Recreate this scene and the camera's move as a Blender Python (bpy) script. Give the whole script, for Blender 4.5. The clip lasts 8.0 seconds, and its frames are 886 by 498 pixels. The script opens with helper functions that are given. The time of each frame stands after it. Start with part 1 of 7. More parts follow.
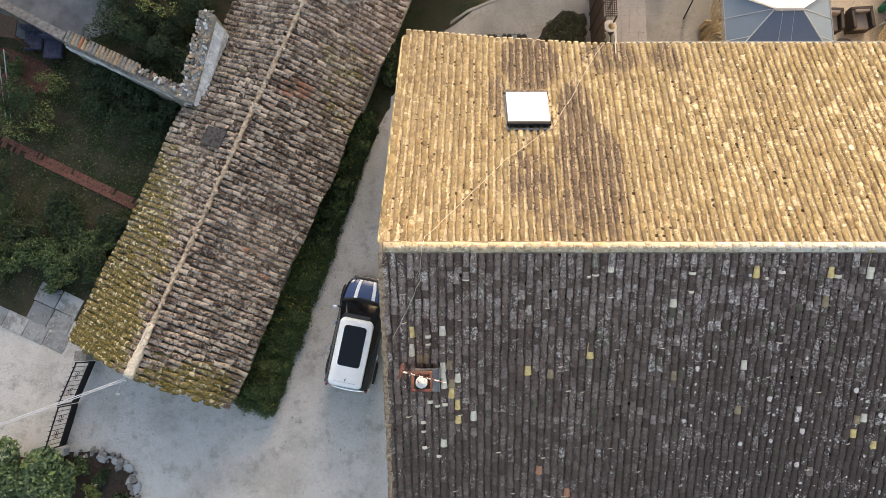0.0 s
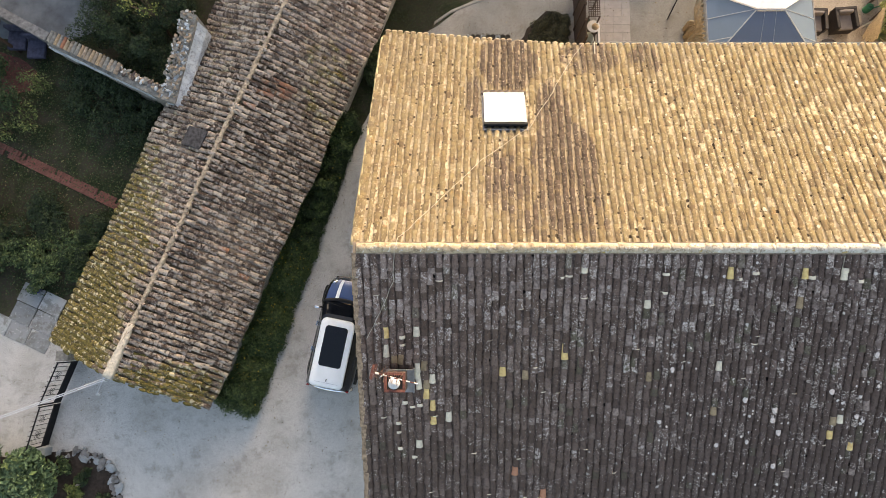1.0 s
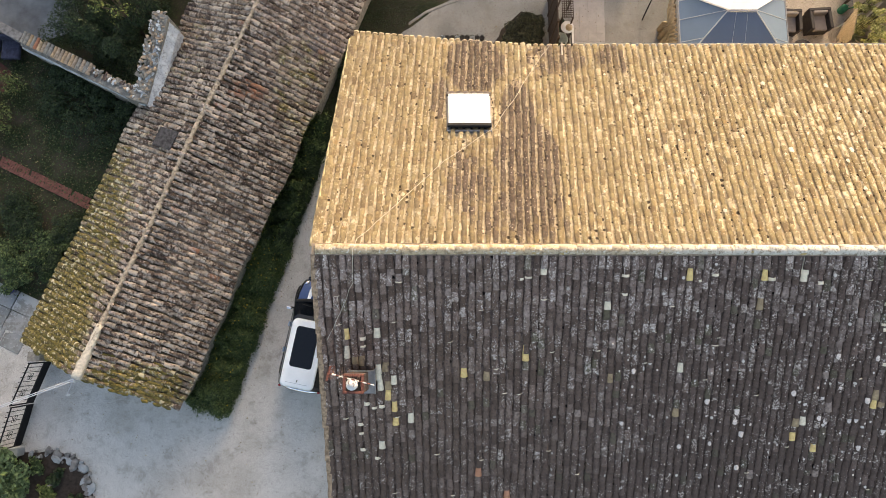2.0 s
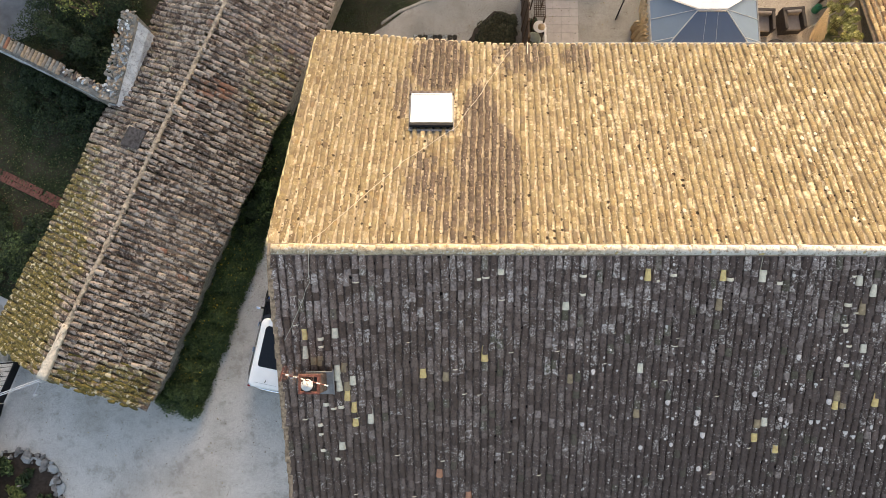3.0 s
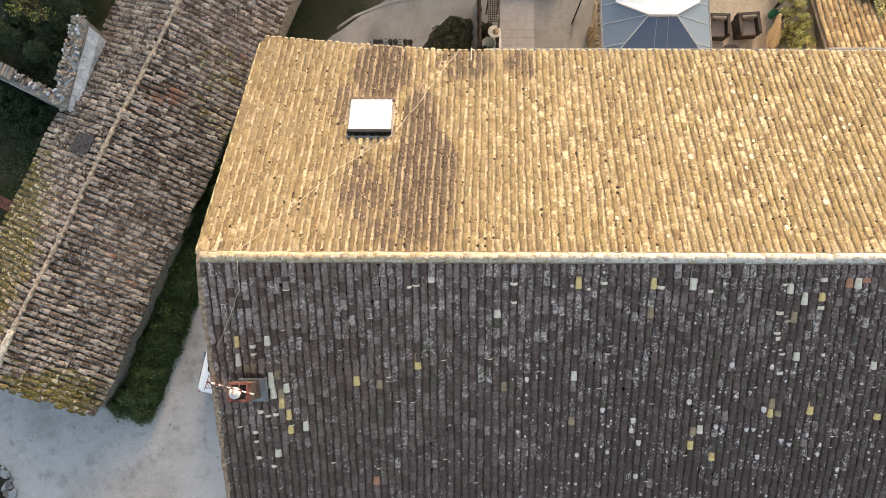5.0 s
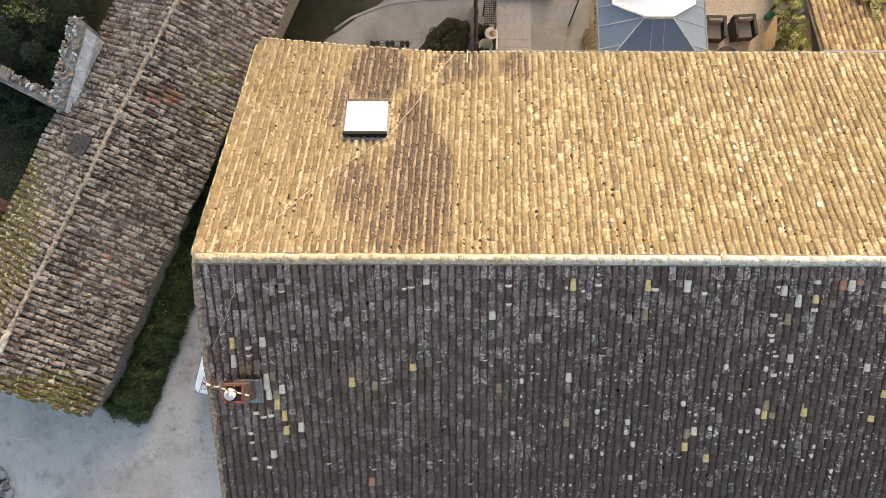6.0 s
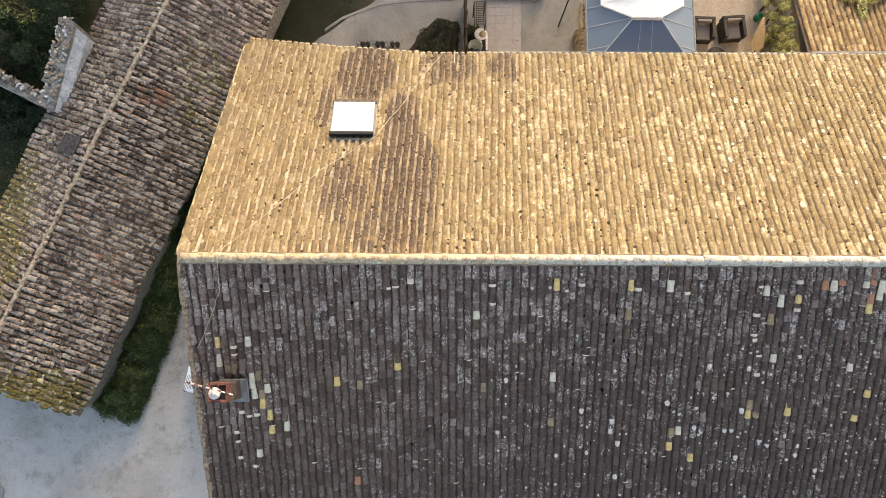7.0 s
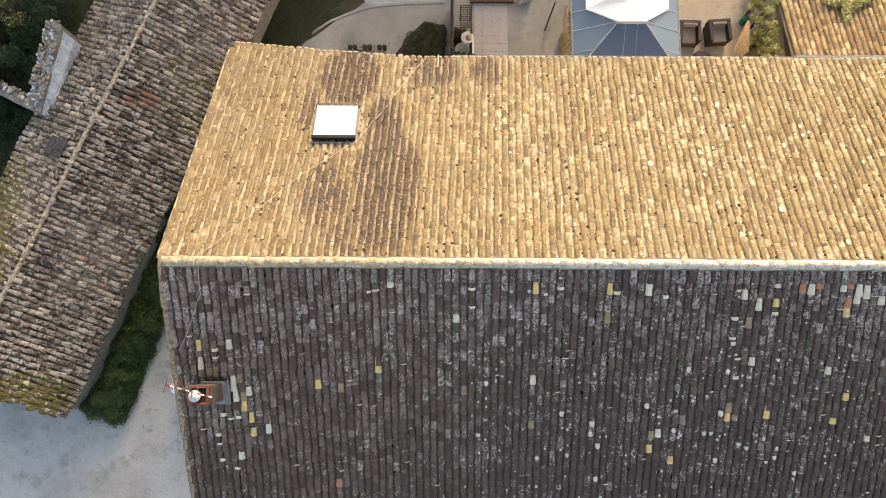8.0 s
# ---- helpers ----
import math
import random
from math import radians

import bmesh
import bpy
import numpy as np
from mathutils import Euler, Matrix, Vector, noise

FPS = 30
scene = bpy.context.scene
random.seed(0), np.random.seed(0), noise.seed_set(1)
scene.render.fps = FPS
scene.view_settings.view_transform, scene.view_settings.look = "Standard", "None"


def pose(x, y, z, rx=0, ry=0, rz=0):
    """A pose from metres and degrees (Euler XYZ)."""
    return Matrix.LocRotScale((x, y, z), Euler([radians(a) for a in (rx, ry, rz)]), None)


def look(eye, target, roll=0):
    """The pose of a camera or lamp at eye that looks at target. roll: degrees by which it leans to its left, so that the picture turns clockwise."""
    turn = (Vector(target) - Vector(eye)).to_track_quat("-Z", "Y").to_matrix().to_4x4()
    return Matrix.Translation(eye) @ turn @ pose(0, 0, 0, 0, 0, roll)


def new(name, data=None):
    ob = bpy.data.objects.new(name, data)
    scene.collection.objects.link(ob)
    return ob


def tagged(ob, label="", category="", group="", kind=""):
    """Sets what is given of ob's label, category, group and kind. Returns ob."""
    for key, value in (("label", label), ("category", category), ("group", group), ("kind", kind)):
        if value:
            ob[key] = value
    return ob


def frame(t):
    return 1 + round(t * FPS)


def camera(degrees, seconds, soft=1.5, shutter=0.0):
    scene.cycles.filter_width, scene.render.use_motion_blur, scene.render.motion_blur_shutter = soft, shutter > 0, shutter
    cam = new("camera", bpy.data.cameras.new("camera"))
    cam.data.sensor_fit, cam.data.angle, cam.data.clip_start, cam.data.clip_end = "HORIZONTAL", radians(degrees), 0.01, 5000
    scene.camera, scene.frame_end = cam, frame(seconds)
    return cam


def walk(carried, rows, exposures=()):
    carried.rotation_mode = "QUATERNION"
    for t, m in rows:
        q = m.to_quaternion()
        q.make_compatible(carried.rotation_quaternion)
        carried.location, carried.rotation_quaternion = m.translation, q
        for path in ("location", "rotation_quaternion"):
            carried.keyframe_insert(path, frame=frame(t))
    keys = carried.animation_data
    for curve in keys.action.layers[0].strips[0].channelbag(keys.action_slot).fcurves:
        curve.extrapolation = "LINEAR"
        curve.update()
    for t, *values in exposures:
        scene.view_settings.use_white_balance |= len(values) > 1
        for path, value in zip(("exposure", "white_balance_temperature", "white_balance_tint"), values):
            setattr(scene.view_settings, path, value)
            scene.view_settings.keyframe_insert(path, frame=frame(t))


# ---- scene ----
cam = camera(72.0, 8.0, soft=0.8)
METRES, EYE, TILT, LEAN, TURN = 5.8, 24.0, -82.0, 0.0, 0.0
ROWS = [
    (0.0, 0.0, 0.0, 0.0, -0.0, 0.0, 0.0),
    (0.5, 0.0488, 0.0017, 0.003, 0.05, -0.01, -0.03),
    (1.0, 0.1236, 0.0027, 0.0038, 0.1, -0.01, -0.06),
    (1.5, 0.2141, 0.0011, 0.0088, 0.14, -0.02, -0.08),
    (3.0, 0.5032, 0.0164, 0.0097, 0.23, -0.0, -0.12),
    (3.5, 0.6021, 0.022, 0.0142, 0.25, 0.01, -0.13),
    (4.0, 0.6994, 0.0234, 0.0242, 0.25, 0.03, -0.15),
    (4.5, 0.7761, 0.024, 0.036, 0.23, -0.01, -0.15),
    (6.0, 0.8317, 0.0143, 0.0532, 0.17, -0.0, -0.24),
    (6.5, 0.8617, 0.0099, 0.0536, 0.16, 0.02, -0.28),
    (7.0, 0.9014, 0.0023, 0.0511, 0.15, 0.04, -0.3),
    (7.5, 0.9426, -0.0064, 0.0551, 0.13, 0.07, -0.32),
    (8.0, 0.9901, -0.0116, 0.0659, 0.1, 0.08, -0.35),
]
walk(cam, [(t, pose(0, 0, EYE, TILT, LEAN, TURN) @ pose(METRES * x, METRES * y, METRES * z, 90 + pitch, roll, yaw)) for t, x, y, z, yaw, pitch, roll in ROWS],
     exposures=[(0.0, 1.77, 7760, 12), (8.0, 1.75, 7760, 12)])

# ---- light ----
SUN_AZ, SUN_EL = 14.0, 17.0      # degrees east of north, above the horizon
world = bpy.data.worlds.new("sky")
scene.world = world
world.use_nodes = True
wn = world.node_tree
sky = wn.nodes.new("ShaderNodeTexSky")
sky.sky_type, sky.sun_disc = "NISHITA", False
sky.sun_elevation, sky.sun_rotation = radians(SUN_EL), radians(SUN_AZ)
sky.dust_density, sky.ozone_density = 4.0, 1.0
wn.links.new(sky.outputs[0], wn.nodes["Background"].inputs[0])
wn.nodes["Background"].inputs[1].default_value = 0.15
sun_data = bpy.data.lights.new("sun", "SUN")
sun_data.energy, sun_data.angle, sun_data.color = 1.0, radians(0.8), (1.0, 0.92, 0.83)
sun = new("sun", sun_data)
_d = Vector((math.sin(radians(SUN_AZ)) * math.cos(radians(SUN_EL)), math.cos(radians(SUN_AZ)) * math.cos(radians(SUN_EL)), math.sin(radians(SUN_EL))))
sun.matrix_world = look(_d * 60, (0, 0, 0))


# ---- materials ----
class Mat:
    """A small node builder round one Principled material."""

    def __init__(self, name, rough=0.85, metal=0.0, spec=0.3):
        self.m = bpy.data.materials.new(name)
        self.m.use_nodes = True
        self.t = self.m.node_tree
        self.b = self.t.nodes["Principled BSDF"]
        self.b.inputs["Roughness"].default_value = rough
        self.b.inputs["Metallic"].default_value = metal
        self.b.inputs["Specular IOR Level"].default_value = spec
        self.geo = self.t.nodes.new("ShaderNodeNewGeometry")

    def put(self, sock, v):
        if isinstance(v, (int, float)):
            sock.default_value = v
        elif isinstance(v, tuple):
            sock.default_value = (*v, 1.0) if len(v) == 3 and sock.type == "RGBA" else v
        else:
            self.t.links.new(v, sock)

    def pos(self):
        return self.geo.outputs["Position"]

    def noise(self, scale, detail=3.0, rough=0.6, at=None, dist=0.0):
        n = self.t.nodes.new("ShaderNodeTexNoise")
        n.inputs["Scale"].default_value, n.inputs["Detail"].default_value = scale, detail
        n.inputs["Roughness"].default_value, n.inputs["Distortion"].default_value = rough, dist
        self.t.links.new(at or self.pos(), n.inputs["Vector"])
        return n.outputs["Fac"]

    def voronoi(self, scale, feature="F1", out="Distance", at=None, rand=1.0):
        n = self.t.nodes.new("ShaderNodeTexVoronoi")
        n.feature = feature
        n.inputs["Scale"].default_value, n.inputs["Randomness"].default_value = scale, rand
        self.t.links.new(at or self.pos(), n.inputs["Vector"])
        return n.outputs[out]

    def math(self, op, a, b=0.0, clamp=False):
        n = self.t.nodes.new("ShaderNodeMath")
        n.operation, n.use_clamp = op, clamp
        self.put(n.inputs[0], a)
        self.put(n.inputs[1], b)
        return n.outputs[0]

    def ramp(self, v, lo, hi, a=0.0, b=1.0):
        n = self.t.nodes.new("ShaderNodeMapRange")
        n.interpolation_type = "SMOOTHSTEP"
        for k, x in zip((1, 2, 3, 4), (lo, hi, a, b)):
            n.inputs[k].default_value = x
        self.put(n.inputs[0], v)
        return n.outputs[0]

    def colours(self, v, stops, hard=False):
        n = self.t.nodes.new("ShaderNodeValToRGB")
        r = n.color_ramp
        r.interpolation = "CONSTANT" if hard else "LINEAR"
        while len(r.elements) < len(stops):
            r.elements.new(0.5)
        for e, (p, c) in zip(r.elements, stops):
            e.position, e.color = p, (*c, 1.0)
        self.put(n.inputs[0], v)
        return n.outputs[0]

    def mix(self, f, a, b, mode="MIX"):
        n = self.t.nodes.new("ShaderNodeMix")
        n.data_type, n.blend_type = "RGBA", mode
        self.put(n.inputs[0], f)
        self.put(n.inputs[6], a)
        self.put(n.inputs[7], b)
        return n.outputs[2]

    def rnd(self):
        """One random number for each piece, joined or an object of its own."""
        o = self.t.nodes.new("ShaderNodeObjectInfo")
        return self.math("FRACT", self.math("ADD", self.geo.outputs["Random Per Island"], o.outputs["Random"]))

    def xyz(self):
        n = self.t.nodes.new("ShaderNodeSeparateXYZ")
        self.t.links.new(self.pos(), n.inputs[0])
        return n.outputs

    def colour(self, c):
        self.put(self.b.inputs["Base Color"], c)
        return self

    def bump(self, h, strength=0.5, dist=0.01):
        n = self.t.nodes.new("ShaderNodeBump")
        n.inputs["Strength"].default_value, n.inputs["Distance"].default_value = strength, dist
        self.put(n.inputs["Height"], h)
        self.t.links.new(n.outputs[0], self.b.inputs["Normal"])
        return self

    def rough(self, v):
        self.put(self.b.inputs["Roughness"], v)
        return self


def plain(name, c, rough=0.7, metal=0.0, vary=0.15, scale=6.0, spec=0.3, bump=0.0):
    m = Mat(name, rough, metal, spec)
    n = m.noise(scale, 4.0)
    dark = tuple(x * (1 - vary) for x in c)
    light = tuple(min(1.0, x * (1 + vary)) for x in c)
    m.colour(m.colours(n, [(0.3, dark), (0.7, light)]))
    if bump:
        m.bump(m.noise(scale * 8, 3.0), bump, 0.01)
    return m.m


def ellipse(m, cx, cy, rx, ry, soft=0.35):
    """1 inside an ellipse of the plan, 0 outside."""
    x, y, _ = m.xyz()
    u = m.math("DIVIDE", m.math("SUBTRACT", x, cx), rx)
    v = m.math("DIVIDE", m.math("SUBTRACT", y, cy), ry)
    d = m.math("ADD", m.math("MULTIPLY", u, u), m.math("MULTIPLY", v, v))
    return m.ramp(d, 1 - soft, 1 + soft, 1.0, 0.0)


def lichen(m, scale, rare):
    """Round spots of uneven size, on the rarer share of cells: lichen, and painted gap shade."""
    n = m.t.nodes.new("ShaderNodeTexVoronoi")
    n.inputs["Scale"].default_value = scale
    m.t.links.new(m.pos(), n.inputs["Vector"])
    c = m.t.nodes.new("ShaderNodeSeparateColor")
    m.t.links.new(n.outputs["Color"], c.inputs[0])
    d = m.math("ADD", n.outputs["Distance"], m.math("MULTIPLY", m.math("SUBTRACT", m.noise(scale * 9, 2.0), 0.5), 0.16))
    size = m.ramp(c.outputs[0], rare, 1.0, 0.0, 0.3)
    return m.math("MULTIPLY", m.math("LESS_THAN", d, size), m.math("GREATER_THAN", c.outputs[0], rare))


def algae_mask(m, r):
    """Where black algae has run down the north slope: above and beside the roof window, then down to the ridge."""
    e = ellipse(m, 2.72, 8.5, 0.95, 1.15)
    for cx, cy, rx, ry, soft, much in ((3.95, 6.5, 0.52, 1.35, 0.35, 1.0), (4.12, 5.0, 0.98, 1.3, 0.35, 1.0), (4.1, 3.7, 0.95, 1.3, 0.5, 0.9),
                                       (1.62, 7.2, 0.3, 0.85, 0.6, 0.8), (2.5, 4.2, 0.75, 1.15, 0.7, 0.74), (3.8, 2.9, 1.45, 0.8, 0.6, 0.62),
                                       (5.35, 8.75, 0.95, 0.7, 0.6, 0.8), (7.05, 8.7, 0.55, 0.65, 0.6, 0.72)):
        e = m.math("MAXIMUM", e, m.math("MULTIPLY", ellipse(m, cx, cy, rx, ry, soft), much))
    wob = m.math("ADD", m.math("MULTIPLY", m.math("SUBTRACT", r, 0.5), 0.55), m.math("MULTIPLY", m.math("SUBTRACT", m.noise(2.8, 6.0, 0.7), 0.5), 1.25))
    return m.ramp(m.math("ADD", e, wob), 0.36, 0.82)


def tile_north():
    """Clay tiles under ochre lichen, with an old patch of black algae."""
    m = Mat("tile_ochre_lichen", 0.9, spec=0.2)
    r = m.rnd()
    x, _, _ = m.xyz()
    base = m.colours(r, [(0.0, (0.088, 0.063, 0.039)), (0.22, (0.132, 0.101, 0.058)), (0.6, (0.17, 0.135, 0.076)), (0.86, (0.21, 0.172, 0.102)), (0.95, (0.25, 0.207, 0.13)), (1.0, (0.34, 0.29, 0.21))])
    base = m.mix(m.ramp(x, -1.0, 9.0, 0.42, 0.08), base, (0.098, 0.068, 0.04))
    gold = m.ramp(m.noise(6.0, 5.0, 0.7), 0.44, 0.6)
    base = m.mix(m.math("MULTIPLY", gold, 0.5), base, (0.25, 0.196, 0.105))
    brown = m.ramp(m.noise(8.5, 6.0, 0.7), 0.5, 0.62)
    base = m.mix(m.math("MULTIPLY", brown, 0.6), base, (0.1, 0.068, 0.042))
    rust = m.ramp(m.noise(2.6, 5.0, 0.7), 0.58, 0.68)
    base = m.mix(m.math("MULTIPLY", rust, 0.45), base, (0.27, 0.165, 0.07))
    grey = m.ramp(m.noise(1.1, 5.0, 0.65), 0.5, 0.64)
    base = m.mix(m.math("MULTIPLY", grey, 0.4), base, (0.142, 0.114, 0.082))
    drift = m.math("ADD", m.math("MULTIPLY", m.math("SUBTRACT", m.noise(0.42, 3.0), 0.5), 0.3), m.ramp(x, 1.0, 12.0, -0.04, 0.04))
    drift = m.math("ADD", drift, m.math("MULTIPLY", m.math("SUBTRACT", r, 0.5), 0.16))
    blot = m.ramp(m.math("ADD", m.noise(7.5, 4.0, 0.65), drift), 0.625, 0.68)
    speck = m.ramp(m.noise(22, 3.0, 0.6), 0.64, 0.66)
    pale = m.math("MAXIMUM", m.math("MAXIMUM", speck, m.math("MULTIPLY", lichen(m, 4.6, 0.86), 0.8)), m.math("MULTIPLY", blot, 0.7))
    base = m.mix(m.math("MULTIPLY", pale, 0.62), base, (0.56, 0.495, 0.39))
    mask = algae_mask(m, r)
    algae = m.mix(m.ramp(m.noise(11, 5.0, 0.7), 0.44, 0.64), m.colours(r, [(0.0, (0.026, 0.019, 0.017)), (1.0, (0.056, 0.041, 0.035))]), (0.1, 0.071, 0.056))
    base = m.mix(m.math("MULTIPLY", mask, 0.92), base, m.mix(m.math("MULTIPLY", m.ramp(m.noise(26, 2.0), 0.655, 0.675), 0.9), algae, (0.6, 0.54, 0.47)))
    smear = ellipse(m, 4.62, 8.65, 0.14, 0.3, 0.6)
    for cx, cy, rx, ry in ((4.4, 8.2, 0.17, 0.25), (4.02, 7.75, 0.2, 0.22), (3.25, 6.45, 0.12, 0.35), (3.0, 5.75, 0.3, 0.1)):
        smear = m.math("MAXIMUM", smear, ellipse(m, cx, cy, rx, ry, 0.6))
    base = m.mix(m.math("MULTIPLY", smear, m.math("MULTIPLY", m.ramp(m.noise(9, 4.0), 0.42, 0.6), 0.65)), base, (0.48, 0.385, 0.26))
    m.colour(base)
    return m.bump(m.noise(45, 4.0), 0.5, 0.01).m


def channel_north():
    """Pale channels, darkened where the algae runs; black dots paint the shade of holes under tile ends."""
    m = Mat("channel_ochre", 0.95, spec=0.1)
    base = m.mix(m.ramp(m.noise(12, 5.0), 0.4, 0.6), (0.33, 0.265, 0.172), (0.555, 0.475, 0.36))
    base = m.mix(m.math("MULTIPLY", m.ramp(m.noise(3.0, 4.0), 0.45, 0.62), 0.6), base, (0.2, 0.145, 0.085))
    base = m.mix(m.math("MULTIPLY", algae_mask(m, m.noise(5.0, 2.0)), 0.5), base, m.mix(m.ramp(m.noise(9, 4.0), 0.42, 0.58), (0.08, 0.058, 0.046), (0.33, 0.265, 0.195)))
    # near-black dots painted for the shaded gaps at the tile joints
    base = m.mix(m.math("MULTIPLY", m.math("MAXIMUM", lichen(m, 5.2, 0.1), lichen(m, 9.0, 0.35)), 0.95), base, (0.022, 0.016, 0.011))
    m.colour(base)
    return m.bump(m.noise(40, 4.0), 0.6, 0.01).m


def tile_south():
    """Clay tiles blackened by weather: some under a whole grey film, many with white lichen flecks."""
    m = Mat("tile_blackened", 0.9, spec=0.2)
    r = m.rnd()
    r2, odd = m.math("FRACT", m.math("MULTIPLY", r, 7.31)), m.math("FRACT", m.math("MULTIPLY", r, 17.31))
    x, y, _ = m.xyz()
    r3 = m.math("FRACT", m.math("MULTIPLY", r, 3.77))
    base = m.colours(r, [(0.0, (0.128, 0.083, 0.065)), (0.3, (0.185, 0.122, 0.097)), (0.65, (0.25, 0.168, 0.136)), (0.9, (0.315, 0.22, 0.183)), (1.0, (0.4, 0.295, 0.25))])
    base = m.mix(m.math("MULTIPLY", m.ramp(m.noise(0.35, 3.0), 0.42, 0.6), 0.45), base, (0.145, 0.095, 0.07))
    base = m.mix(m.ramp(x, 1.0, 10.0, 0.0, 0.66), base, (0.11, 0.075, 0.066))
    base = m.mix(m.math("MULTIPLY", m.math("GREATER_THAN", odd, 0.965), 0.5), base, (0.26, 0.17, 0.14))
    base = m.mix(m.math("MULTIPLY", m.math("LESS_THAN", odd, 0.035), 0.5), base, (0.15, 0.145, 0.09))
    base = m.mix(m.math("MULTIPLY", m.ramp(m.noise(12, 5.0, 0.75), 0.49, 0.6), 0.6), base, (0.058, 0.041, 0.035))
    patch = m.math("MULTIPLY", m.math("SUBTRACT", m.noise(1.7, 5.0), 0.5), 0.4)
    base = m.mix(m.ramp(y, -4.5, -0.3, 0.4, 0.0), base, (0.085, 0.06, 0.052))
    up = m.ramp(y, -1.5, 2.2, -0.18, 0.42)
    coat = m.ramp(m.math("ADD", m.math("ADD", r2, patch), up), 0.8, 0.95)
    coat = m.math("MULTIPLY", coat, m.ramp(m.noise(7, 6.0, 0.75), 0.42, 0.6))
    base = m.mix(m.math("MULTIPLY", coat, 0.55), base, (0.42, 0.32, 0.285))
    patch = m.math("ADD", patch, m.math("MULTIPLY", m.math("SUBTRACT", r3, 0.5), 0.22))
    patch = m.math("ADD", patch, m.ramp(y, -3.5, 2.2, -0.025, 0.04))
    fleck = m.ramp(m.math("ADD", m.noise(11, 5.0, 0.7), m.math("MULTIPLY", patch, 0.8)), 0.6, 0.68)
    base = m.mix(m.math("MULTIPLY", fleck, 0.75), base, (0.62, 0.5, 0.44))
    dots = m.ramp(m.math("ADD", m.noise(23, 2.0), m.math("MULTIPLY", patch, 0.5)), 0.66, 0.69)
    base = m.mix(m.math("MULTIPLY", dots, 0.9), base, (0.8, 0.71, 0.65))
    base = m.mix(m.math("MULTIPLY", lichen(m, 6.4, 0.86), m.ramp(x, 2.0, 10.0, 0.3, 0.9)), base, (0.76, 0.68, 0.62))
    m.colour(base)
    return m.bump(m.noise(45, 4.0), 0.5, 0.01).m


def tile_barn():
    """Brown and grey clay tiles with moss at one end."""
    m = Mat("tile_brown_grey", 0.9, spec=0.2)
    r = m.rnd()
    base = m.colours(r, [(0.0, (0.07, 0.048, 0.038)), (0.3, (0.145, 0.107, 0.085)), (0.62, (0.27, 0.212, 0.168)), (0.85, (0.42, 0.345, 0.28)), (0.985, (0.54, 0.465, 0.385)), (1.0, (0.34, 0.16, 0.1))])
    base = m.mix(m.math("MULTIPLY", m.ramp(m.noise(6.0, 5.0, 0.65), 0.46, 0.58), 0.72), base, (0.53, 0.457, 0.4))
    base = m.mix(m.math("MULTIPLY", m.ramp(m.noise(1.3, 5.0), 0.48, 0.58), 0.5), base, (0.08, 0.056, 0.047))
    base = m.mix(m.math("MULTIPLY", m.ramp(m.noise(10, 5.0, 0.7), 0.52, 0.6), 0.85), base, (0.055, 0.036, 0.029))
    rust = m.math("MULTIPLY", ellipse(m, -5.4, 8.8, 0.65, 0.4, 0.7), m.ramp(m.math("ADD", m.math("MULTIPLY", r, 0.4), m.noise(4.0, 3.0)), 0.55, 0.75))
    base = m.mix(m.math("MULTIPLY", rust, 0.8), base, (0.3, 0.13, 0.075))
    slate = m.math("MULTIPLY", ellipse(m, -2.75, 10.9, 0.8, 0.55, 0.7), m.ramp(m.noise(5.0, 4.0), 0.42, 0.58))
    base = m.mix(m.math("MULTIPLY", slate, 0.75), base, (0.19, 0.165, 0.165))
    moss = m.math("MAXIMUM", ellipse(m, -12.6, 0.7, 2.5, 2.7, 0.7), m.math("MULTIPLY", ellipse(m, -11.2, 4.0, 2.1, 4.2, 0.8), 0.72))
    moss = m.math("MAXIMUM", moss, m.math("MULTIPLY", ellipse(m, -8.8, -1.8, 2.3, 0.9, 0.7), 0.7))
    moss = m.math("MAXIMUM", moss, m.math("MULTIPLY", ellipse(m, -3.6, 9.2, 1.2, 2.4, 0.7), 0.5))
    for cx, cy in ((-9.2, 6.6), (-7.6, 10.2), (-6.0, 13.6)):
        moss = m.math("MAXIMUM", moss, m.math("MULTIPLY", ellipse(m, cx, cy, 1.25, 2.3, 0.8), 0.38))
    moss = m.math("ADD", moss, m.math("MULTIPLY", m.math("SUBTRACT", m.noise(3.0, 5.0), 0.5), 1.5))
    grown = m.ramp(moss, 0.42, 0.72)
    base = m.mix(m.math("MULTIPLY", grown, 0.92), base, m.mix(m.ramp(m.noise(10, 5.0, 0.7), 0.44, 0.58), (0.07, 0.056, 0.02), (0.235, 0.185, 0.058)))
    base = m.mix(m.math("MULTIPLY", m.math("MULTIPLY", grown, m.ramp(m.noise(6, 4.0, 0.6), 0.57, 0.61)), 0.85), base, (0.58, 0.52, 0.37))
    base = m.mix(m.math("MULTIPLY", m.ramp(m.noise(22, 3.0), 0.63, 0.66), 0.75), base, (0.63, 0.55, 0.46))
    m.colour(base)
    return m.bump(m.noise(45, 4.0), 0.6, 0.01).m


def slab_stone():
    m = Mat("stone_slab", 0.9, spec=0.2)
    base = m.colours(m.rnd(), [(0.0, (0.2, 0.21, 0.215)), (0.5, (0.29, 0.3, 0.305)), (1.0, (0.38, 0.39, 0.39))])
    base = m.mix(m.math("MULTIPLY", m.ramp(m.noise(2.5, 7.0, 0.75), 0.46, 0.6), 0.7), base, (0.15, 0.145, 0.13))
    base = m.mix(m.math("MULTIPLY", m.ramp(m.noise(12, 4.0), 0.6, 0.66), 0.6), base, (0.5, 0.5, 0.48))
    m.colour(base)
    return m.bump(m.noise(25, 4.0), 0.5, 0.01).m


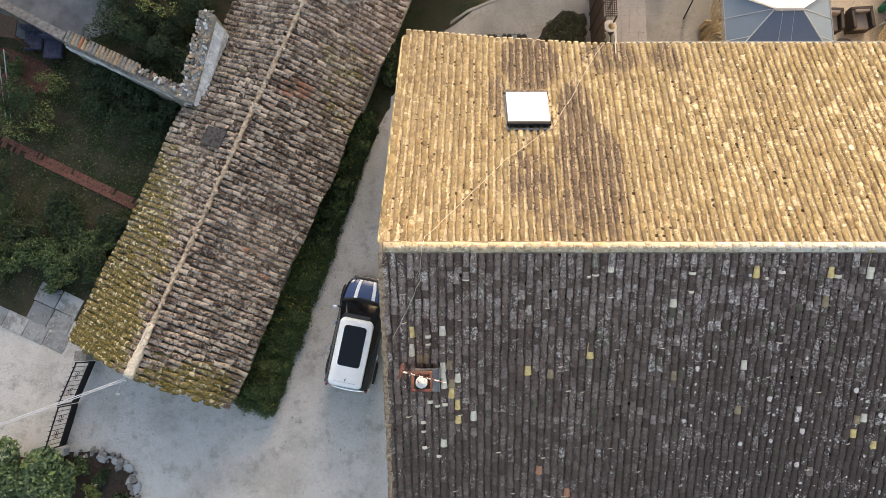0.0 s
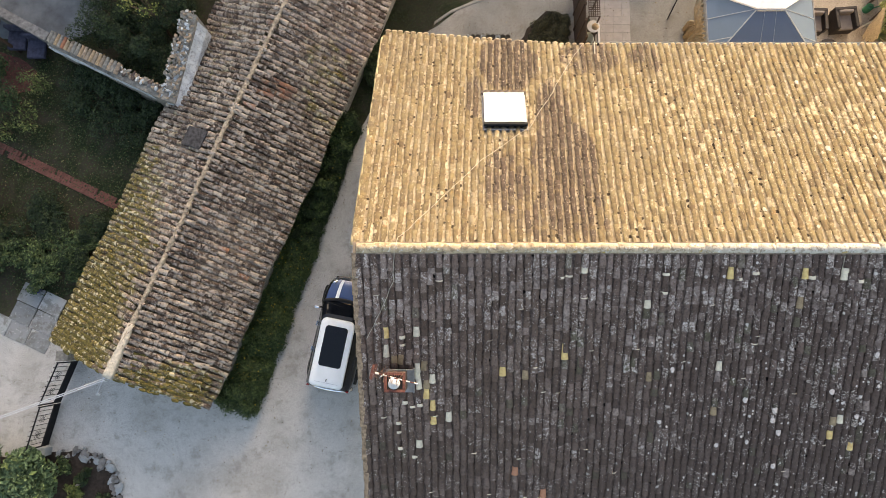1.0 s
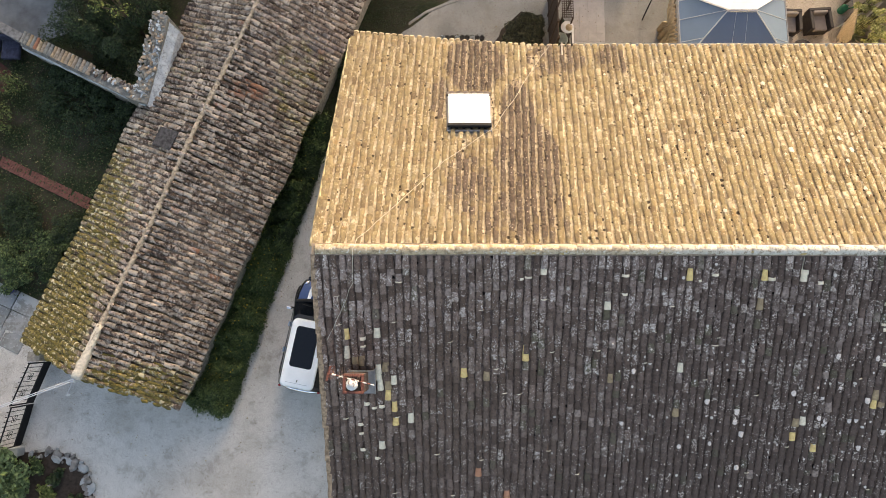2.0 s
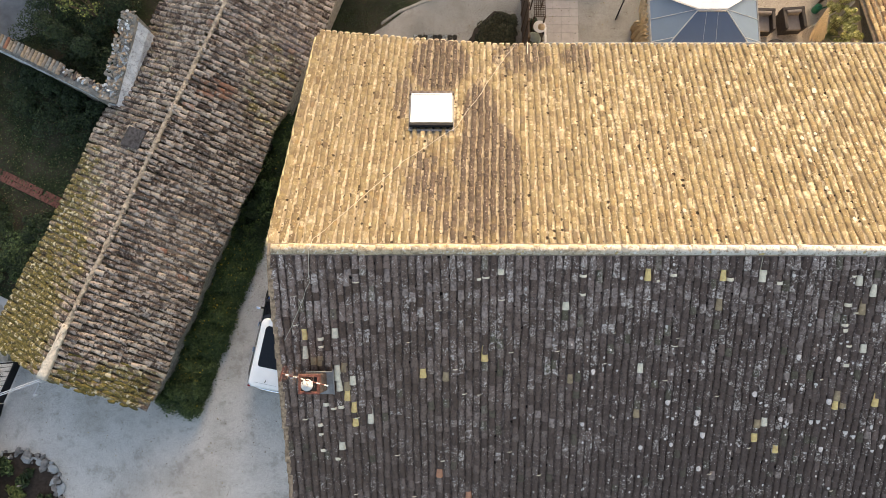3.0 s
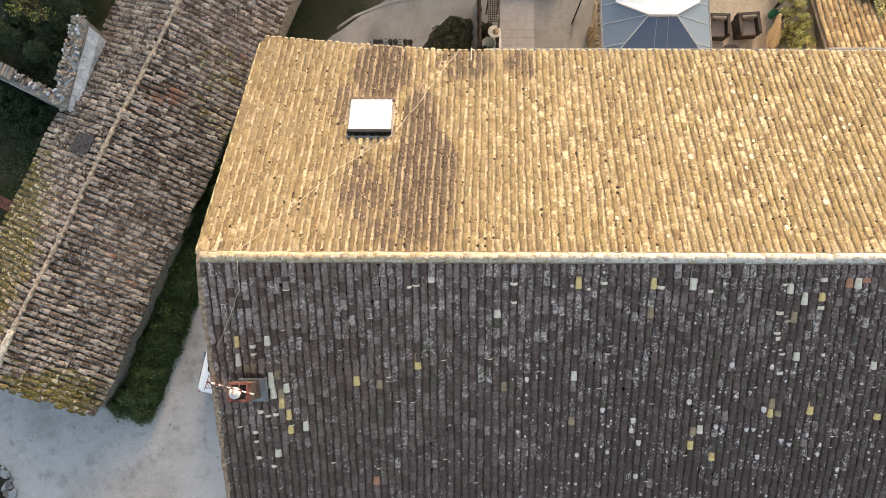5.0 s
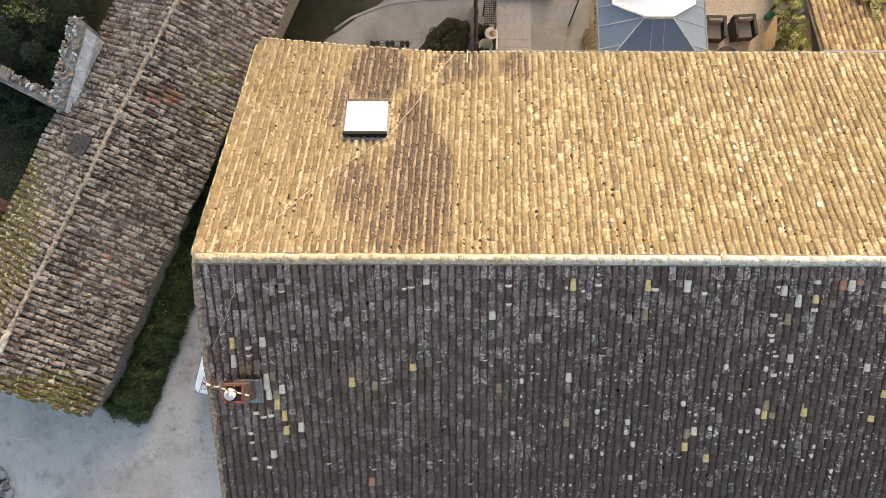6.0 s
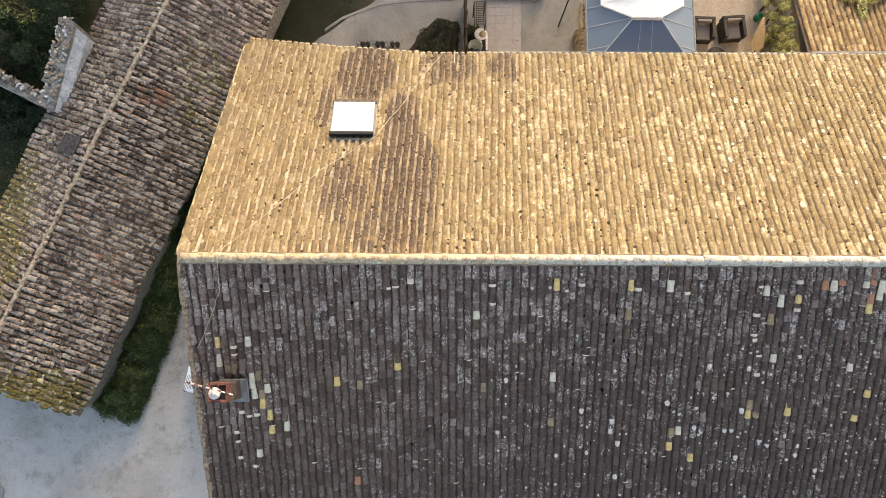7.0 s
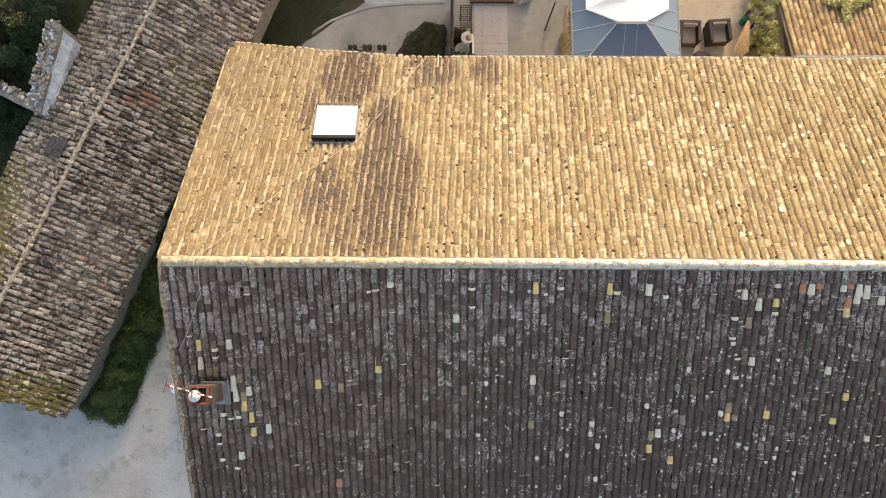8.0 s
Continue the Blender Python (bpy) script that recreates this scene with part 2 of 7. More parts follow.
def ridge_cream():
    """Cream ridge tiles with lichen, whiter towards the east end."""
    m = Mat("ridge_cream_lichen", 0.9, spec=0.2)
    x, _, _ = m.xyz()
    base = m.mix(m.ramp(m.math("ADD", x, m.math("MULTIPLY", m.noise(0.8, 3.0), 6.0)), 6.0, 14.0), (0.56, 0.43, 0.28), (0.64, 0.58, 0.49))
    base = m.mix(m.math("MULTIPLY", m.ramp(m.noise(8, 6.0, 0.8), 0.5, 0.58), 0.75), base, (0.25, 0.18, 0.11))
    base = m.mix(m.math("MULTIPLY", m.ramp(m.noise(11, 5.0, 0.75), 0.56, 0.6), 0.85), base, (0.74, 0.71, 0.63))
    base = m.mix(m.math("MULTIPLY", m.ramp(m.noise(3.1, 4.0), 0.64, 0.68), 0.7), base, (0.5, 0.32, 0.05))
    m.colour(base)
    return m.bump(m.noise(30, 4.0), 0.6, 0.012).m


def gravel(name, a, b, stain):
    m = Mat(name, 0.95, spec=0.15)
    n = m.mix(m.noise(1.1, 5.0), a, b)
    n = m.mix(m.math("MULTIPLY", m.ramp(m.noise(0.45, 4.0), 0.45, 0.7), 0.5), n, stain)
    grit = m.noise(38, 4.0, 0.8)
    n = m.mix(0.55, n, m.colours(grit, [(0.36, (0.2, 0.19, 0.18)), (0.5, (0.5, 0.5, 0.49)), (0.62, (0.78, 0.77, 0.75))]), "OVERLAY")
    n = m.mix(m.math("MULTIPLY", m.ramp(m.noise(1.9, 7.0, 0.75), 0.5, 0.66), 0.42), n, (0.17, 0.15, 0.12))
    n = m.mix(m.math("MULTIPLY", m.ramp(m.noise(13, 3.0), 0.64, 0.68), 0.6), n, (0.12, 0.1, 0.075))
    m.colour(n)
    return m.bump(grit, 0.5, 0.02).m


def soil():
    m = Mat("soil_and_grass", 0.95, spec=0.1)
    n = m.mix(m.ramp(m.noise(0.9, 5.0), 0.38, 0.62), (0.022, 0.03, 0.015), (0.06, 0.05, 0.038))
    n = m.mix(m.math("MULTIPLY", m.ramp(m.noise(12, 5.0, 0.75), 0.47, 0.62), 0.7), n, (0.05, 0.066, 0.026))
    n = m.mix(m.math("MULTIPLY", m.ramp(m.noise(20, 3.0, 0.7), 0.6, 0.65), 0.6), n, (0.15, 0.11, 0.07))
    m.colour(n)
    return m.bump(m.noise(30, 4.0), 0.8, 0.05).m


def leafy(name, a, b, c):
    m = Mat(name, 0.6, spec=0.3)
    m.colour(m.colours(m.rnd(), [(0.0, a), (0.5, b), (0.9, c), (1.0, tuple(min(1, x * 1.5) for x in c))]))
    return m.m


def dirt_with_gap_shade(name, a, b, holes=0.12):
    m = Mat(name, 0.95, spec=0.1)
    # channel dirt, with near-black spots painting the shade of gaps between tiles
    m.colour(m.mix(m.math("MULTIPLY", lichen(m, 4.6, holes), 0.95), m.mix(m.ramp(m.noise(12, 5.0), 0.4, 0.6), a, b), tuple(v * 0.1 for v in a)))
    return m.bump(m.noise(40, 4.0), 0.6, 0.01).m


def old_plaster():
    """Lime plaster gone grey, flaked to the stone in spots."""
    m = Mat("white_plaster", 0.95, spec=0.15)
    base = m.mix(m.ramp(m.noise(1.6, 5.0), 0.4, 0.6), (0.5, 0.525, 0.545), (0.7, 0.715, 0.715))
    base = m.mix(m.math("MULTIPLY", m.ramp(m.noise(9, 7.0, 0.8), 0.5, 0.6), 0.65), base, (0.2, 0.198, 0.19))
    base = m.mix(m.math("MULTIPLY", m.ramp(m.noise(14, 6.0, 0.8), 0.55, 0.6), 0.8), base, (0.62, 0.62, 0.6))
    m.colour(base)
    return m.bump(m.noise(11, 7.0, 0.8), 1.0, 0.05).m


M = {
    "gap_north": channel_north(),
    "gap_south": dirt_with_gap_shade("channel_black", (0.14, 0.1, 0.083), (0.26, 0.19, 0.158), 0.65),
    "gap_barn": dirt_with_gap_shade("channel_brown", (0.06, 0.047, 0.033), (0.15, 0.12, 0.08), 0.4),
    "north": tile_north(), "south": tile_south(), "barn": tile_barn(),
    "drive": gravel("gravel_grey", (0.41, 0.4, 0.385), (0.56, 0.545, 0.525), (0.3, 0.28, 0.25)),
    "yard": gravel("gravel_beige", (0.21, 0.205, 0.195), (0.31, 0.3, 0.285), (0.16, 0.148, 0.132)),
    "soil": soil(),
    "ridge": ridge_cream(),
    "mortar": plain("mortar_tan", (0.27, 0.21, 0.155), 0.95, vary=0.35, scale=7, bump=0.5),
    "render": plain("lime_render", (0.55, 0.47, 0.36), 0.95, vary=0.12, scale=2, bump=0.4),
    "white_wall": old_plaster(),
    "stone": plain("rubble_stone", (0.24, 0.22, 0.19), 0.95, vary=0.4, scale=9, bump=0.6),
    "hedge": leafy("hedge_leaf", (0.022, 0.042, 0.017), (0.056, 0.09, 0.035), (0.125, 0.17, 0.065)),
    "dark_leaf": leafy("dark_leaf", (0.012, 0.022, 0.01), (0.024, 0.042, 0.018), (0.05, 0.075, 0.028)),
    "bright_leaf": leafy("bright_leaf", (0.014, 0.03, 0.012), (0.032, 0.06, 0.022), (0.07, 0.11, 0.04)),
    "bark": plain("bark", (0.09, 0.065, 0.045), 0.95, vary=0.3, scale=14, bump=0.8),
    "iron": plain("black_iron", (0.015, 0.015, 0.017), 0.5, 0.6, vary=0.2),
    "steel": plain("galvanised_steel", (0.5, 0.5, 0.52), 0.4, 0.9, vary=0.1),
    "wood_dark": plain("dark_wood", (0.05, 0.032, 0.022), 0.8, vary=0.3, scale=12),
    "brick": plain("red_brick", (0.17, 0.072, 0.056), 0.9, vary=0.3, scale=8, bump=0.4),
    "slab": slab_stone(),
    "paver": plain("pale_paver", (0.34, 0.315, 0.3), 0.85, vary=0.1, scale=4, bump=0.2),
}


# ---- mesh helpers ----
def link_mesh(name, me, material, parent=None, label="", kind=""):
    if material is not None and not me.materials:
        me.materials.append(material)
    ob = new(name, me)
    if parent is not None:
        ob.parent = parent
    return tagged(ob, label, kind=kind)


def part(name, bm, material, parent=None, label="", smooth=False, kind=""):
    """Links a bmesh as one mesh object under a thing or under a part."""
    me = bpy.data.meshes.new(name)
    bmesh.ops.recalc_face_normals(bm, faces=bm.faces)
    for f in bm.faces:
        f.smooth = smooth
    bm.to_mesh(me)
    bm.free()
    return link_mesh(name, me, material, parent, label, kind)


def arrays(name, verts, faces, material, parent=None, label="", kind="", smooth=False):
    """Links a mesh from numpy arrays of places and quads."""
    me = bpy.data.meshes.new(name)
    verts, faces = np.asarray(verts, np.float32).reshape(-1, 3), np.asarray(faces, np.int32)
    k = faces.shape[1]
    me.vertices.add(len(verts))
    me.vertices.foreach_set("co", verts.ravel())
    me.loops.add(faces.size)
    me.loops.foreach_set("vertex_index", faces.ravel())
    me.polygons.add(len(faces))
    me.polygons.foreach_set("loop_start", np.arange(0, faces.size, k, dtype=np.int32))
    me.polygons.foreach_set("use_smooth", np.full(len(faces), smooth))
    me.update(calc_edges=True)
    return link_mesh(name, me, material, parent, label, kind)


def thing(name, place, label, category, group="", kind="", m=None):
    ob = new(name)
    ob.matrix_world = m if m is not None else Matrix.Translation(place)
    ob.empty_display_size = 0.2
    return tagged(ob, label, category, group, kind)


def box(bm, x0, x1, y0, y1, z0, z1, bevel=0.0, m=None):
    r = bmesh.ops.create_cube(bm, size=1.0)
    vs = r["verts"]
    for v in vs:
        v.co = Vector(((x0 + x1) / 2 + v.co.x * (x1 - x0), (y0 + y1) / 2 + v.co.y * (y1 - y0), (z0 + z1) / 2 + v.co.z * (z1 - z0)))
    if bevel:
        es = list({e for v in vs for e in v.link_edges})
        b = bmesh.ops.bevel(bm, geom=es, offset=bevel, segments=2, affect="EDGES", profile=0.5)
        vs = list({v for f in b["faces"] for v in f.verts} | {v for v in vs if v.is_valid})
    if m is not None:
        bmesh.ops.transform(bm, matrix=m, verts=[v for v in vs if v.is_valid])
    return bm


def boxed(x0, x1, y0, y1, z0, z1, bevel=0.0, m=None):
    return box(bmesh.new(), x0, x1, y0, y1, z0, z1, bevel, m)


def tube(bm, a, b, r0, r1=None, n=8, caps=True):
    a, b = Vector(a), Vector(b)
    r1 = r0 if r1 is None else r1
    q = (b - a).to_track_quat("Z", "Y")
    rings = []
    for p, r in ((a, r0), (b, r1)):
        rings.append([bm.verts.new(p + q @ Vector((r * math.cos(2 * math.pi * i / n), r * math.sin(2 * math.pi * i / n), 0))) for i in range(n)])
    for i in range(n):
        bm.faces.new((rings[0][i], rings[0][(i + 1) % n], rings[1][(i + 1) % n], rings[1][i]))
    if caps:
        bm.faces.new(rings[0][::-1])
        bm.faces.new(rings[1])
    return bm


def lathe(bm, profile, n=24, centre=(0, 0, 0)):
    """Turns (radius, height) pairs round the upright axis."""
    rings = []
    for r, z in profile:
        rings.append([bm.verts.new((centre[0] + r * math.cos(2 * math.pi * i / n), centre[1] + r * math.sin(2 * math.pi * i / n), centre[2] + z)) for i in range(n)])
    for p, q in zip(rings, rings[1:]):
        for i in range(n):
            bm.faces.new((p[i], p[(i + 1) % n], q[(i + 1) % n], q[i]))
    bm.faces.new(rings[0][::-1])
    bm.faces.new(rings[-1])
    return bm


def loft(bm, rings, close=True, caps=True):
    rows = [[bm.verts.new(p) for p in ring] for ring in rings]
    n = len(rows[0])
    for p, q in zip(rows, rows[1:]):
        for i in range(n if close else n - 1):
            bm.faces.new((p[i], p[(i + 1) % n], q[(i + 1) % n], q[i]))
    if caps:
        bm.faces.new(rows[0][::-1])
        bm.faces.new(rows[-1])
    return bm


def slab(bm, corners, depth):
    """A flat polygon with thickness, downwards."""
    top = [bm.verts.new(c) for c in corners]
    low = [bm.verts.new(Vector(c) - Vector((0, 0, depth))) for c in corners]
    bm.faces.new(top)
    bm.faces.new(low[::-1])
    for i in range(len(top)):
        j = (i + 1) % len(top)
        bm.faces.new((top[i], low[i], low[j], top[j]))
    return bm


def wire(name, pts, r, material, parent=None, label="", category=""):
    cu = bpy.data.curves.new(name, "CURVE")
    cu.dimensions, cu.bevel_depth, cu.bevel_resolution = "3D", r, 2
    s = cu.splines.new("POLY")
    s.points.add(len(pts) - 1)
    for p, c in zip(s.points, pts):
        p.co = (*c, 1)
    cu.materials.append(material)
    ob = new(name, cu)
    if parent:
        ob.parent = parent
    return tagged(ob, label, category)


def ground_z(y):
    return 0.1 + 0.042 * min(max(y, -20.0), 30.0)


rng = np.random.default_rng(7)


# ---- ground ----
def lay(name, outline, material, lift, label, category, thick=0.06, step=None):
    """A flat area on the sloping ground, with an uneven rim."""
    bm = bmesh.new()
    slab(bm, [(x, y, ground_z(y) + lift) for x, y in outline], thick)
    ob = part(name, bm, material)
    return tagged(ob, label, category, kind="structure")


def ragged(pts, amount=0.08, step=0.35, seed=1):
    """The outline pts with wavering edges."""
    r, out = random.Random(seed), []
    for (x0, y0), (x1, y1) in zip(pts, pts[1:] + pts[:1]):
        n = max(1, int(math.hypot(x1 - x0, y1 - y0) / step))
        for i in range(n):
            t = i / n
            out.append((x0 + (x1 - x0) * t + r.uniform(-amount, amount), y0 + (y1 - y0) * t + r.uniform(-amount, amount)))
    return out


_ys = [-400, -60, -20, -10, -5, 0, 5, 10, 15, 20, 30, 60, 400]
_xs = [-400, -60, -30, -15, 0, 15, 30, 60, 400]
_bm = bmesh.new()
_g = [[_bm.verts.new((x, y, ground_z(y))) for x in _xs] for y in _ys]
for _a, _b in zip(_g, _g[1:]):
    for _i in range(len(_xs) - 1):
        _bm.faces.new((_a[_i], _a[_i + 1], _b[_i + 1], _b[_i]))
tagged(part("ground", _bm, M["soil"]), "dark soil with sparse grass and fallen leaves", "ground", kind="structure")

lay("driveway", ragged([(-40, -14), (-0.9, -14), (-0.9, 10.2), (-1.2, 11.2), (-2.2, 9.1), (-2.9, 7.5), (-3.8, 5.3), (-4.9, 1.9), (-5.7, -0.6), (-6.2, -2.45), (-7.0, -2.5), (-8.2, -1.6), (-12.8, 0.2), (-14.4, 0.6), (-40, 0.6)], 0.09, 0.3), M["drive"], 0.02,
    "pale grey compacted gravel drive with faint stains", "driveway")
lay("yard", ragged([(-1.0, 8.0), (30, 8.0), (30, 17.0), (5.8, 16.6), (3.2, 14.3), (2.4, 13.85), (1.5, 13.35), (0.8, 12.8), (0.1, 12.25), (-0.7, 11.5), (-1.3, 10.6)], 0.05, 0.3, 2), M["yard"], 0.026,
    "beige gravel yard with scattered dead leaves", "yard")

# ---- roof tiles ----
PITCH, SHOW = 0.21, 0.33


def cover_tile(length=0.45, r0=0.057, r1=0.097, n=6, rise=0.82, wall=0.014):
    """A half-barrel tile, wide end down the slope: outside, underside and the open lower rim."""
    vs, fs = [], []
    for rad, off in ((0.0, 0.0), (wall, 0.0)):
        for s, r in ((0.0, r0), (length, r1)):
            for i in range(n + 1):
                a = math.pi * i / n
                vs.append((-(r - rad) * math.cos(a), s, (r - rad) * rise * math.sin(a)))
    k = n + 1
    for i in range(n):
        fs.append((i, k + i, k + i + 1, i + 1))
        fs.append((2 * k + i, 2 * k + i + 1, 3 * k + i + 1, 3 * k + i))
        fs.append((k + i, 3 * k + i, 3 * k + i + 1, k + i + 1))
    return np.array(vs), np.array(fs)


def channel_tile(length=0.45, r0=0.09, r1=0.072, n=4):
    vs, fs = [], []
    for s, r in ((0.0, r0), (length, r1)):
        for i in range(n + 1):
            a = math.pi * i / n
            vs.append((-r * math.cos(a), s, 0.055 - r * 0.62 * math.sin(a)))
    for i in range(n):
        fs.append((i, i + 1, n + 2 + i, n + 1 + i))
    return np.array(vs), np.array(fs)


COVER, CHANNEL = cover_tile(), channel_tile()


def stamp(tile, poses):
    """The tile's mesh at many poses (4 x 4 arrays), as one pair of arrays."""
    vs, fs = tile
    p = np.asarray(poses)
    h = np.c_[vs, np.ones(len(vs))]
    out = np.einsum("nij,vj->nvi", p[:, :3, :], h)
    faces = fs[None] + (np.arange(len(p)) * len(vs))[:, None, None]
    return out.reshape(-1, 3), faces.reshape(-1, fs.shape[1])


def tile_field(origin, across, down, width, run, lean=0.0, seed=1, sag=None, jig=1.0, skip=None, slim=1.0, bed=-0.045, flat=1.0, stagger=0.0, top=None, step=SHOW):
    """Poses of covers and channels on one slope. run(x): the slope's length below the ridge at x along it.
    lean: how far a column drifts sideways for each metre down."""
    r = np.random.default_rng(seed)
    o, ex, ed = np.array(origin, float), np.array(across, float), np.array(down, float)
    ed = ed / np.linalg.norm(ed)
    en = np.cross(ex, ed)
    if en[2] < 0:
        en = -en
    covers, channels, cells = [], [], []
    for c in range(int(width / PITCH)):
        x = (c + 0.5) * PITCH
        length = run(x)
        rows = int(math.ceil(length / step)) + 1
        drift, show, shift = r.normal(0, 0.006), step * (1 + r.normal(0, 0.022)), r.uniform(-1, 1) * stagger
        places = [(k, length - 0.43 + (shift if k else 0.0) - k * show + r.normal(0, 0.02 if k else 0.006) * jig) for k in range(rows)]
        places = [(k, d) for k, d in places if d > -0.2]
        if top is not None:
            places = [(k, d) for k, d in places if d > top + 0.1] + [(99, top + r.normal(0, 0.012))]
        for k, d in places:
            for kind in (0, 1):
                xx = x + (PITCH / 2 if kind else 0) + lean * d + drift + r.normal(0, 0.006) * jig
                if skip and skip(xx, d):
                    continue
                turn, pitch = r.normal(0, 0.016) * jig, (0.06 if kind == 0 else 0.0) + r.normal(0, 0.006) * jig
                ax = ex + turn * ed
                dn = ed - turn * ex + pitch * en + lean * ex
                z = (0.012 if kind == 0 else bed) + (0.02 if k == 99 else 0.0) + r.normal(0, 0.004) * jig + (sag(xx, d) if sag else 0.0)
                grow = (1 if kind else slim) * (1 + r.normal(0, 0.035) * jig)
                m = np.eye(4)
                m[:3, 0], m[:3, 1], m[:3, 2] = ax * grow, dn, np.cross(ax, dn) if np.cross(ax, dn) @ en > 0 else -np.cross(ax, dn)
                m[:3, 2] *= 1.0 if kind else flat
                m[:3, 3] = o + ex * xx + ed * d + en * z
                (channels if kind else covers).append(m)
                if not kind:
                    cells.append((xx, d, c, k))
    return covers, channels, cells


def lay_tiles(parent, covers, channels, cells, near, material, special=None, gap=None):
    """Covers inside near(x, d) as parts of their own, the rest joined; special(x, d) may give another material."""
    shared = {}
    rest = []
    for m, (x, d, c, k) in zip(covers, cells):
        mat = special(c, k) if special else None
        if near(x, d) or mat:
            key = mat.name if mat else "tile"
            if key not in shared:
                me = bpy.data.meshes.new("roof_tile")
                me.from_pydata(COVER[0].tolist(), [], COVER[1].tolist())
                me.materials.append(mat or material)
                for p in me.polygons:
                    p.use_smooth = True
                shared[key] = me
            ob = new("roof_tile", shared[key])
            ob.parent = parent
            ob.matrix_world = Matrix(m.tolist())
        else:
            rest.append(m)
    if rest:
        v, f = stamp(COVER, rest)
        arrays("roof_tiles", v, f, material, parent, kind="stuff", smooth=True)
    if channels:
        v, f = stamp(CHANNEL, channels)
        arrays("channel_tiles", v, f, gap or material, parent, kind="stuff", smooth=True)


# ---- the house ----
RX0, RX1, RY, RZ = -1.62, 24.0, 2.22, 8.6
TS, TN = 0.46, 0.44              # fall of the two slopes
S_EAVE = -5.6
SIN = lambda k: k / math.hypot(1, k)
COS = lambda k: 1 / math.hypot(1, k)


def n_eave(x):
    """The north eave's y: the west end reaches further out."""
    t = min(max((x + 1.6) / 6.3, 0.0), 1.0)
    return 9.86 - 0.64 * t * (1.25 - 0.25 * t)


def wall_run(bm, a, b, z0, z1, thick):
    a, b = Vector(a), Vector(b)
    u = (b - a).normalized()
    n = Vector((-u.y, u.x)) * thick / 2
    cs = [a + n, b + n, b - n, a - n]
    slab(bm, [(c.x, c.y, z1) for c in cs], z1 - z0)
    return bm


def build_house():
    h = thing("house", (11, 2, 0), "long old farmhouse with weathered canal-tile gable roof", "house")
    base = h.matrix_world.inverted()

    def own(ob):
        ob.matrix_parent_inverse = base
        return ob
    own(part("wall", wall_run(bmesh.new(), (-1.1, S_EAVE + 0.5), (-1.1, 9.2), -0.4, 5.2, 0.5), M["render"], h))
    g = bmesh.new()
    for x in (-1.35, -0.85):
        g.verts.new((x, S_EAVE + 0.25, 4.9)), g.verts.new((x, 9.4, 5.2)), g.verts.new((x, RY, RZ - 0.28))
    g.verts.ensure_lookup_table()
    v = g.verts
    for f in ((0, 1, 2), (3, 5, 4), (0, 3, 4, 1), (1, 4, 5, 2), (2, 5, 3, 0)):
        g.faces.new([v[i] for i in f])
    own(part("gable", g, M["render"], h))
    own(part("wall", wall_run(bmesh.new(), (-0.85, 9.0), (RX1 - 0.4, 8.75), -0.4, 5.2, 0.5), M["render"], h))
    own(part("wall", wall_run(bmesh.new(), (-0.85, S_EAVE + 0.5), (RX1 - 0.4, S_EAVE + 0.5), -0.4, 4.75, 0.5), M["render"], h))
    own(part("wall", wall_run(bmesh.new(), (RX1 - 0.6, S_EAVE + 0.75), (RX1 - 0.6, 8.5), -0.4, 5.0, 0.5), M["render"], h))
    # decks under the tiles
    lowN, lowS = 0.17, 0.17
    xs = np.linspace(RX0 + 0.1, RX1, 30)
    g = bmesh.new()
    for z in (lowN, lowN + 0.12):
        for x in xs:
            y = n_eave(x) - 0.1
            g.verts.new((x, RY, RZ - z)), g.verts.new((x + 0.045 * (y - RY), y, RZ - TN * (y - RY) - z))
    g.verts.ensure_lookup_table()
    v, n = g.verts, len(xs)
    for i in range(n - 1):
        a, b = 2 * i, 2 * n + 2 * i
        g.faces.new((v[a], v[a + 1], v[a + 3], v[a + 2]))
        g.faces.new((v[b], v[b + 2], v[b + 3], v[b + 1]))
        g.faces.new((v[a + 1], v[b + 1], v[b + 3], v[a + 3]))
    g.faces.new((v[0], v[2 * n], v[2 * n + 1], v[1]))
    north = own(part("north_slope", g, M["mortar"], h, "ochre lichened canal tiles in sunlight with a dark patch"))
    g = bmesh.new()
    slab(g, [(RX0 + 0.1, RY, RZ - lowS), (RX0 + 0.2, S_EAVE + 0.1, RZ - TS * (RY - S_EAVE - 0.1) - lowS), (RX1, S_EAVE + 0.1, RZ - TS * (RY - S_EAVE - 0.1) - lowS), (RX1, RY, RZ - lowS)], 0.12)
    south = own(part("south_slope", g, M["mortar"], h, "blackened canal tiles with white lichen and odd pale replacements"))
    # north tiles
    skyl = lambda x, d: 1.83 < x + RX0 < 3.2 and 4.0 < d < 5.3
    cov, cha, cell = tile_field((RX0, RY, RZ - 0.11), (1, 0, 0), (0, COS(TN), -SIN(TN)), RX1 - RX0,
                                lambda x: (n_eave(x + RX0 + 0.3) - RY) / COS(TN) + 0.06, lean=0.045, seed=11, skip=skyl, jig=1.5, slim=0.84, bed=-0.016, flat=0.68, stagger=0.06, top=0.06, step=0.29)
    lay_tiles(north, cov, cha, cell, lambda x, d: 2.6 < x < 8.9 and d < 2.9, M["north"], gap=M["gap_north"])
    N_CELLS.extend(cell)
    # cream mortar rims at the tile ends along the north eave
    rims = []
    for m, c in zip(cov, cell):
        if c[3] == 0:
            q = m.copy()
            q[:3, 3] += m[:3, 1] * 0.36
            q[:3, 0], q[:3, 1], q[:3, 2] = m[:3, 0] * 1.08, m[:3, 1] * 0.22, m[:3, 2] * 1.1
            rims.append(q)
    v, f = stamp(COVER, rims)
    arrays("eave_mortar", v, f, M["eave_rim"], north, "cream mortar rims at the eave", "stuff", True)
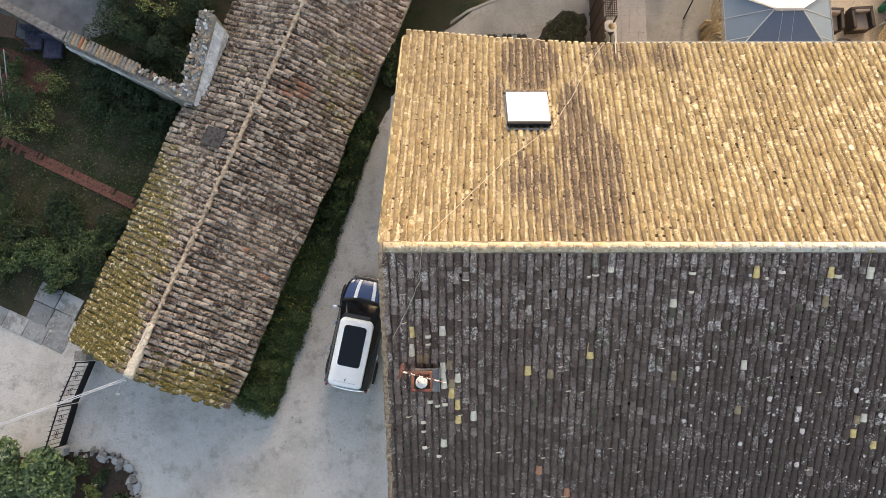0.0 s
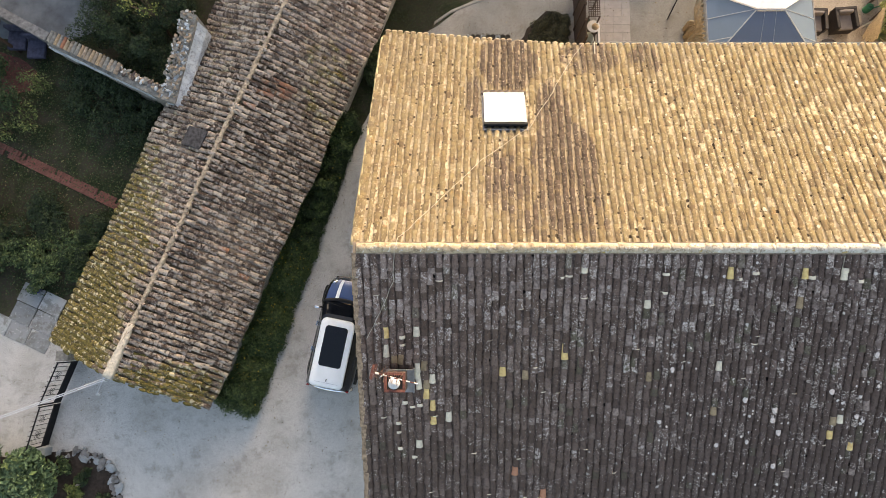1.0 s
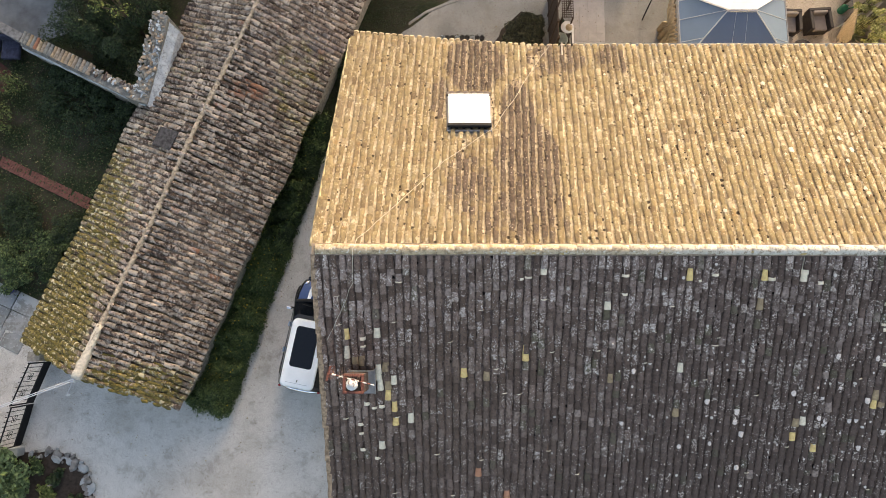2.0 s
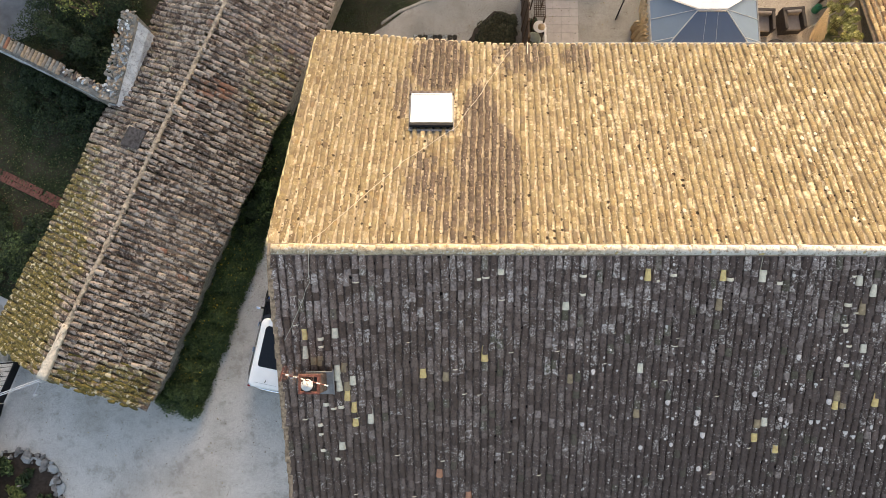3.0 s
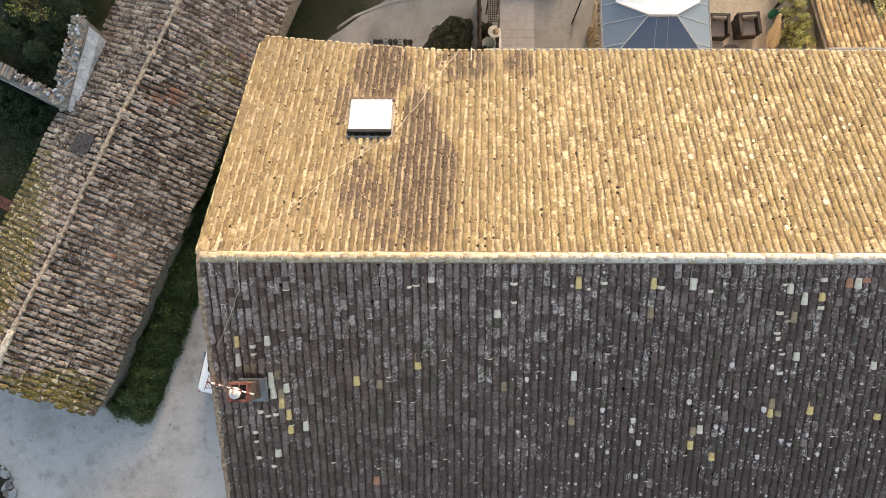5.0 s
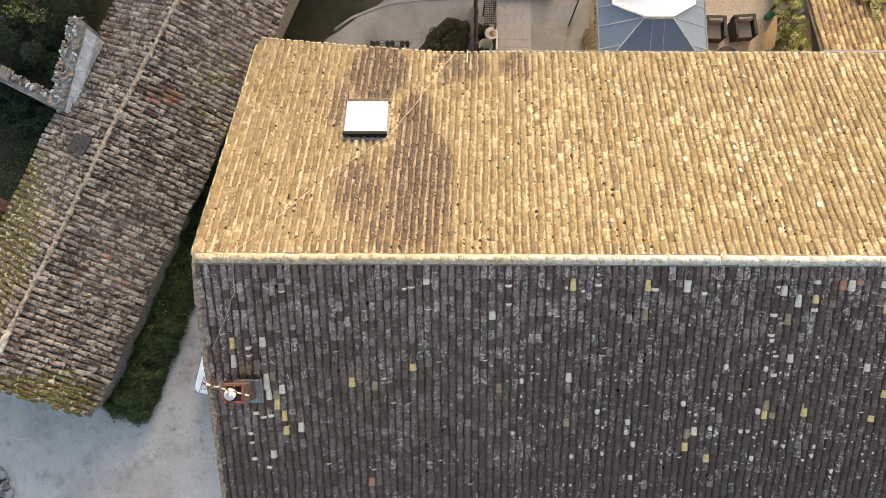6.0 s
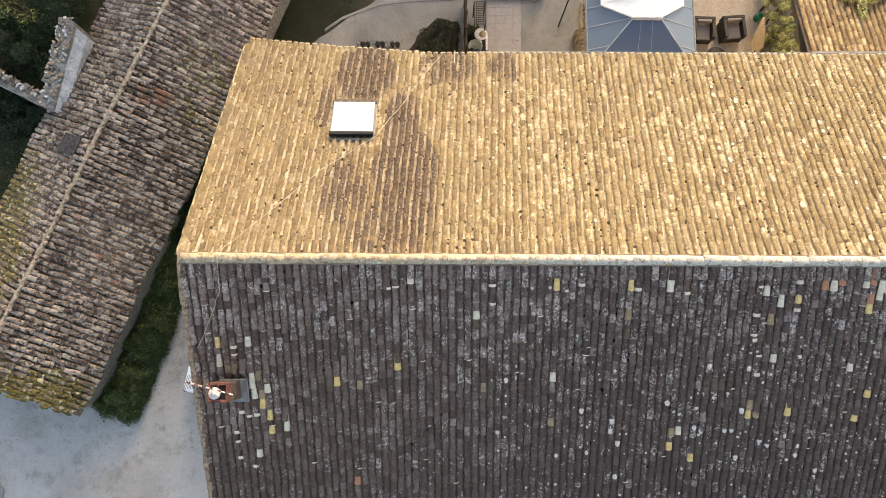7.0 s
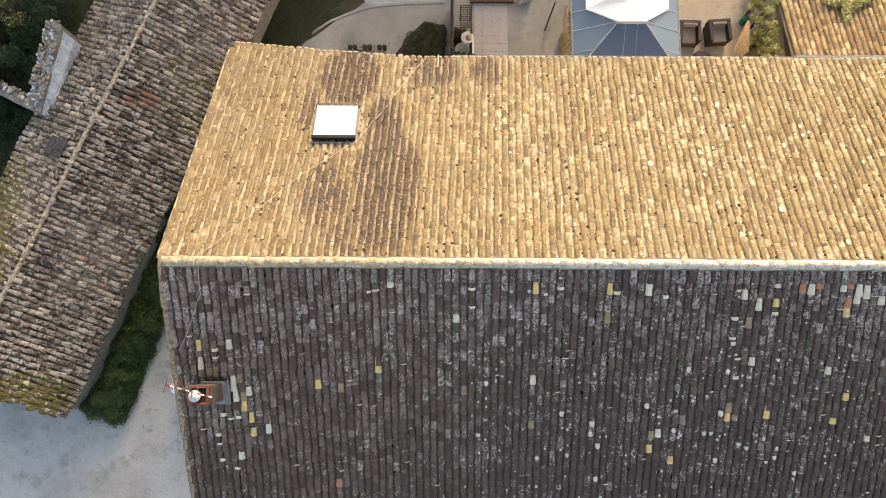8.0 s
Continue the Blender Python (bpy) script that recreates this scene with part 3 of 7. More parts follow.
    # south tiles
    cov, cha, cell = tile_field((RX0, RY, RZ - 0.11), (1, 0, 0), (0, -COS(TS), -SIN(TS)), RX1 - RX0,
                                lambda x: (RY - S_EAVE) / COS(TS), lean=0.012, seed=12, jig=1.6, slim=1.0, bed=-0.028, flat=0.95, stagger=0.1, top=0.04, step=0.262)
    odd = odd_tiles(cell)
    S_CELLS.extend(cell)
    lay_tiles(south, cov, cha, cell, lambda x, d: 2.6 < x < 8.9 and d < 2.6, M["south"], lambda c, k: odd.get((c, k)), gap=M["gap_south"])
    # ridge tiles, bedded in mortar
    me_v, me_f = cover_tile(0.5, 0.125, 0.14, 8, 0.85, 0.02)
    shared = []
    for j in range(3):
        me = bpy.data.meshes.new("ridge_tile")
        r = np.random.default_rng(50 + j)
        vs = me_v + r.normal(0, 0.004, me_v.shape)
        me.from_pydata(vs.tolist(), [], me_f.tolist())
        me.materials.append(M["ridge"])
        for p in me.polygons:
            p.use_smooth = True
        shared.append(me)
    g = bmesh.new()
    for i in range(58):
        x = RX1 - 0.1 - i * 0.445
        if x < RX0 + 0.3:
            break
        ob = new("ridge_tile", shared[i % 3])
        ob.parent = h
        ob.matrix_parent_inverse = base
        ob.matrix_world = pose(x, RY + random.uniform(-0.012, 0.012), RZ - 0.075 + random.uniform(-0.008, 0.008), random.uniform(-1, 1), random.uniform(1.0, 2.2), 90 + random.uniform(-1.2, 1.2))
    box(g, RX0 - 0.0, RX1, RY - 0.15, RY + 0.16, RZ - 0.26, RZ - 0.055)
    own(part("ridge_mortar", g, M["mortar"], h))
    # cream mortar fillet along the north verge
    r = random.Random(15)
    rings = []
    for d in np.arange(0.1, (9.7 - RY) / COS(TN), 0.15):
        x, y, z = RX0 - 0.035 + 0.045 * d + r.uniform(-0.01, 0.01), RY + d * COS(TN), RZ - d * SIN(TN) - 0.06 + r.uniform(-0.008, 0.008)
        k = 0.05 + r.uniform(-0.008, 0.008)
        rings.append([(x - k, y, z - 0.1), (x + k, y, z - 0.1), (x + k, y, z + 0.02), (x, y, z + 0.045), (x - k, y, z + 0.015)])
    own(part("verge_mortar", loft(bmesh.new(), rings), M["verge_cream"], h, "cream mortar fillet along the verge", smooth=True))
    # verge: a mortar bed with a course of tiles along the gable
    for sgn, k, end, name in ((1, TN, 9.7, "north"), (-1, TS, S_EAVE, "south")):
        ed = Vector((0.0, sgn * COS(k), -SIN(k)))
        length = abs(end - RY) / COS(k)
        lean = 0.045 if sgn > 0 else 0.012
        i, d = 0, 0.12
        while d < length - 0.3:
            ob = new("verge_tile", verge_mesh(M["north"] if sgn > 0 else M["verge_dark"], i % 3))
            ob.parent = h
            ob.matrix_parent_inverse = base
            o = Vector((RX0 + 0.03 + lean * d + random.uniform(-0.018, 0.018), RY, RZ - 0.08 + random.uniform(-0.012, 0.012))) + ed * d
            q = Matrix((Vector((1, 0, 0)), ed + Vector((lean, 0, 0.02)), Vector((1, 0, 0)).cross(ed) * (1 if sgn > 0 else -1))).transposed()
            ob.matrix_world = Matrix.Translation(o) @ q.to_4x4()
            d += 0.36
            i += 1
    return h


VERGE = {}
S_CELLS, N_CELLS = [], []


def verge_mesh(mat, j):
    if (mat.name, j) not in VERGE:
        v, f = cover_tile(0.42, 0.085, 0.1, 6, 0.8, 0.016)
        me = bpy.data.meshes.new("verge_tile")
        me.from_pydata((v + np.random.default_rng(j).normal(0, 0.003, v.shape)).tolist(), [], f.tolist())
        me.materials.append(mat)
        for p in me.polygons:
            p.use_smooth = True
        VERGE[(mat.name, j)] = me
    return VERGE[(mat.name, j)]


M["moss"] = plain("olive_moss", (0.125, 0.1, 0.03), 0.95, vary=0.5, scale=14, bump=0.8)
M["tan_stone"] = plain("tan_stone", (0.33, 0.25, 0.18), 0.95, vary=0.5, scale=9, bump=0.6)
M["ridge_end"] = plain("cream_mortar", (0.6, 0.53, 0.43), 0.95, vary=0.3, scale=9, bump=0.6)
M["eave_rim"] = plain("eave_mortar", (0.44, 0.37, 0.28), 0.95, vary=0.4, scale=9, bump=0.6)
M["old_mortar"] = plain("old_mortar", (0.37, 0.305, 0.23), 0.95, vary=0.6, scale=9, bump=0.7)
M["verge_cream"] = plain("verge_mortar", (0.5, 0.4, 0.23), 0.95, vary=0.4, scale=7, bump=0.6)
M["verge_dark"] = plain("verge_brown", (0.37, 0.25, 0.165), 0.9, vary=0.7, scale=9, bump=0.5)
M["tile_yellow"] = plain("tile_yellow", (0.95, 0.59, 0.25), 0.85, vary=0.25, scale=9)
M["tile_cream"] = plain("tile_cream", (0.84, 0.71, 0.55), 0.85, vary=0.2, scale=9)
M["tile_tan"] = plain("tile_tan", (0.37, 0.26, 0.16), 0.85, vary=0.35, scale=9)
M["tile_orange"] = plain("tile_orange", (0.55, 0.25, 0.15), 0.85, vary=0.2, scale=9)
M["tile_rust"] = plain("tile_rust", (0.33, 0.14, 0.08), 0.85, vary=0.3, scale=9)
M["tile_grey"] = plain("tile_pale_grey", (0.3, 0.222, 0.192), 0.85, vary=0.55, scale=11)

# odd tiles of the south slope: plan places x, y
ODD = {
    "tile_grey": [(-0.51, 1.34), (0.35, 1.62), (1.47, 1.63), (1.84, 1.21), (1.44, 0.42), (2.48, 1.35), (3.03, 1.42), (3.38, 1.07), (3.86, 0.71), (4.81, 1.22), (5.46, 1.36), (6.92, 1.22), (5.58, -0.09), (6.29, -0.23), (5.38, -2.1), (5.81, -2.29),
                  (8.2, -1.02), (9.07, -0.91), (12.23, -0.87), (12.38, -1.99), (10.61, -3.99), (12.41, -3.9), (14.67, -2.66), (10.62, 1.28), (12.72, 0.45), (12.48, 1.03), (11.4, 1.24)],
    "tile_tan": [(0.17, -0.92), (0.16, -1.25), (2.95, -1.16), (6.25, -0.99), (13.56, -1.54), (13.78, -1.8), (11.52, -2.2), (13.85, 0.71), (8.21, -2.09), (10.01, 0.83), (-0.69, -0.64), (-0.49, -0.67)],
    "tile_yellow": [(-0.89, 0.13), (4.05, -0.44), (2.32, -0.99), (0.37, -1.78), (0.37, -2.25), (8.2, 1.59), (10.05, 1.69), (13.59, -1.78), (14.7, -1.81), (11.54, -2.64), (12.21, -3.0), (14.52, 1.24), (0.16, -1.51), (16.27, 1.15), (16.74, -1.26), (16.51, -1.86)],
    "tile_cream": [(-0.07, 0.15), (-0.88, -0.44), (-0.07, -0.74), (-0.07, -1.05), (-0.06, -1.36), (0.38, -1.25), (0.81, -2.25), (-0.06, -2.99), (4.29, 1.73), (6.07, 0.92), (11.17, 1.72), (11.15, 1.45), (13.61, 1.55), (14.5, 1.72), (11.76, -2.24), (8.2, -0.76),
                   (14.04, -0.24), (14.08, 1.24), (15.22, 1.72), (16.04, 1.69), (16.54, 1.72), (16.8, 1.44), (17.06, 1.44), (16.06, -0.49), (17.62, -2.27), (16.53, 1.44)],
    "tile_orange": [(2.75, -3.72), (3.61, -4.46), (15.0, 1.7), (15.44, 1.69), (16.35, 1.72), (16.31, 1.44)],
}


def odd_tiles(cells):
    out = {}
    xs, ds = np.array([c[0] for c in cells]), np.array([c[1] for c in cells])
    for mat, places in ODD.items():
        for x, y in places:
            d = (RY - y) / COS(TS) - 0.32
            i = int(np.argmin((xs + RX0 - x) ** 2 + (ds - d) ** 2))
            out[(cells[i][2], cells[i][3])] = M[mat]
    return out


build_house()

# ---- the barn ----
BARN = pose(-10.5, -1.42, 0, 0, 0, -22.1)
B_LEN, B_E, B_W, B_Z = 22.0, 3.22, 2.98, 3.42
B_KE, B_KW = 0.37, 0.42


def build_barn():
    h = thing("barn", (0, 0, 0), "low stone barn with mossy brown canal-tile roof", "barn", m=BARN)
    part("wall", wall_run(bmesh.new(), (-B_W + 0.35, 0.35), (B_E - 0.35, 0.35), -0.6, 1.9, 0.4), M["stone"], h)
    part("wall", wall_run(bmesh.new(), (B_E - 0.5, 0.55), (B_E - 0.5, B_LEN), -0.6, 1.95, 0.4), M["stone"], h)
    part("wall", wall_run(bmesh.new(), (-B_W + 0.5, 0.55), (-B_W + 0.5, B_LEN), -0.6, 1.85, 0.4), M["stone"], h)
    g = bmesh.new()
    for y in (0.15, 0.55):
        g.verts.new((-B_W + 0.3, y, 1.9)), g.verts.new((B_E - 0.3, y, 1.9)), g.verts.new((0, y, B_Z - 0.3))
    g.verts.ensure_lookup_table()
    v = g.verts
    for f in ((0, 1, 2), (3, 5, 4), (0, 3, 4, 1), (1, 4, 5, 2), (2, 5, 3, 0)):
        g.faces.new([v[i] for i in f])
    part("gable", g, M["stone"], h)
    R = np.array(BARN)
    for name, sgn, wide, k, seed in (("east_slope", 1, B_E, B_KE, 21), ("west_slope", -1, B_W, B_KW, 22)):
        g = bmesh.new()
        slab(g, [(0, 0.1, B_Z - 0.17), (sgn * (wide - 0.1), 0.1, B_Z - 0.17 - k * (wide - 0.1)), (sgn * (wide - 0.1), B_LEN, B_Z - 0.17 - k * (wide - 0.1)), (0, B_LEN, B_Z - 0.17)], 0.1)
        deck = part(name, g, M["mortar"], h)
        wave = lambda x: 0.05 * math.sin(x * 0.9) + 0.04 * math.sin(x * 2.3 + 1)
        cov, cha, cell = tile_field((0, 0.02, B_Z - 0.11), (0, 1, 0), (sgn * COS(k), 0, -SIN(k)), B_LEN,
                                    lambda x: wide / COS(k) + wave(x + seed), seed=seed, jig=2.2, slim=1.08, bed=-0.036, stagger=0.05, step=0.3,
                                    sag=lambda x, d: -0.05 * math.sin(math.pi * min(d / 3.3, 1)) + 0.03 * math.sin(x * 0.8))
        cov, cha = [R @ m for m in cov], [R @ m for m in cha]
        lay_tiles_local(deck, cov, cha, cell, (lambda x, d: 1.0 < x < 7.6) if sgn > 0 else (lambda x, d: 0.0 < x < 5.0), M["barn"])
    # cushions of moss between the tiles at the low end
    r = np.random.default_rng(91)
    vs, fs = [], []
    for i in range(520):
        east = i > 430
        y = min(abs(r.normal(0, 0.5 if east else 1.9)) + 0.05, 7.0)
        x = r.uniform(0.3, B_E - 0.3) if east else -r.uniform(0.25, B_W - 0.05)
        y = (round(y / PITCH) + 0.0) * PITCH + 0.02 + r.normal(0, 0.03)
        k, q = len(vs), r.uniform(0.03, 0.075)
        z = B_Z - (B_KE if east else B_KW) * abs(x) - 0.11 + r.uniform(0.0, 0.05)
        for up, w in ((0.0, 1.0), (0.45, 0.95), (0.8, 0.55)):
            for a in range(7):
                b = 2 * math.pi * a / 7
                vs.append((x + q * w * 2.3 * math.cos(b) * r.uniform(0.75, 1.2), y + q * w * math.sin(b) * r.uniform(0.75, 1.2), z + up * q * 0.7 - B_KE * q * w * 2.3 * math.cos(b) * math.copysign(1, x)))
        vs.append((x, y, z + q * 0.62))
        for a in range(7):
            b = (a + 1) % 7
            for o in (0, 7):
                fs += [(k + o + a, k + o + b, k + o + 7 + b), (k + o + a, k + o + 7 + b, k + o + 7 + a)]
            fs.append((k + 14 + a, k + 14 + b, k + 21))
    arrays("moss", vs, fs, M["moss"], h, "olive-yellow moss cushions", "stuff", True)
    g = bmesh.new()
    prof = [(-0.11, -0.09), (-0.07, 0.0), (0, 0.02), (0.07, 0.0), (0.11, -0.09)]
    r = random.Random(3)
    n = 130
    loft(g, [[(x * r.uniform(0.55, 1.1) + r.uniform(-0.025, 0.025), i * B_LEN / n, B_Z - 0.02 + z + r.uniform(-0.015, 0.015) + 0.03 * math.sin(i * 0.8 * B_LEN / n)) for x, z in prof] for i in range(n + 1)])
    part("ridge_mortar", g, M["old_mortar"], h, "crumbling grey-tan mortar ridge", smooth=True)
    g = bmesh.new()
    loft(g, [[(x * (1.75 - 0.05 * i) + r.uniform(-0.03, 0.03), 0.02 + i * 0.16, B_Z + 0.015 + z + r.uniform(-0.012, 0.012)) for x, z in prof] for i in range(13)])
    part("ridge_end", g, M["ridge_end"], h, "cream mortar at the ridge end", smooth=True)
    return h


def lay_tiles_local(parent, covers, channels, cells, near, material):
    """As lay_tiles, for a thing that stands turned: poses are given in the world."""
    bpy.context.view_layer.update()
    inv = np.array(parent.matrix_world.inverted())
    me = bpy.data.meshes.new("roof_tile")
    me.from_pydata(COVER[0].tolist(), [], COVER[1].tolist())
    me.materials.append(material)
    for p in me.polygons:
        p.use_smooth = True
    rest, count = [], 0
    for m, (x, d, c, k) in zip(covers, cells):
        if near(x, d) and count < 300:
            ob = new("roof_tile", me)
            ob.parent = parent
            ob.matrix_basis = Matrix((inv @ m).tolist())
            count += 1
        else:
            rest.append(inv @ m)
    v, f = stamp(COVER, rest)
    arrays("roof_tiles", v, f, material, parent, kind="stuff", smooth=True)
    v, f = stamp(CHANNEL, [inv @ m for m in channels])
    arrays("channel_tiles", v, f, M["gap_barn"], parent, kind="stuff", smooth=True)


build_barn()

# ---- more materials ----
def glossy(name, c, rough, metal=0.0, coat=0.0, spec=0.5):
    m = Mat(name, rough, metal, spec)
    m.b.inputs["Coat Weight"].default_value = coat
    n = m.noise(3.0, 3.0)
    m.colour(m.colours(n, [(0.3, tuple(x * 0.93 for x in c)), (0.7, c)]))
    return m.m


M["glass_dark"] = glossy("dark_glass", (0.006, 0.008, 0.012), 0.06, spec=0.35)
M["car_black"] = glossy("car_paint_black", (0.012, 0.014, 0.022), 0.25, coat=1.0)
# bonnet blue also holds the sky reflected on the dark car paint
M["car_blue"] = glossy("car_paint_blue_sky_reflection", (0.03, 0.06, 0.16), 0.25, 0.3, coat=1.0)
M["car_white"] = glossy("car_paint_white", (0.88, 0.9, 0.92), 0.3, coat=1.0)
M["chrome"] = glossy("chrome", (0.7, 0.7, 0.72), 0.15, 1.0)
M["rubber"] = plain("rubber", (0.018, 0.018, 0.018), 0.85)
M["lamp_red"] = glossy("red_lamp", (0.3, 0.02, 0.02), 0.15, coat=1.0)
# white stands in for the bright sky mirrored by the roof window's glass
M["sky_glare"] = glossy("pane_white_sky_glare", (0.82, 0.83, 0.84), 0.35, coat=1.0)
M["lead"] = plain("grey_flashing", (0.22, 0.215, 0.215), 0.7, 0.0, vary=0.2, scale=8)
M["lead_dark"] = plain("dark_lead", (0.085, 0.068, 0.062), 0.7, vary=0.4, scale=8)
M["terracotta"] = plain("terracotta", (0.14, 0.055, 0.043), 0.85, vary=0.45, scale=10, bump=0.4)
M["white_pot"] = plain("white_glazed", (0.6, 0.59, 0.57), 0.6, vary=0.1, scale=8)
M["cable_pale"] = plain("pale_cable", (0.55, 0.5, 0.42), 0.7, vary=0.15)
M["cable_grey"] = plain("grey_cable", (0.55, 0.57, 0.6), 0.6, vary=0.1)
# pavilion glazing with the sky's reflection in the colour, darker north and south
M["panel_blue"] = glossy("glazing_sky_reflection_dark", (0.055, 0.085, 0.15), 0.3, 0.0, coat=1.0)
M["panel_pale"] = glossy("glazing_sky_reflection_pale", (0.1, 0.15, 0.215), 0.4, 0.0, coat=0.25)
M["cap_white"] = glossy("white_translucent_cap", (0.93, 0.95, 0.95), 0.4, coat=0.5)
M["bar_grey"] = glossy("grey_glazing_bar", (0.4, 0.43, 0.46), 0.45, 0.5)
M["cloth"] = plain("tan_canvas", (0.42, 0.32, 0.2), 0.95, vary=0.3, scale=9, bump=0.4)
M["straw"] = plain("dry_straw", (0.58, 0.48, 0.33), 0.95, vary=0.4, scale=22, bump=0.8)
M["rattan"] = plain("dark_rattan", (0.035, 0.028, 0.026), 0.7, vary=0.3, scale=30, bump=0.5)
M["cushion"] = plain("taupe_cushion", (0.19, 0.165, 0.15), 0.95, vary=0.1, scale=8)
M["bed_soil"] = plain("dark_bed_soil", (0.04, 0.03, 0.024), 0.95, vary=0.4, scale=8, bump=0.8)
M["rock"] = plain("grey_rock", (0.19, 0.182, 0.175), 0.95, vary=0.4, scale=6, bump=0.6)
M["blossom"] = plain("yellow_blossom", (0.55, 0.4, 0.05), 0.7)
M["twig_leaf"] = leafy("yellow_green_leaf", (0.045, 0.07, 0.02), (0.09, 0.12, 0.035), (0.19, 0.21, 0.07))
M["young_leaf"] = leafy("young_leaf", (0.06, 0.085, 0.02), (0.13, 0.155, 0.04), (0.25, 0.265, 0.075))
M["sprig"] = leafy("young_sprig", (0.03, 0.055, 0.018), (0.06, 0.095, 0.03), (0.11, 0.15, 0.05))
M["navy"] = plain("navy_canvas", (0.045, 0.047, 0.075), 0.9, vary=0.4, scale=8, bump=0.3)
M["blue_pot"] = glossy("blue_glaze", (0.03, 0.03, 0.22), 0.2, coat=1.0)
M["green_plastic"] = plain("green_plastic", (0.02, 0.16, 0.08), 0.5)
M["concrete"] = plain("pale_concrete", (0.3, 0.32, 0.33), 0.95, vary=0.2, scale=2.5, bump=0.3)


# ---- on the roof ----
def north_frame(x, y, up=0.0):
    """A pose on the north slope: x along the ridge, y down the slope, z off the roof."""
    ed = Vector((0, COS(TN), -SIN(TN)))
    en = Vector((0, SIN(TN), COS(TN)))
    m = Matrix((Vector((1, 0, 0)), ed, en)).transposed().to_4x4()
    m.translation = Vector((x, y, RZ - TN * (y - RY))) + en * up
    return m


def south_z(y):
    return RZ - TS * (RY - y)


def build_skylight():
    h = thing("roof_window", (0, 0, 0), "grey-framed roof window, closed, bright sky reflection painted white on its pane", "skylight", m=north_frame(2.5, 6.62))
    w, d = 0.61, 0.62
    for name, q in (("frame", (-w, -w + 0.06, -d, d)), ("frame", (w - 0.06, w, -d, d)), ("frame", (-w + 0.06, w - 0.06, d - 0.06, d)), ("frame", (-w + 0.06, w - 0.06, -d, -d + 0.07))):
        part(name, boxed(*q, -0.12, 0.1, 0.008), M["rubber"] if q[3] < 0 else M["bar_grey"], h)
    part("pane", boxed(-w + 0.06, w - 0.06, -d + 0.07, d - 0.06, 0.03, 0.085), M["sky_glare"], h)
    part("hood", boxed(-w - 0.03, w + 0.03, -d - 0.06, -d + 0.05, 0.02, 0.112, 0.01), M["rubber"], h, "dark metal hood")
    for q in ((-w - 0.05, -w, -d - 0.1, d + 0.05), (w, w + 0.05, -d - 0.1, d + 0.05), (-w - 0.05, w + 0.05, -d - 0.16, -d - 0.1), (-w - 0.05, w + 0.05, d, d + 0.08)):
        part("flashing", boxed(*q, -0.1, -0.02, 0.01), M["lead"], h)
    wave = lambda x: 0.045 * abs(math.sin(math.pi * (x + w) / PITCH))
    part("apron", loft(bmesh.new(), [[(x, d + 0.02, 0.0 + wave(x)), (x, d + 0.2, -0.03 + wave(x)), (x, d + 0.2, -0.06 + wave(x)), (x, d + 0.02, -0.03 + wave(x))] for x in np.linspace(-w - 0.06, w + 0.06, 61)]), M["lead_dark"], h, "dark lead apron dressed over the tiles", smooth=True)


build_skylight()


M["soot_brick"] = plain("soot_brick", (0.105, 0.075, 0.062), 0.95, vary=0.5, scale=9, bump=0.6)
M["rusty"] = plain("rusty_wire", (0.2, 0.115, 0.08), 0.8, vary=0.4, scale=20)


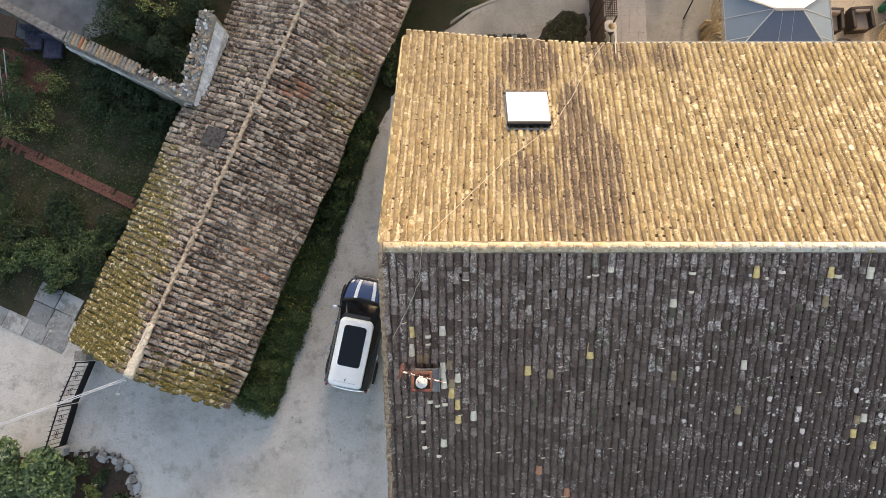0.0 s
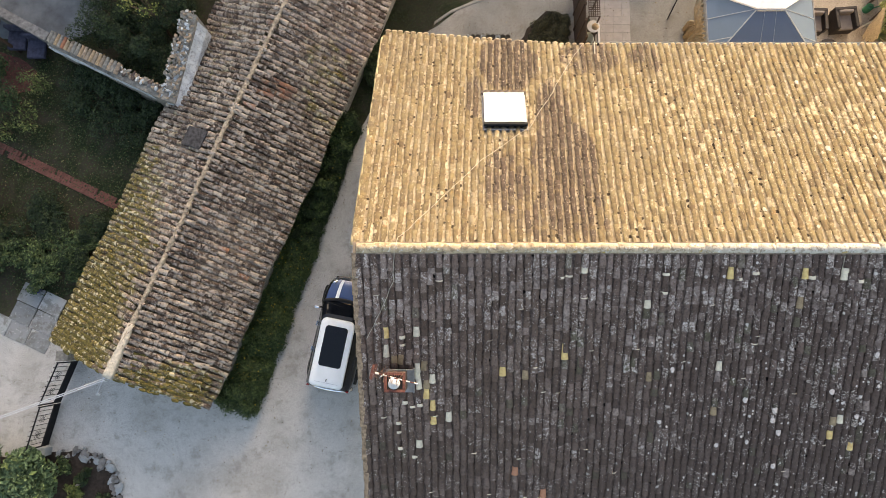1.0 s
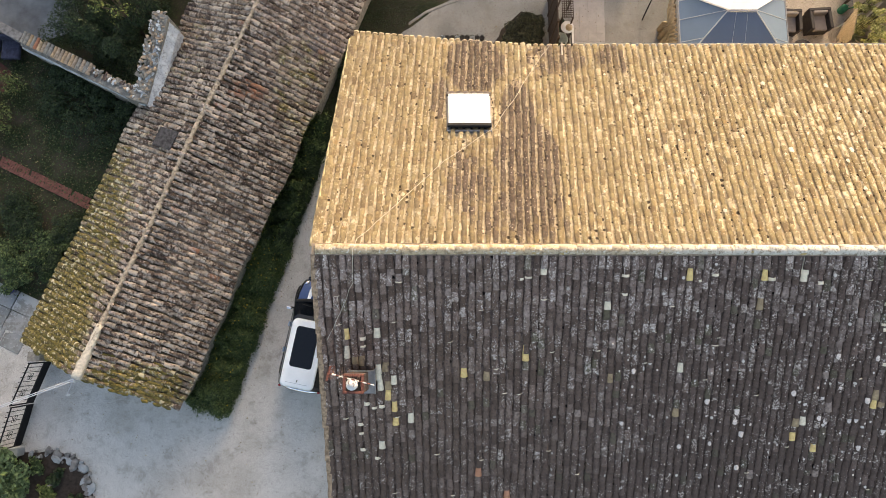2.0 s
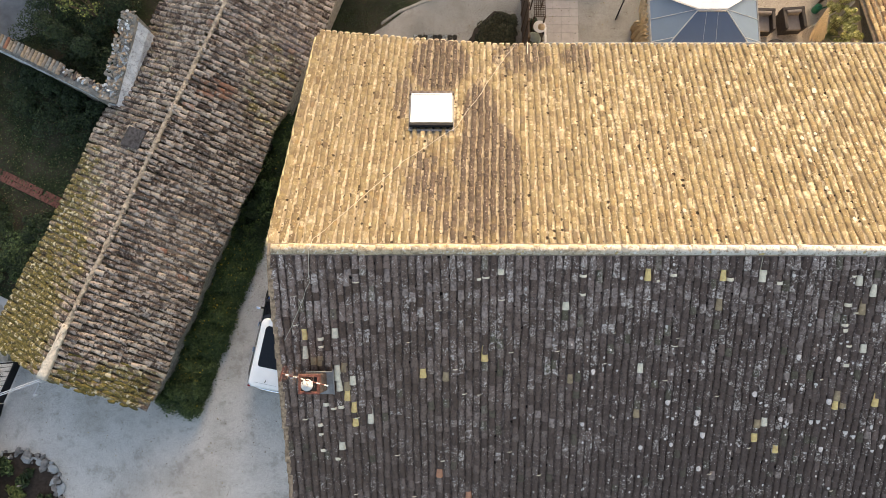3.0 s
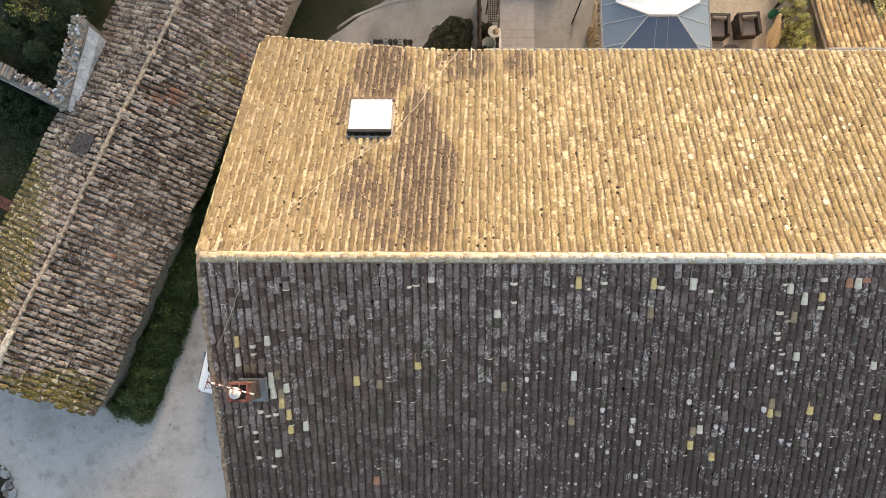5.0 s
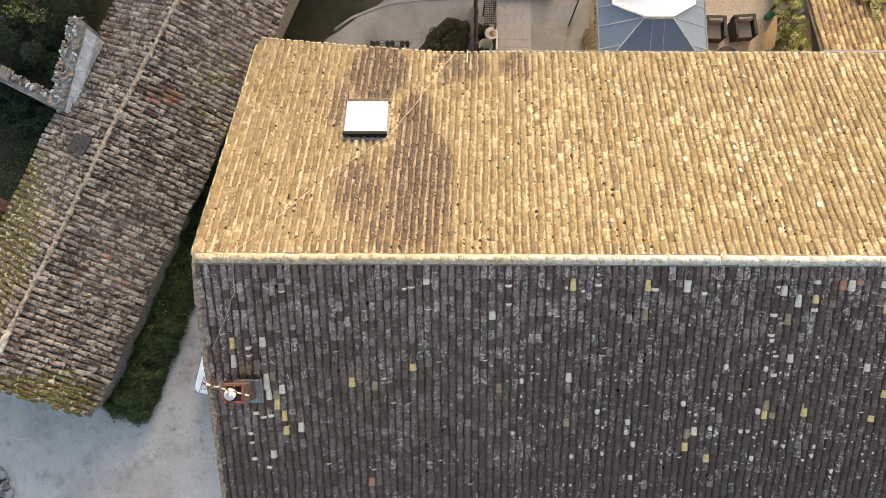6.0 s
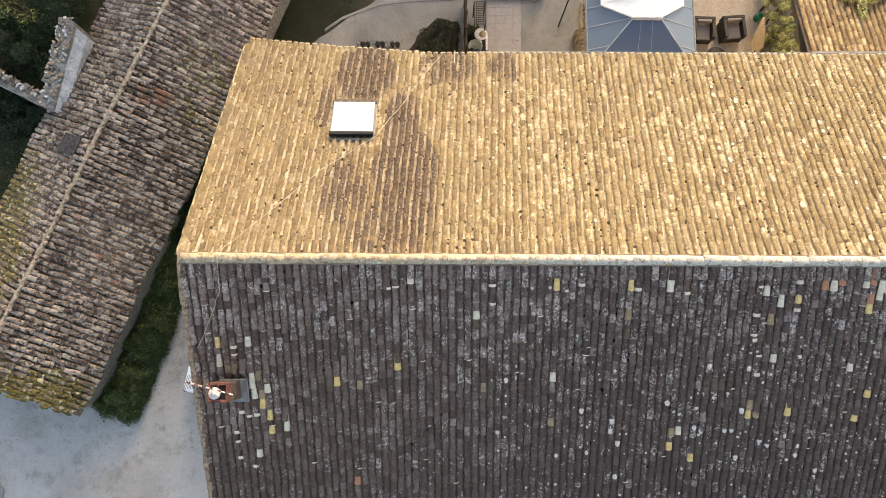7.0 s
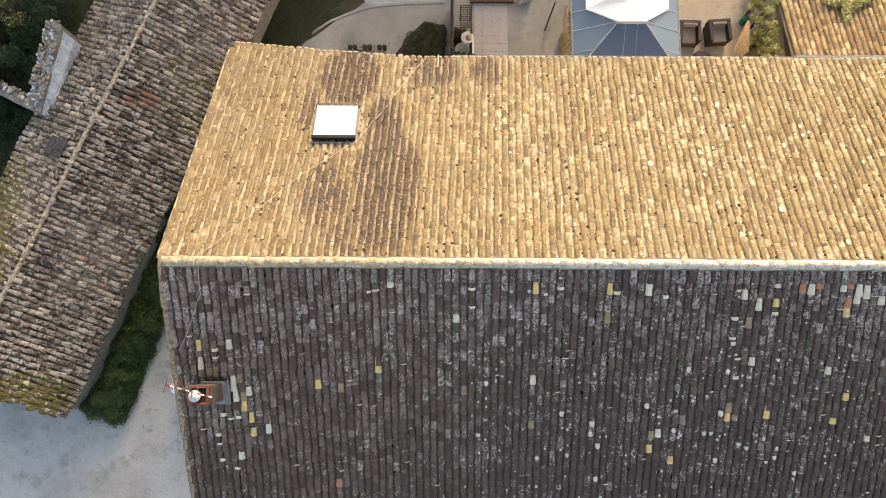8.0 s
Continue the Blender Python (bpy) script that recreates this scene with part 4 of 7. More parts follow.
def build_chimney():
    cx, cy = -0.54, -1.19
    h = thing("chimney", (cx, cy, 6.6), "small red terracotta chimney with round white cowl", "chimney")
    part("chimney_body", boxed(-0.26, 0.26, -0.24, 0.24, -0.2, 1.3, 0.012), M["soot_brick"], h, "soot-darkened brick stack")
    part("collar", boxed(-0.25, 0.25, -0.235, 0.235, 1.3, 1.45, 0.012), M["terracotta"], h)
    for q in ((-0.27, 0.27, -0.25, -0.18), (-0.27, 0.27, 0.18, 0.25), (-0.27, -0.2, -0.18, 0.18), (0.2, 0.27, -0.18, 0.18)):
        part("crown_brick", boxed(*q, 1.45, 1.53, 0.012), M["terracotta"], h)
    # flat black sheet in place of the shade inside an open flue
    part("flue", boxed(-0.2, 0.2, -0.18, 0.18, 1.455, 1.47), M["rubber"], h, "black sheet for the dark inside of the flue")
    part("pot", lathe(bmesh.new(), [(0.1, 1.46), (0.1, 1.7), (0.09, 1.72)], 20), M["terracotta"], h, smooth=True)
    part("cowl", lathe(bmesh.new(), [(0.0001, 1.72), (0.12, 1.72), (0.15, 1.735), (0.15, 1.76), (0.125, 1.785), (0.08, 1.795), (0.075, 1.81), (0.0001, 1.815)], 28), M["white_pot"], h, "round white cowl", smooth=True)
    g = bmesh.new()
    fm = pose(0, 0, south_z(cy) - 6.6 + 0.05, math.degrees(math.atan(TS)), 0, 0)
    box(g, -0.3, 0.44, -0.38, 0.3, -0.03, 0.02, 0.005, fm)
    part("flashing", g, M["lead"], h, "grey metal flashing")
    part("flashing", boxed(0.42, 0.46, -0.38, 0.36, 0.0, 0.05, 0.01, fm), M["lead"], h)
    # aerial
    a = thing("tv_aerial", (cx, cy, 8.1), "red and white television aerial clamped to the chimney", "antenna")
    part("mast", tube(bmesh.new(), (-0.28, 0.2, -0.7), (-0.28, 0.2, 0.75), 0.018), M["steel"], a)
    p0, p1 = Vector((-0.52, 0.31, 0.72)), Vector((0.62, 0.02, 0.72))
    n = 12
    for i in range(n):
        u, v = p0.lerp(p1, i / n), p0.lerp(p1, (i + 1) / n)
        part("boom", tube(bmesh.new(), u, v, 0.015 if i > 1 else 0.024, n=6), M["white_pot"] if i % 2 else M["terracotta"], a)
    side = Vector((p1.y - p0.y, -(p1.x - p0.x), 0)).normalized()
    r = random.Random(31)
    for i in range(22):
        c = p0.lerp(p1, 0.08 + 0.6 * i / 21) + Vector((0, 0, r.uniform(-0.06, 0.04)))
        s = r.uniform(0.12, 0.24)
        k = Vector((r.uniform(-0.07, 0.07), r.uniform(-0.03, 0.03), r.uniform(-0.05, 0.05)))
        part("element", tube(bmesh.new(), c + side * s * 0.8 + k, c - side * s - k, 0.0042, n=5), M["rusty"], a)
    for sg in (-1, 1):
        g = bmesh.new()
        for j in range(5):
            tube(g, p0 + Vector((0.02 * j, 0.0, sg * (0.05 + 0.05 * j))) + side * 0.18, p0 + Vector((0.02 * j, 0, sg * (0.05 + 0.05 * j))) - side * 0.18, 0.006, n=5)
        part("reflector", g, M["terracotta"], a)


build_chimney()


def on_north(x, y, up=0.03):
    return (x, y, RZ - TN * (y - RY) + up)


def on_south(x, y, up=0.03):
    return (x, y, RZ - TS * (RY - y) + up)


def wavy(pts, n, amount, seed):
    r, out = random.Random(seed), []
    for a, b in zip(pts, pts[1:]):
        for i in range(n):
            q = Vector(a).lerp(Vector(b), i / n)
            out.append(q + Vector((r.uniform(-amount, amount), r.uniform(-amount, amount), 0)))
    return out + [Vector(pts[-1])]


wire("roof_cable", wavy([on_north(5.15, 9.25, 0.05), on_north(4.55, 8.35), on_north(4.0, 7.3), on_north(3.2, 6.0, 0.06), on_north(1.75, 4.85), on_north(0.5, 3.5), on_north(-0.45, 2.5), (-0.55, RY, RZ + 0.07), on_south(-0.6, 1.4), on_south(-0.95, 0.6), on_south(-1.35, -0.1)], 4, 0.02, 4), 0.007, M["cable_pale"], None,
     "pale cable lying loose over the roof tiles", "cable")
_p = thing("eave_pole", (5.5, 9.2, 5.45), "thin pale metal pole at the eave", "pole")
part("pole", tube(bmesh.new(), (0, -0.45, 0.2), (0.02, 0.12, 0.12), 0.02), M["cable_pale"], _p)
part("bracket", boxed(-0.04, 0.04, -0.5, -0.4, 0.0, 0.22, 0.005), M["steel"], _p)
_g = bmesh.new()
_prof = [(0.075 * math.cos(a), -0.075 * math.sin(a)) for a in np.linspace(0, math.pi, 9)] + [(0.065 * math.cos(a), -0.065 * math.sin(a)) for a in np.linspace(math.pi, 0, 9)]
M["zinc"] = plain("pale_zinc", (0.5, 0.49, 0.47), 0.7, 0.2, vary=0.15)
loft(_g, [[(x, 9.34 + py, 5.36 + pz) for py, pz in _prof] for x in (6.0, 24.0)])
tagged(part("gutter", _g, M["zinc"]), "grey half-round gutter below the tiled eave", "gutter", kind="structure")


# ---- the car ----
def rounded(x, y0, y1, z, r, n=5, bow=0.0):
    """A rounded rectangle at height z, half-width x, from y0 to y1."""
    out = []
    for cx, cy, a0 in ((x - r, y1 - r, 0), (-x + r, y1 - r, 90), (-x + r, y0 + r, 180), (x - r, y0 + r, 270)):
        for i in range(n + 1):
            a = radians(a0 + 90 * i / n)
            px, py = cx + r * math.cos(a), cy + r * math.sin(a)
            out.append((px, py + (bow * (1 - (px / x) ** 2) if py > (y0 + y1) / 2 else 0), z))
    return out


def build_car():
    h = thing("car", (0, 0, 0), "dark blue compact car with white roof, parked on gravel", "car", m=pose(-3.2, 0.02, ground_z(0) + 0.02, 2.4, 0, -11.3))
    st = [(2.17, 0.42, 0.6), (2.13, 0.57, 0.74), (2.04, 0.69, 0.85), (1.87, 0.78, 0.92), (1.55, 0.855, 0.98), (1.2, 0.89, 1.01), (0.6, 0.89, 1.02), (0, 0.89, 1.03), (-0.9, 0.9, 1.05), (-1.5, 0.9, 1.06), (-1.8, 0.85, 1.03), (-1.96, 0.77, 0.92), (-2.02, 0.66, 0.7)]

    def ring(y, w, zt):
        half = [(w * 0.95, 0.27), (w, 0.48), (w, zt - 0.26), (w * 0.97, zt - 0.12), (w * 0.9, zt - 0.03), (w * 0.7, zt + 0.015), (w * 0.35, zt + 0.03)]
        return [(x, y, z) for x, z in half] + [(0, y, zt + 0.035)] + [(-x, y, z) for x, z in half[::-1]]
    g = loft(bmesh.new(), [ring(*s) for s in st])
    part("body", g, M["car_black"], h, smooth=True)
    # bonnet skin and stripes
    def skin(x0, x1, y0, y1, lift, mat, name, label=""):
        g = bmesh.new()
        ys = np.linspace(y0, y1, 9)
        xs = np.linspace(x0, x1, 9)
        Y, W, Z = zip(*[(s[0], s[1], s[2]) for s in st[::-1]])
        rows = []
        for y in ys:
            w, zt = np.interp(y, Y, W), np.interp(y, Y, Z)
            prof_x = np.array([0, 0.35, 0.7, 0.9, 0.97]) * w
            prof_z = np.array([0.035, 0.03, 0.015, -0.03, -0.12]) + zt
            rows.append([g.verts.new((x * min(1.0, w / 0.88), y, np.interp(abs(x * min(1.0, w / 0.88)), prof_x, prof_z) + lift)) for x in xs])
        for p, q in zip(rows, rows[1:]):
            for i in range(8):
                g.faces.new((p[i], p[i + 1], q[i + 1], q[i]))
        return part(name, g, mat, h, label, smooth=True)
    skin(-0.74, 0.74, 1.26, 2.06, 0.012, M["car_blue"], "bonnet", "glossy bonnet, blue with the sky reflection painted in")
    skin(-0.4, -0.27, 1.27, 2.05, 0.018, M["car_white"], "stripe", "white stripe")
    skin(0.27, 0.4, 1.27, 2.05, 0.018, M["car_white"], "stripe", "white stripe")
    # cabin
    lv = [rounded(0.82, -1.96, 1.24, 1.0, 0.2, bow=0.06), rounded(0.79, -1.94, 1.16, 1.1, 0.2, bow=0.06), rounded(0.66, -1.82, 0.72, 1.46, 0.22, bow=0.07), rounded(0.6, -1.78, 0.58, 1.51, 0.2, bow=0.07)]
    part("cabin_glass", loft(bmesh.new(), lv), M["glass_dark"], h, "dark tinted windows", smooth=False)
    roof = [rounded(0.61, -1.84, 0.56, 1.505, 0.17, bow=0.1), rounded(0.625, -1.86, 0.57, 1.53, 0.17, bow=0.1), rounded(0.57, -1.79, 0.5, 1.56, 0.15, bow=0.09), rounded(0.28, -1.4, 0.25, 1.575, 0.14)]
    part("roof", loft(bmesh.new(), roof), M["car_white"], h, "white roof panel", smooth=True)
    part("sunroof", loft(bmesh.new(), [rounded(0.41, -1.12, 0.33, 1.555, 0.1, bow=0.05), rounded(0.41, -1.12, 0.33, 1.582, 0.1, bow=0.05), rounded(0.39, -1.1, 0.31, 1.588, 0.1, bow=0.05)]), M["glass_dark"], h, "large dark glass sunroof")
    part("spoiler_seam", boxed(-0.42, 0.42, -1.70, -1.69, 1.545, 1.572), M["bar_grey"], h)
    part("aerial", tube(bmesh.new(), (0, -1.56, 1.55), (0, -1.64, 1.64), 0.02, 0.012), M["rubber"], h)
    for s in (-1, 1):
        part("roof_rail", boxed(s * 0.58 - 0.012, s * 0.58 + 0.012, -1.55, 0.3, 1.55, 1.575, 0.006), M["car_white"], h)
        mir = part("mirror", boxed(s * 0.99 - 0.1, s * 0.99 + 0.1, 0.84, 0.94, 0.98, 1.1, 0.035), M["chrome"], h, "white door mirror")
        part("mirror_arm", boxed(s * 0.87 - 0.07, s * 0.87 + 0.07, 0.88, 0.95, 0.96, 1.02, 0.01), M["rubber"], h)
        part("headlight", lathe(bmesh.new(), [(0.001, 0.0), (0.12, 0.0), (0.12, 0.03), (0.07, 0.06), (0.001, 0.065)], 16, (0, 0, 0)), M["chrome"], h, "round headlight", smooth=True).matrix_basis = pose(s * 0.57, 1.95, 0.87, -42, s * 20, 0)
        part("tail_light", boxed(s * 0.74 - 0.05, s * 0.74 + 0.05, -2.0, -1.93, 0.75, 0.98, 0.02), M["lamp_red"], h)
        for y in (0.3, -0.65):
            part("door_handle", boxed(s * 0.9 - 0.02, s * 0.9 + 0.025, y - 0.09, y + 0.09, 0.88, 0.92, 0.01), M["chrome"], h)
        for y in (1.35, -1.3):
            w = part("wheel", tube(bmesh.new(), (s * 0.7, y, 0.33), (s * 0.9, y, 0.33), 0.33, n=28), M["rubber"], h)
            part("rim", tube(bmesh.new(), (s * 0.88, y, 0.33), (s * 0.905, y, 0.33), 0.21, n=20), M["chrome"], w)
            part("wheel_arch", tube(bmesh.new(), (s * 0.84, y, 0.36), (s * 0.925, y, 0.36), 0.42, n=28), M["rubber"], h)
    part("rear_bumper", loft(bmesh.new(), [[(x, -1.9 - 0.18 * (1 - (abs(x) / 0.9) ** 3) + dy, z) for dy, z in ((0.1, 0.45), (-0.03, 0.47), (-0.03, 0.66), (0.1, 0.72))] for x in np.linspace(-0.88, 0.88, 15)]), M["chrome"], h, "silver rear bumper", smooth=True)
    part("front_bumper", loft(bmesh.new(), [[(x, 2.1 + 0.09 * (1 - (x / 0.8) ** 2) + dy, z) for dy, z in ((-0.05, 0.4), (0.03, 0.42), (0.03, 0.6), (-0.05, 0.62))] for x in np.linspace(-0.6, 0.6, 15)]), M["car_black"], h, smooth=True)
    part("cowl", loft(bmesh.new(), [[(x, 1.2 + 0.13 * (1 - (x / 0.78) ** 2) + dy, 1.035 + 0.03 * (1 - (x / 0.78) ** 2) + dz) for dy, dz in ((-0.07, 0.0), (0.05, 0.0), (0.04, 0.02), (-0.07, 0.05))] for x in np.linspace(-0.78, 0.78, 17)]), M["rubber"], h, "black cowl below the windscreen", smooth=True)
    part("dashboard", boxed(-0.6, 0.6, 0.62, 0.7, 1.0, 1.02), M["rubber"], h)
    part("wiper", tube(bmesh.new(), (-0.5, 1.12, 1.16), (0.1, 1.05, 1.2), 0.01, n=5), M["rubber"], h)


build_car()


# ---- plants ----
def leaf_arrays(points, normals, size, r, narrow=0.55):
    """One folded leaf at each point."""
    n = len(points)
    a = np.cross(normals, r.normal(size=(n, 3)))
    a /= np.linalg.norm(a, axis=1)[:, None] + 1e-9
    b = np.cross(normals, a)
    s = (size * r.uniform(0.6, 1.3, n))[:, None]
    tip, base = points + a * s, points - a * s
    l, rr = points + b * s * narrow + normals * s * 0.25, points - b * s * narrow + normals * s * 0.25
    v = np.stack([base, l, tip, rr], 1).reshape(-1, 3)
    i = np.arange(n)[:, None] * 4
    return v, np.concatenate([i + np.array([0, 1, 2]), i + np.array([0, 2, 3])], 1).reshape(-1, 3)


def leaves(name, blobs, count, size, material, parent, seed, label=""):
    """Leaves over the skin of several blobs (x, y, z, rx, ry, rz), thick outside and thin within."""
    r = np.random.default_rng(seed)
    vol = np.array([(b[3] * b[4] + b[3] * b[5] + b[4] * b[5]) for b in blobs])
    pick = r.choice(len(blobs), count, p=vol / vol.sum())
    B = np.array(blobs)[pick]
    d = r.normal(size=(count, 3))
    d /= np.linalg.norm(d, axis=1)[:, None]
    rad = r.uniform(0.55, 1.08, count)[:, None] ** 0.6
    p = B[:, :3] + d * rad * B[:, 3:]
    nrm = d * 0.7 + r.normal(size=(count, 3)) * 0.5 + np.array([0, 0, 0.5])
    nrm /= np.linalg.norm(nrm, axis=1)[:, None]
    v, f = leaf_arrays(p, nrm, size, r)
    return arrays(name, v, f, material, parent, label)


def clump(r, x, y, z, spread, n, rad):
    out = []
    for _ in range(n):
        k = r.uniform(0.6, 1.2) * rad
        out.append((x + r.uniform(-1, 1) * spread[0], y + r.uniform(-1, 1) * spread[1], z + r.uniform(-1, 1) * spread[2], k, k, k * 0.8))
    return out


def scatter(name, outline, count, size, material, seed, label, category, lift=0.02):
    """Small leaves strewn on the ground inside an outline, as one heap of stuff."""
    r = np.random.default_rng(seed)
    P = np.array(outline)
    lo, hi = P.min(0), P.max(0)
    q = r.uniform(lo, hi, (count * 3, 2))
    inside = np.zeros(len(q), bool)
    for (x0, y0), (x1, y1) in zip(P, np.roll(P, -1, 0)):
        hit = (y0 > q[:, 1]) != (y1 > q[:, 1])
        with np.errstate(divide="ignore", invalid="ignore"):
            inside ^= hit & (q[:, 0] < (x1 - x0) * (q[:, 1] - y0) / (y1 - y0) + x0)
    q = q[inside][:count]
    p = np.c_[q, [ground_z(y) + lift for y in q[:, 1]] + r.uniform(0, 0.03, len(q))]
    n = r.normal(0, 0.35, (len(q), 3)) + np.array([0, 0, 1.0])
    n /= np.linalg.norm(n, axis=1)[:, None]
    v, f = leaf_arrays(p, n, size, r)
    return tagged(arrays(name, v, f, material, None, label, "stuff"), category=category)


def shrub(name, x, y, size, height, count, leaf, mat, seed, label, category="shrub", group="", blossoms=0):
    r = random.Random(seed)
    z = ground_z(y)
    h = thing(name, (x, y, z), label, category, group)
    for i in range(7):
        a = 2 * math.pi * i / 7 + r.uniform(-0.3, 0.3)
        part("stem", tube(bmesh.new(), (0, 0, -0.05), (math.cos(a) * size * 0.5, math.sin(a) * size * 0.5, height * r.uniform(0.5, 0.8)), 0.025, 0.008, 5), M["bark"], h)
    bl = clump(r, 0, 0, height * 0.55, (size * 0.72, size * 0.72, height * 0.25), 26, size * 0.33)
    bl = [(a, b, max(c, e * 0.8), d, e, f) for a, b, c, d, e, f in bl]
    leaves("foliage", bl, count, leaf, mat, h, seed)
    if category == "bush":
        v = leaves("sprig", [(a, b, c + 0.03, d * 1.08, e * 1.08, f * 1.15) for a, b, c, d, e, f in bl], max(60, count // 14), leaf * 1.25, M["sprig"], h, seed + 5, "lighter young sprigs")
        tagged(v, kind="stuff")
    if blossoms:
        leaves("blossom", [(a, b, c + 0.05, d, e, f) for a, b, c, d, e, f in bl], blossoms, 0.035, M["blossom"], h, seed + 1, "small yellow blossoms")
    return h


def tree(x, y, height, spread, count, leaf, mat, seed, label, trunk=0.16):
    r = random.Random(seed)
    z = ground_z(y)
    h = thing("tree", (x, y, z), label, "tree")
    g = bmesh.new()
    fork = height * 0.35
    tube(g, (0, 0, -0.2), (0.08, 0.05, fork), trunk, trunk * 0.7, 10)
    bl = []
    for i in range(9):
        a = 2 * math.pi * i / 9 + r.uniform(-0.3, 0.3)
        e = Vector((math.cos(a) * spread * r.uniform(0.45, 0.8), math.sin(a) * spread * r.uniform(0.45, 0.8), height * r.uniform(0.25 if spread > 4 else 0.55, 0.95)))
        mid = Vector((0.08, 0.05, fork)).lerp(e, 0.5) + Vector((0, 0, height * 0.06))
        tube(g, (0.08, 0.05, fork), mid, trunk * 0.5, trunk * 0.3, 7)
        tube(g, mid, e, trunk * 0.3, trunk * 0.08, 6)
        bl += clump(r, e.x, e.y, e.z, (spread * 0.25, spread * 0.25, height * 0.08), 4, spread * 0.27)
    bl += clump(r, 0, 0, height * 0.8, (spread * 0.35, spread * 0.35, height * 0.1), 6, spread * 0.32)
    part("trunk", g, M["bark"], h)
    leaves("crown", bl, count, leaf, mat, h, seed)
    return h


# the bushes along the barn
def hedge_edge(y):
    """How far the bushes reach from the barn's axis, y along the barn."""
    return 4.34 - 0.055 * y


def hedge_bush(y, wide, tall, count, mat, seed, label, flowers):
    """One bush of the row: a dense mass of narrow leaves under an uneven top, trimmed straight by the drive."""
    r = np.random.default_rng(seed)
    x0 = 2.75
    x1 = hedge_edge(y)
    c = BARN @ Vector(((x0 + x1) / 2, y, 0))
    h = thing("hedge_bush", (c.x, c.y, ground_z(c.y)), label, "bush", "bushes along the barn")
    g = bmesh.new()
    for i in range(9):
        a = 2 * math.pi * i / 9
        tube(g, (0, 0, -0.05), (math.cos(a) * 0.4, math.sin(a) * 0.4, tall * r.uniform(0.5, 0.8)), 0.02, 0.006, 5)
    part("stem", g, M["bark"], h)
    bumps = [(r.uniform(0, 1), r.uniform(-1, 1), r.uniform(0.12, 0.3), r.uniform(0.2, 0.55)) for _ in range(16)]

    def cloud(n, low, high):
        u, v = r.uniform(0, 1, n) ** 0.9, r.uniform(-0.62, 0.62, n) + r.normal(0, 0.12, n)
        ly_ = y + v * wide
        edge = 1 + 0.025 * np.sin(ly_ * 2.3) + 0.02 * np.sin(ly_ * 7.1) + 0.045 * r.normal(size=n)
        top = np.full(n, 0.45)
        for bu, bv, bw, bh in bumps:
            top = np.maximum(top, 0.45 + bh * np.exp(-(((u - bu) / bw) ** 2 + ((v - bv) / (bw * 1.6)) ** 2)))
        top *= tall * np.clip((1.06 - u) * 4.5, 0.3, 1.0)
        z = top * r.uniform(low, high, n)
        lx, ly = x0 + (x1 - x0) * u * edge, y + v * wide
        ca, sa = math.cos(radians(-22.1)), math.sin(radians(-22.1))
        wx, wy = -10.5 + ca * lx - sa * ly, -1.42 + sa * lx + ca * ly
        p = np.c_[wx - c.x, wy - c.y, z]
        nrm = r.normal(size=(n, 3)) * 0.6 + np.array([0.15, -0.05, 0.75])
        return p, nrm / np.linalg.norm(nrm, axis=1)[:, None]
    p, nrm = cloud(count, 0.45, 1.05)
    v, f = leaf_arrays(p, nrm, 0.05, r, 0.34)
    arrays("foliage", v, f, mat, h)
    p, nrm = cloud(42, 0.95, 1.1)
    k = 30
    p = np.repeat(p, k, 0) + r.normal(0, 1, (len(p) * k, 3)) * np.array([0.075, 0.075, 0.04])
    nrm = np.repeat(nrm, k, 0) + r.normal(0, 0.45, (len(p), 3))
    nrm /= np.linalg.norm(nrm, axis=1)[:, None]
    v, f = leaf_arrays(p, nrm, 0.05, r, 0.45)
    arrays("sprig", v, f, M["sprig"], h, "lighter young sprigs", "stuff")
    p, nrm = cloud(flowers, 1.0, 1.12)
    v, f = leaf_arrays(p, nrm, 0.03, r, 0.9)
    arrays("blossom", v, f, M["blossom"], h, "small yellow blossoms")
    return h


for _i in range(12):
    hedge_bush(0.55 + _i * 0.98, 0.85, (1.0, 0.8, 0.92, 1.1, 0.85, 0.95)[_i % 6] * (1.0 if _i < 7 else 1.45), 9500, M["hedge"] if _i < 7 else M["dark_leaf"], 100 + _i,
               "dense dark green bush with yellow flowers along the barn" if _i < 7 else "dense dark green bush along the barn wall", 48 if 0 < _i < 7 else 8)
_c = BARN @ Vector((3.6, 1.55, 0))
_h = thing("grass_tuft", (_c.x, _c.y, ground_z(_c.y) + 0.55), "arching yellow-green grass tuft among the bushes", "grass")
_rr = random.Random(8)
for _k in range(46):
    _a, _l = _rr.uniform(0, 6.283), _rr.uniform(0.28, 0.55)
    _g = bmesh.new()
    _pts = [Vector((math.cos(_a) * _l * t, math.sin(_a) * _l * t, 0.42 * math.sin(2.3 * t) - 0.02)) for t in (0, 0.3, 0.65, 1.0)]
    _sd = Vector((-math.sin(_a), math.cos(_a), 0.3)) * 0.009
    _vv = [(_g.verts.new(q + _sd * w), _g.verts.new(q - _sd * w)) for q, w in zip(_pts, (1.0, 1.2, 0.8, 0.15))]
    for _p, _q in zip(_vv, _vv[1:]):
        _g.faces.new((_p[0], _p[1], _q[1], _q[0]))
    part("blade", _g, M["twig_leaf"], _h)
for _i, (_x, _y) in enumerate([(-2.0, 10.4), (-2.4, 11.3), (-2.7, 12.4)]):
    shrub("grass_bush", _x, _y, 0.6, 0.5, 2600, 0.045, M["dark_leaf"], 130 + _i, "low dark green ground-cover bush beside the drive", "bush", "low bushes by the drive")
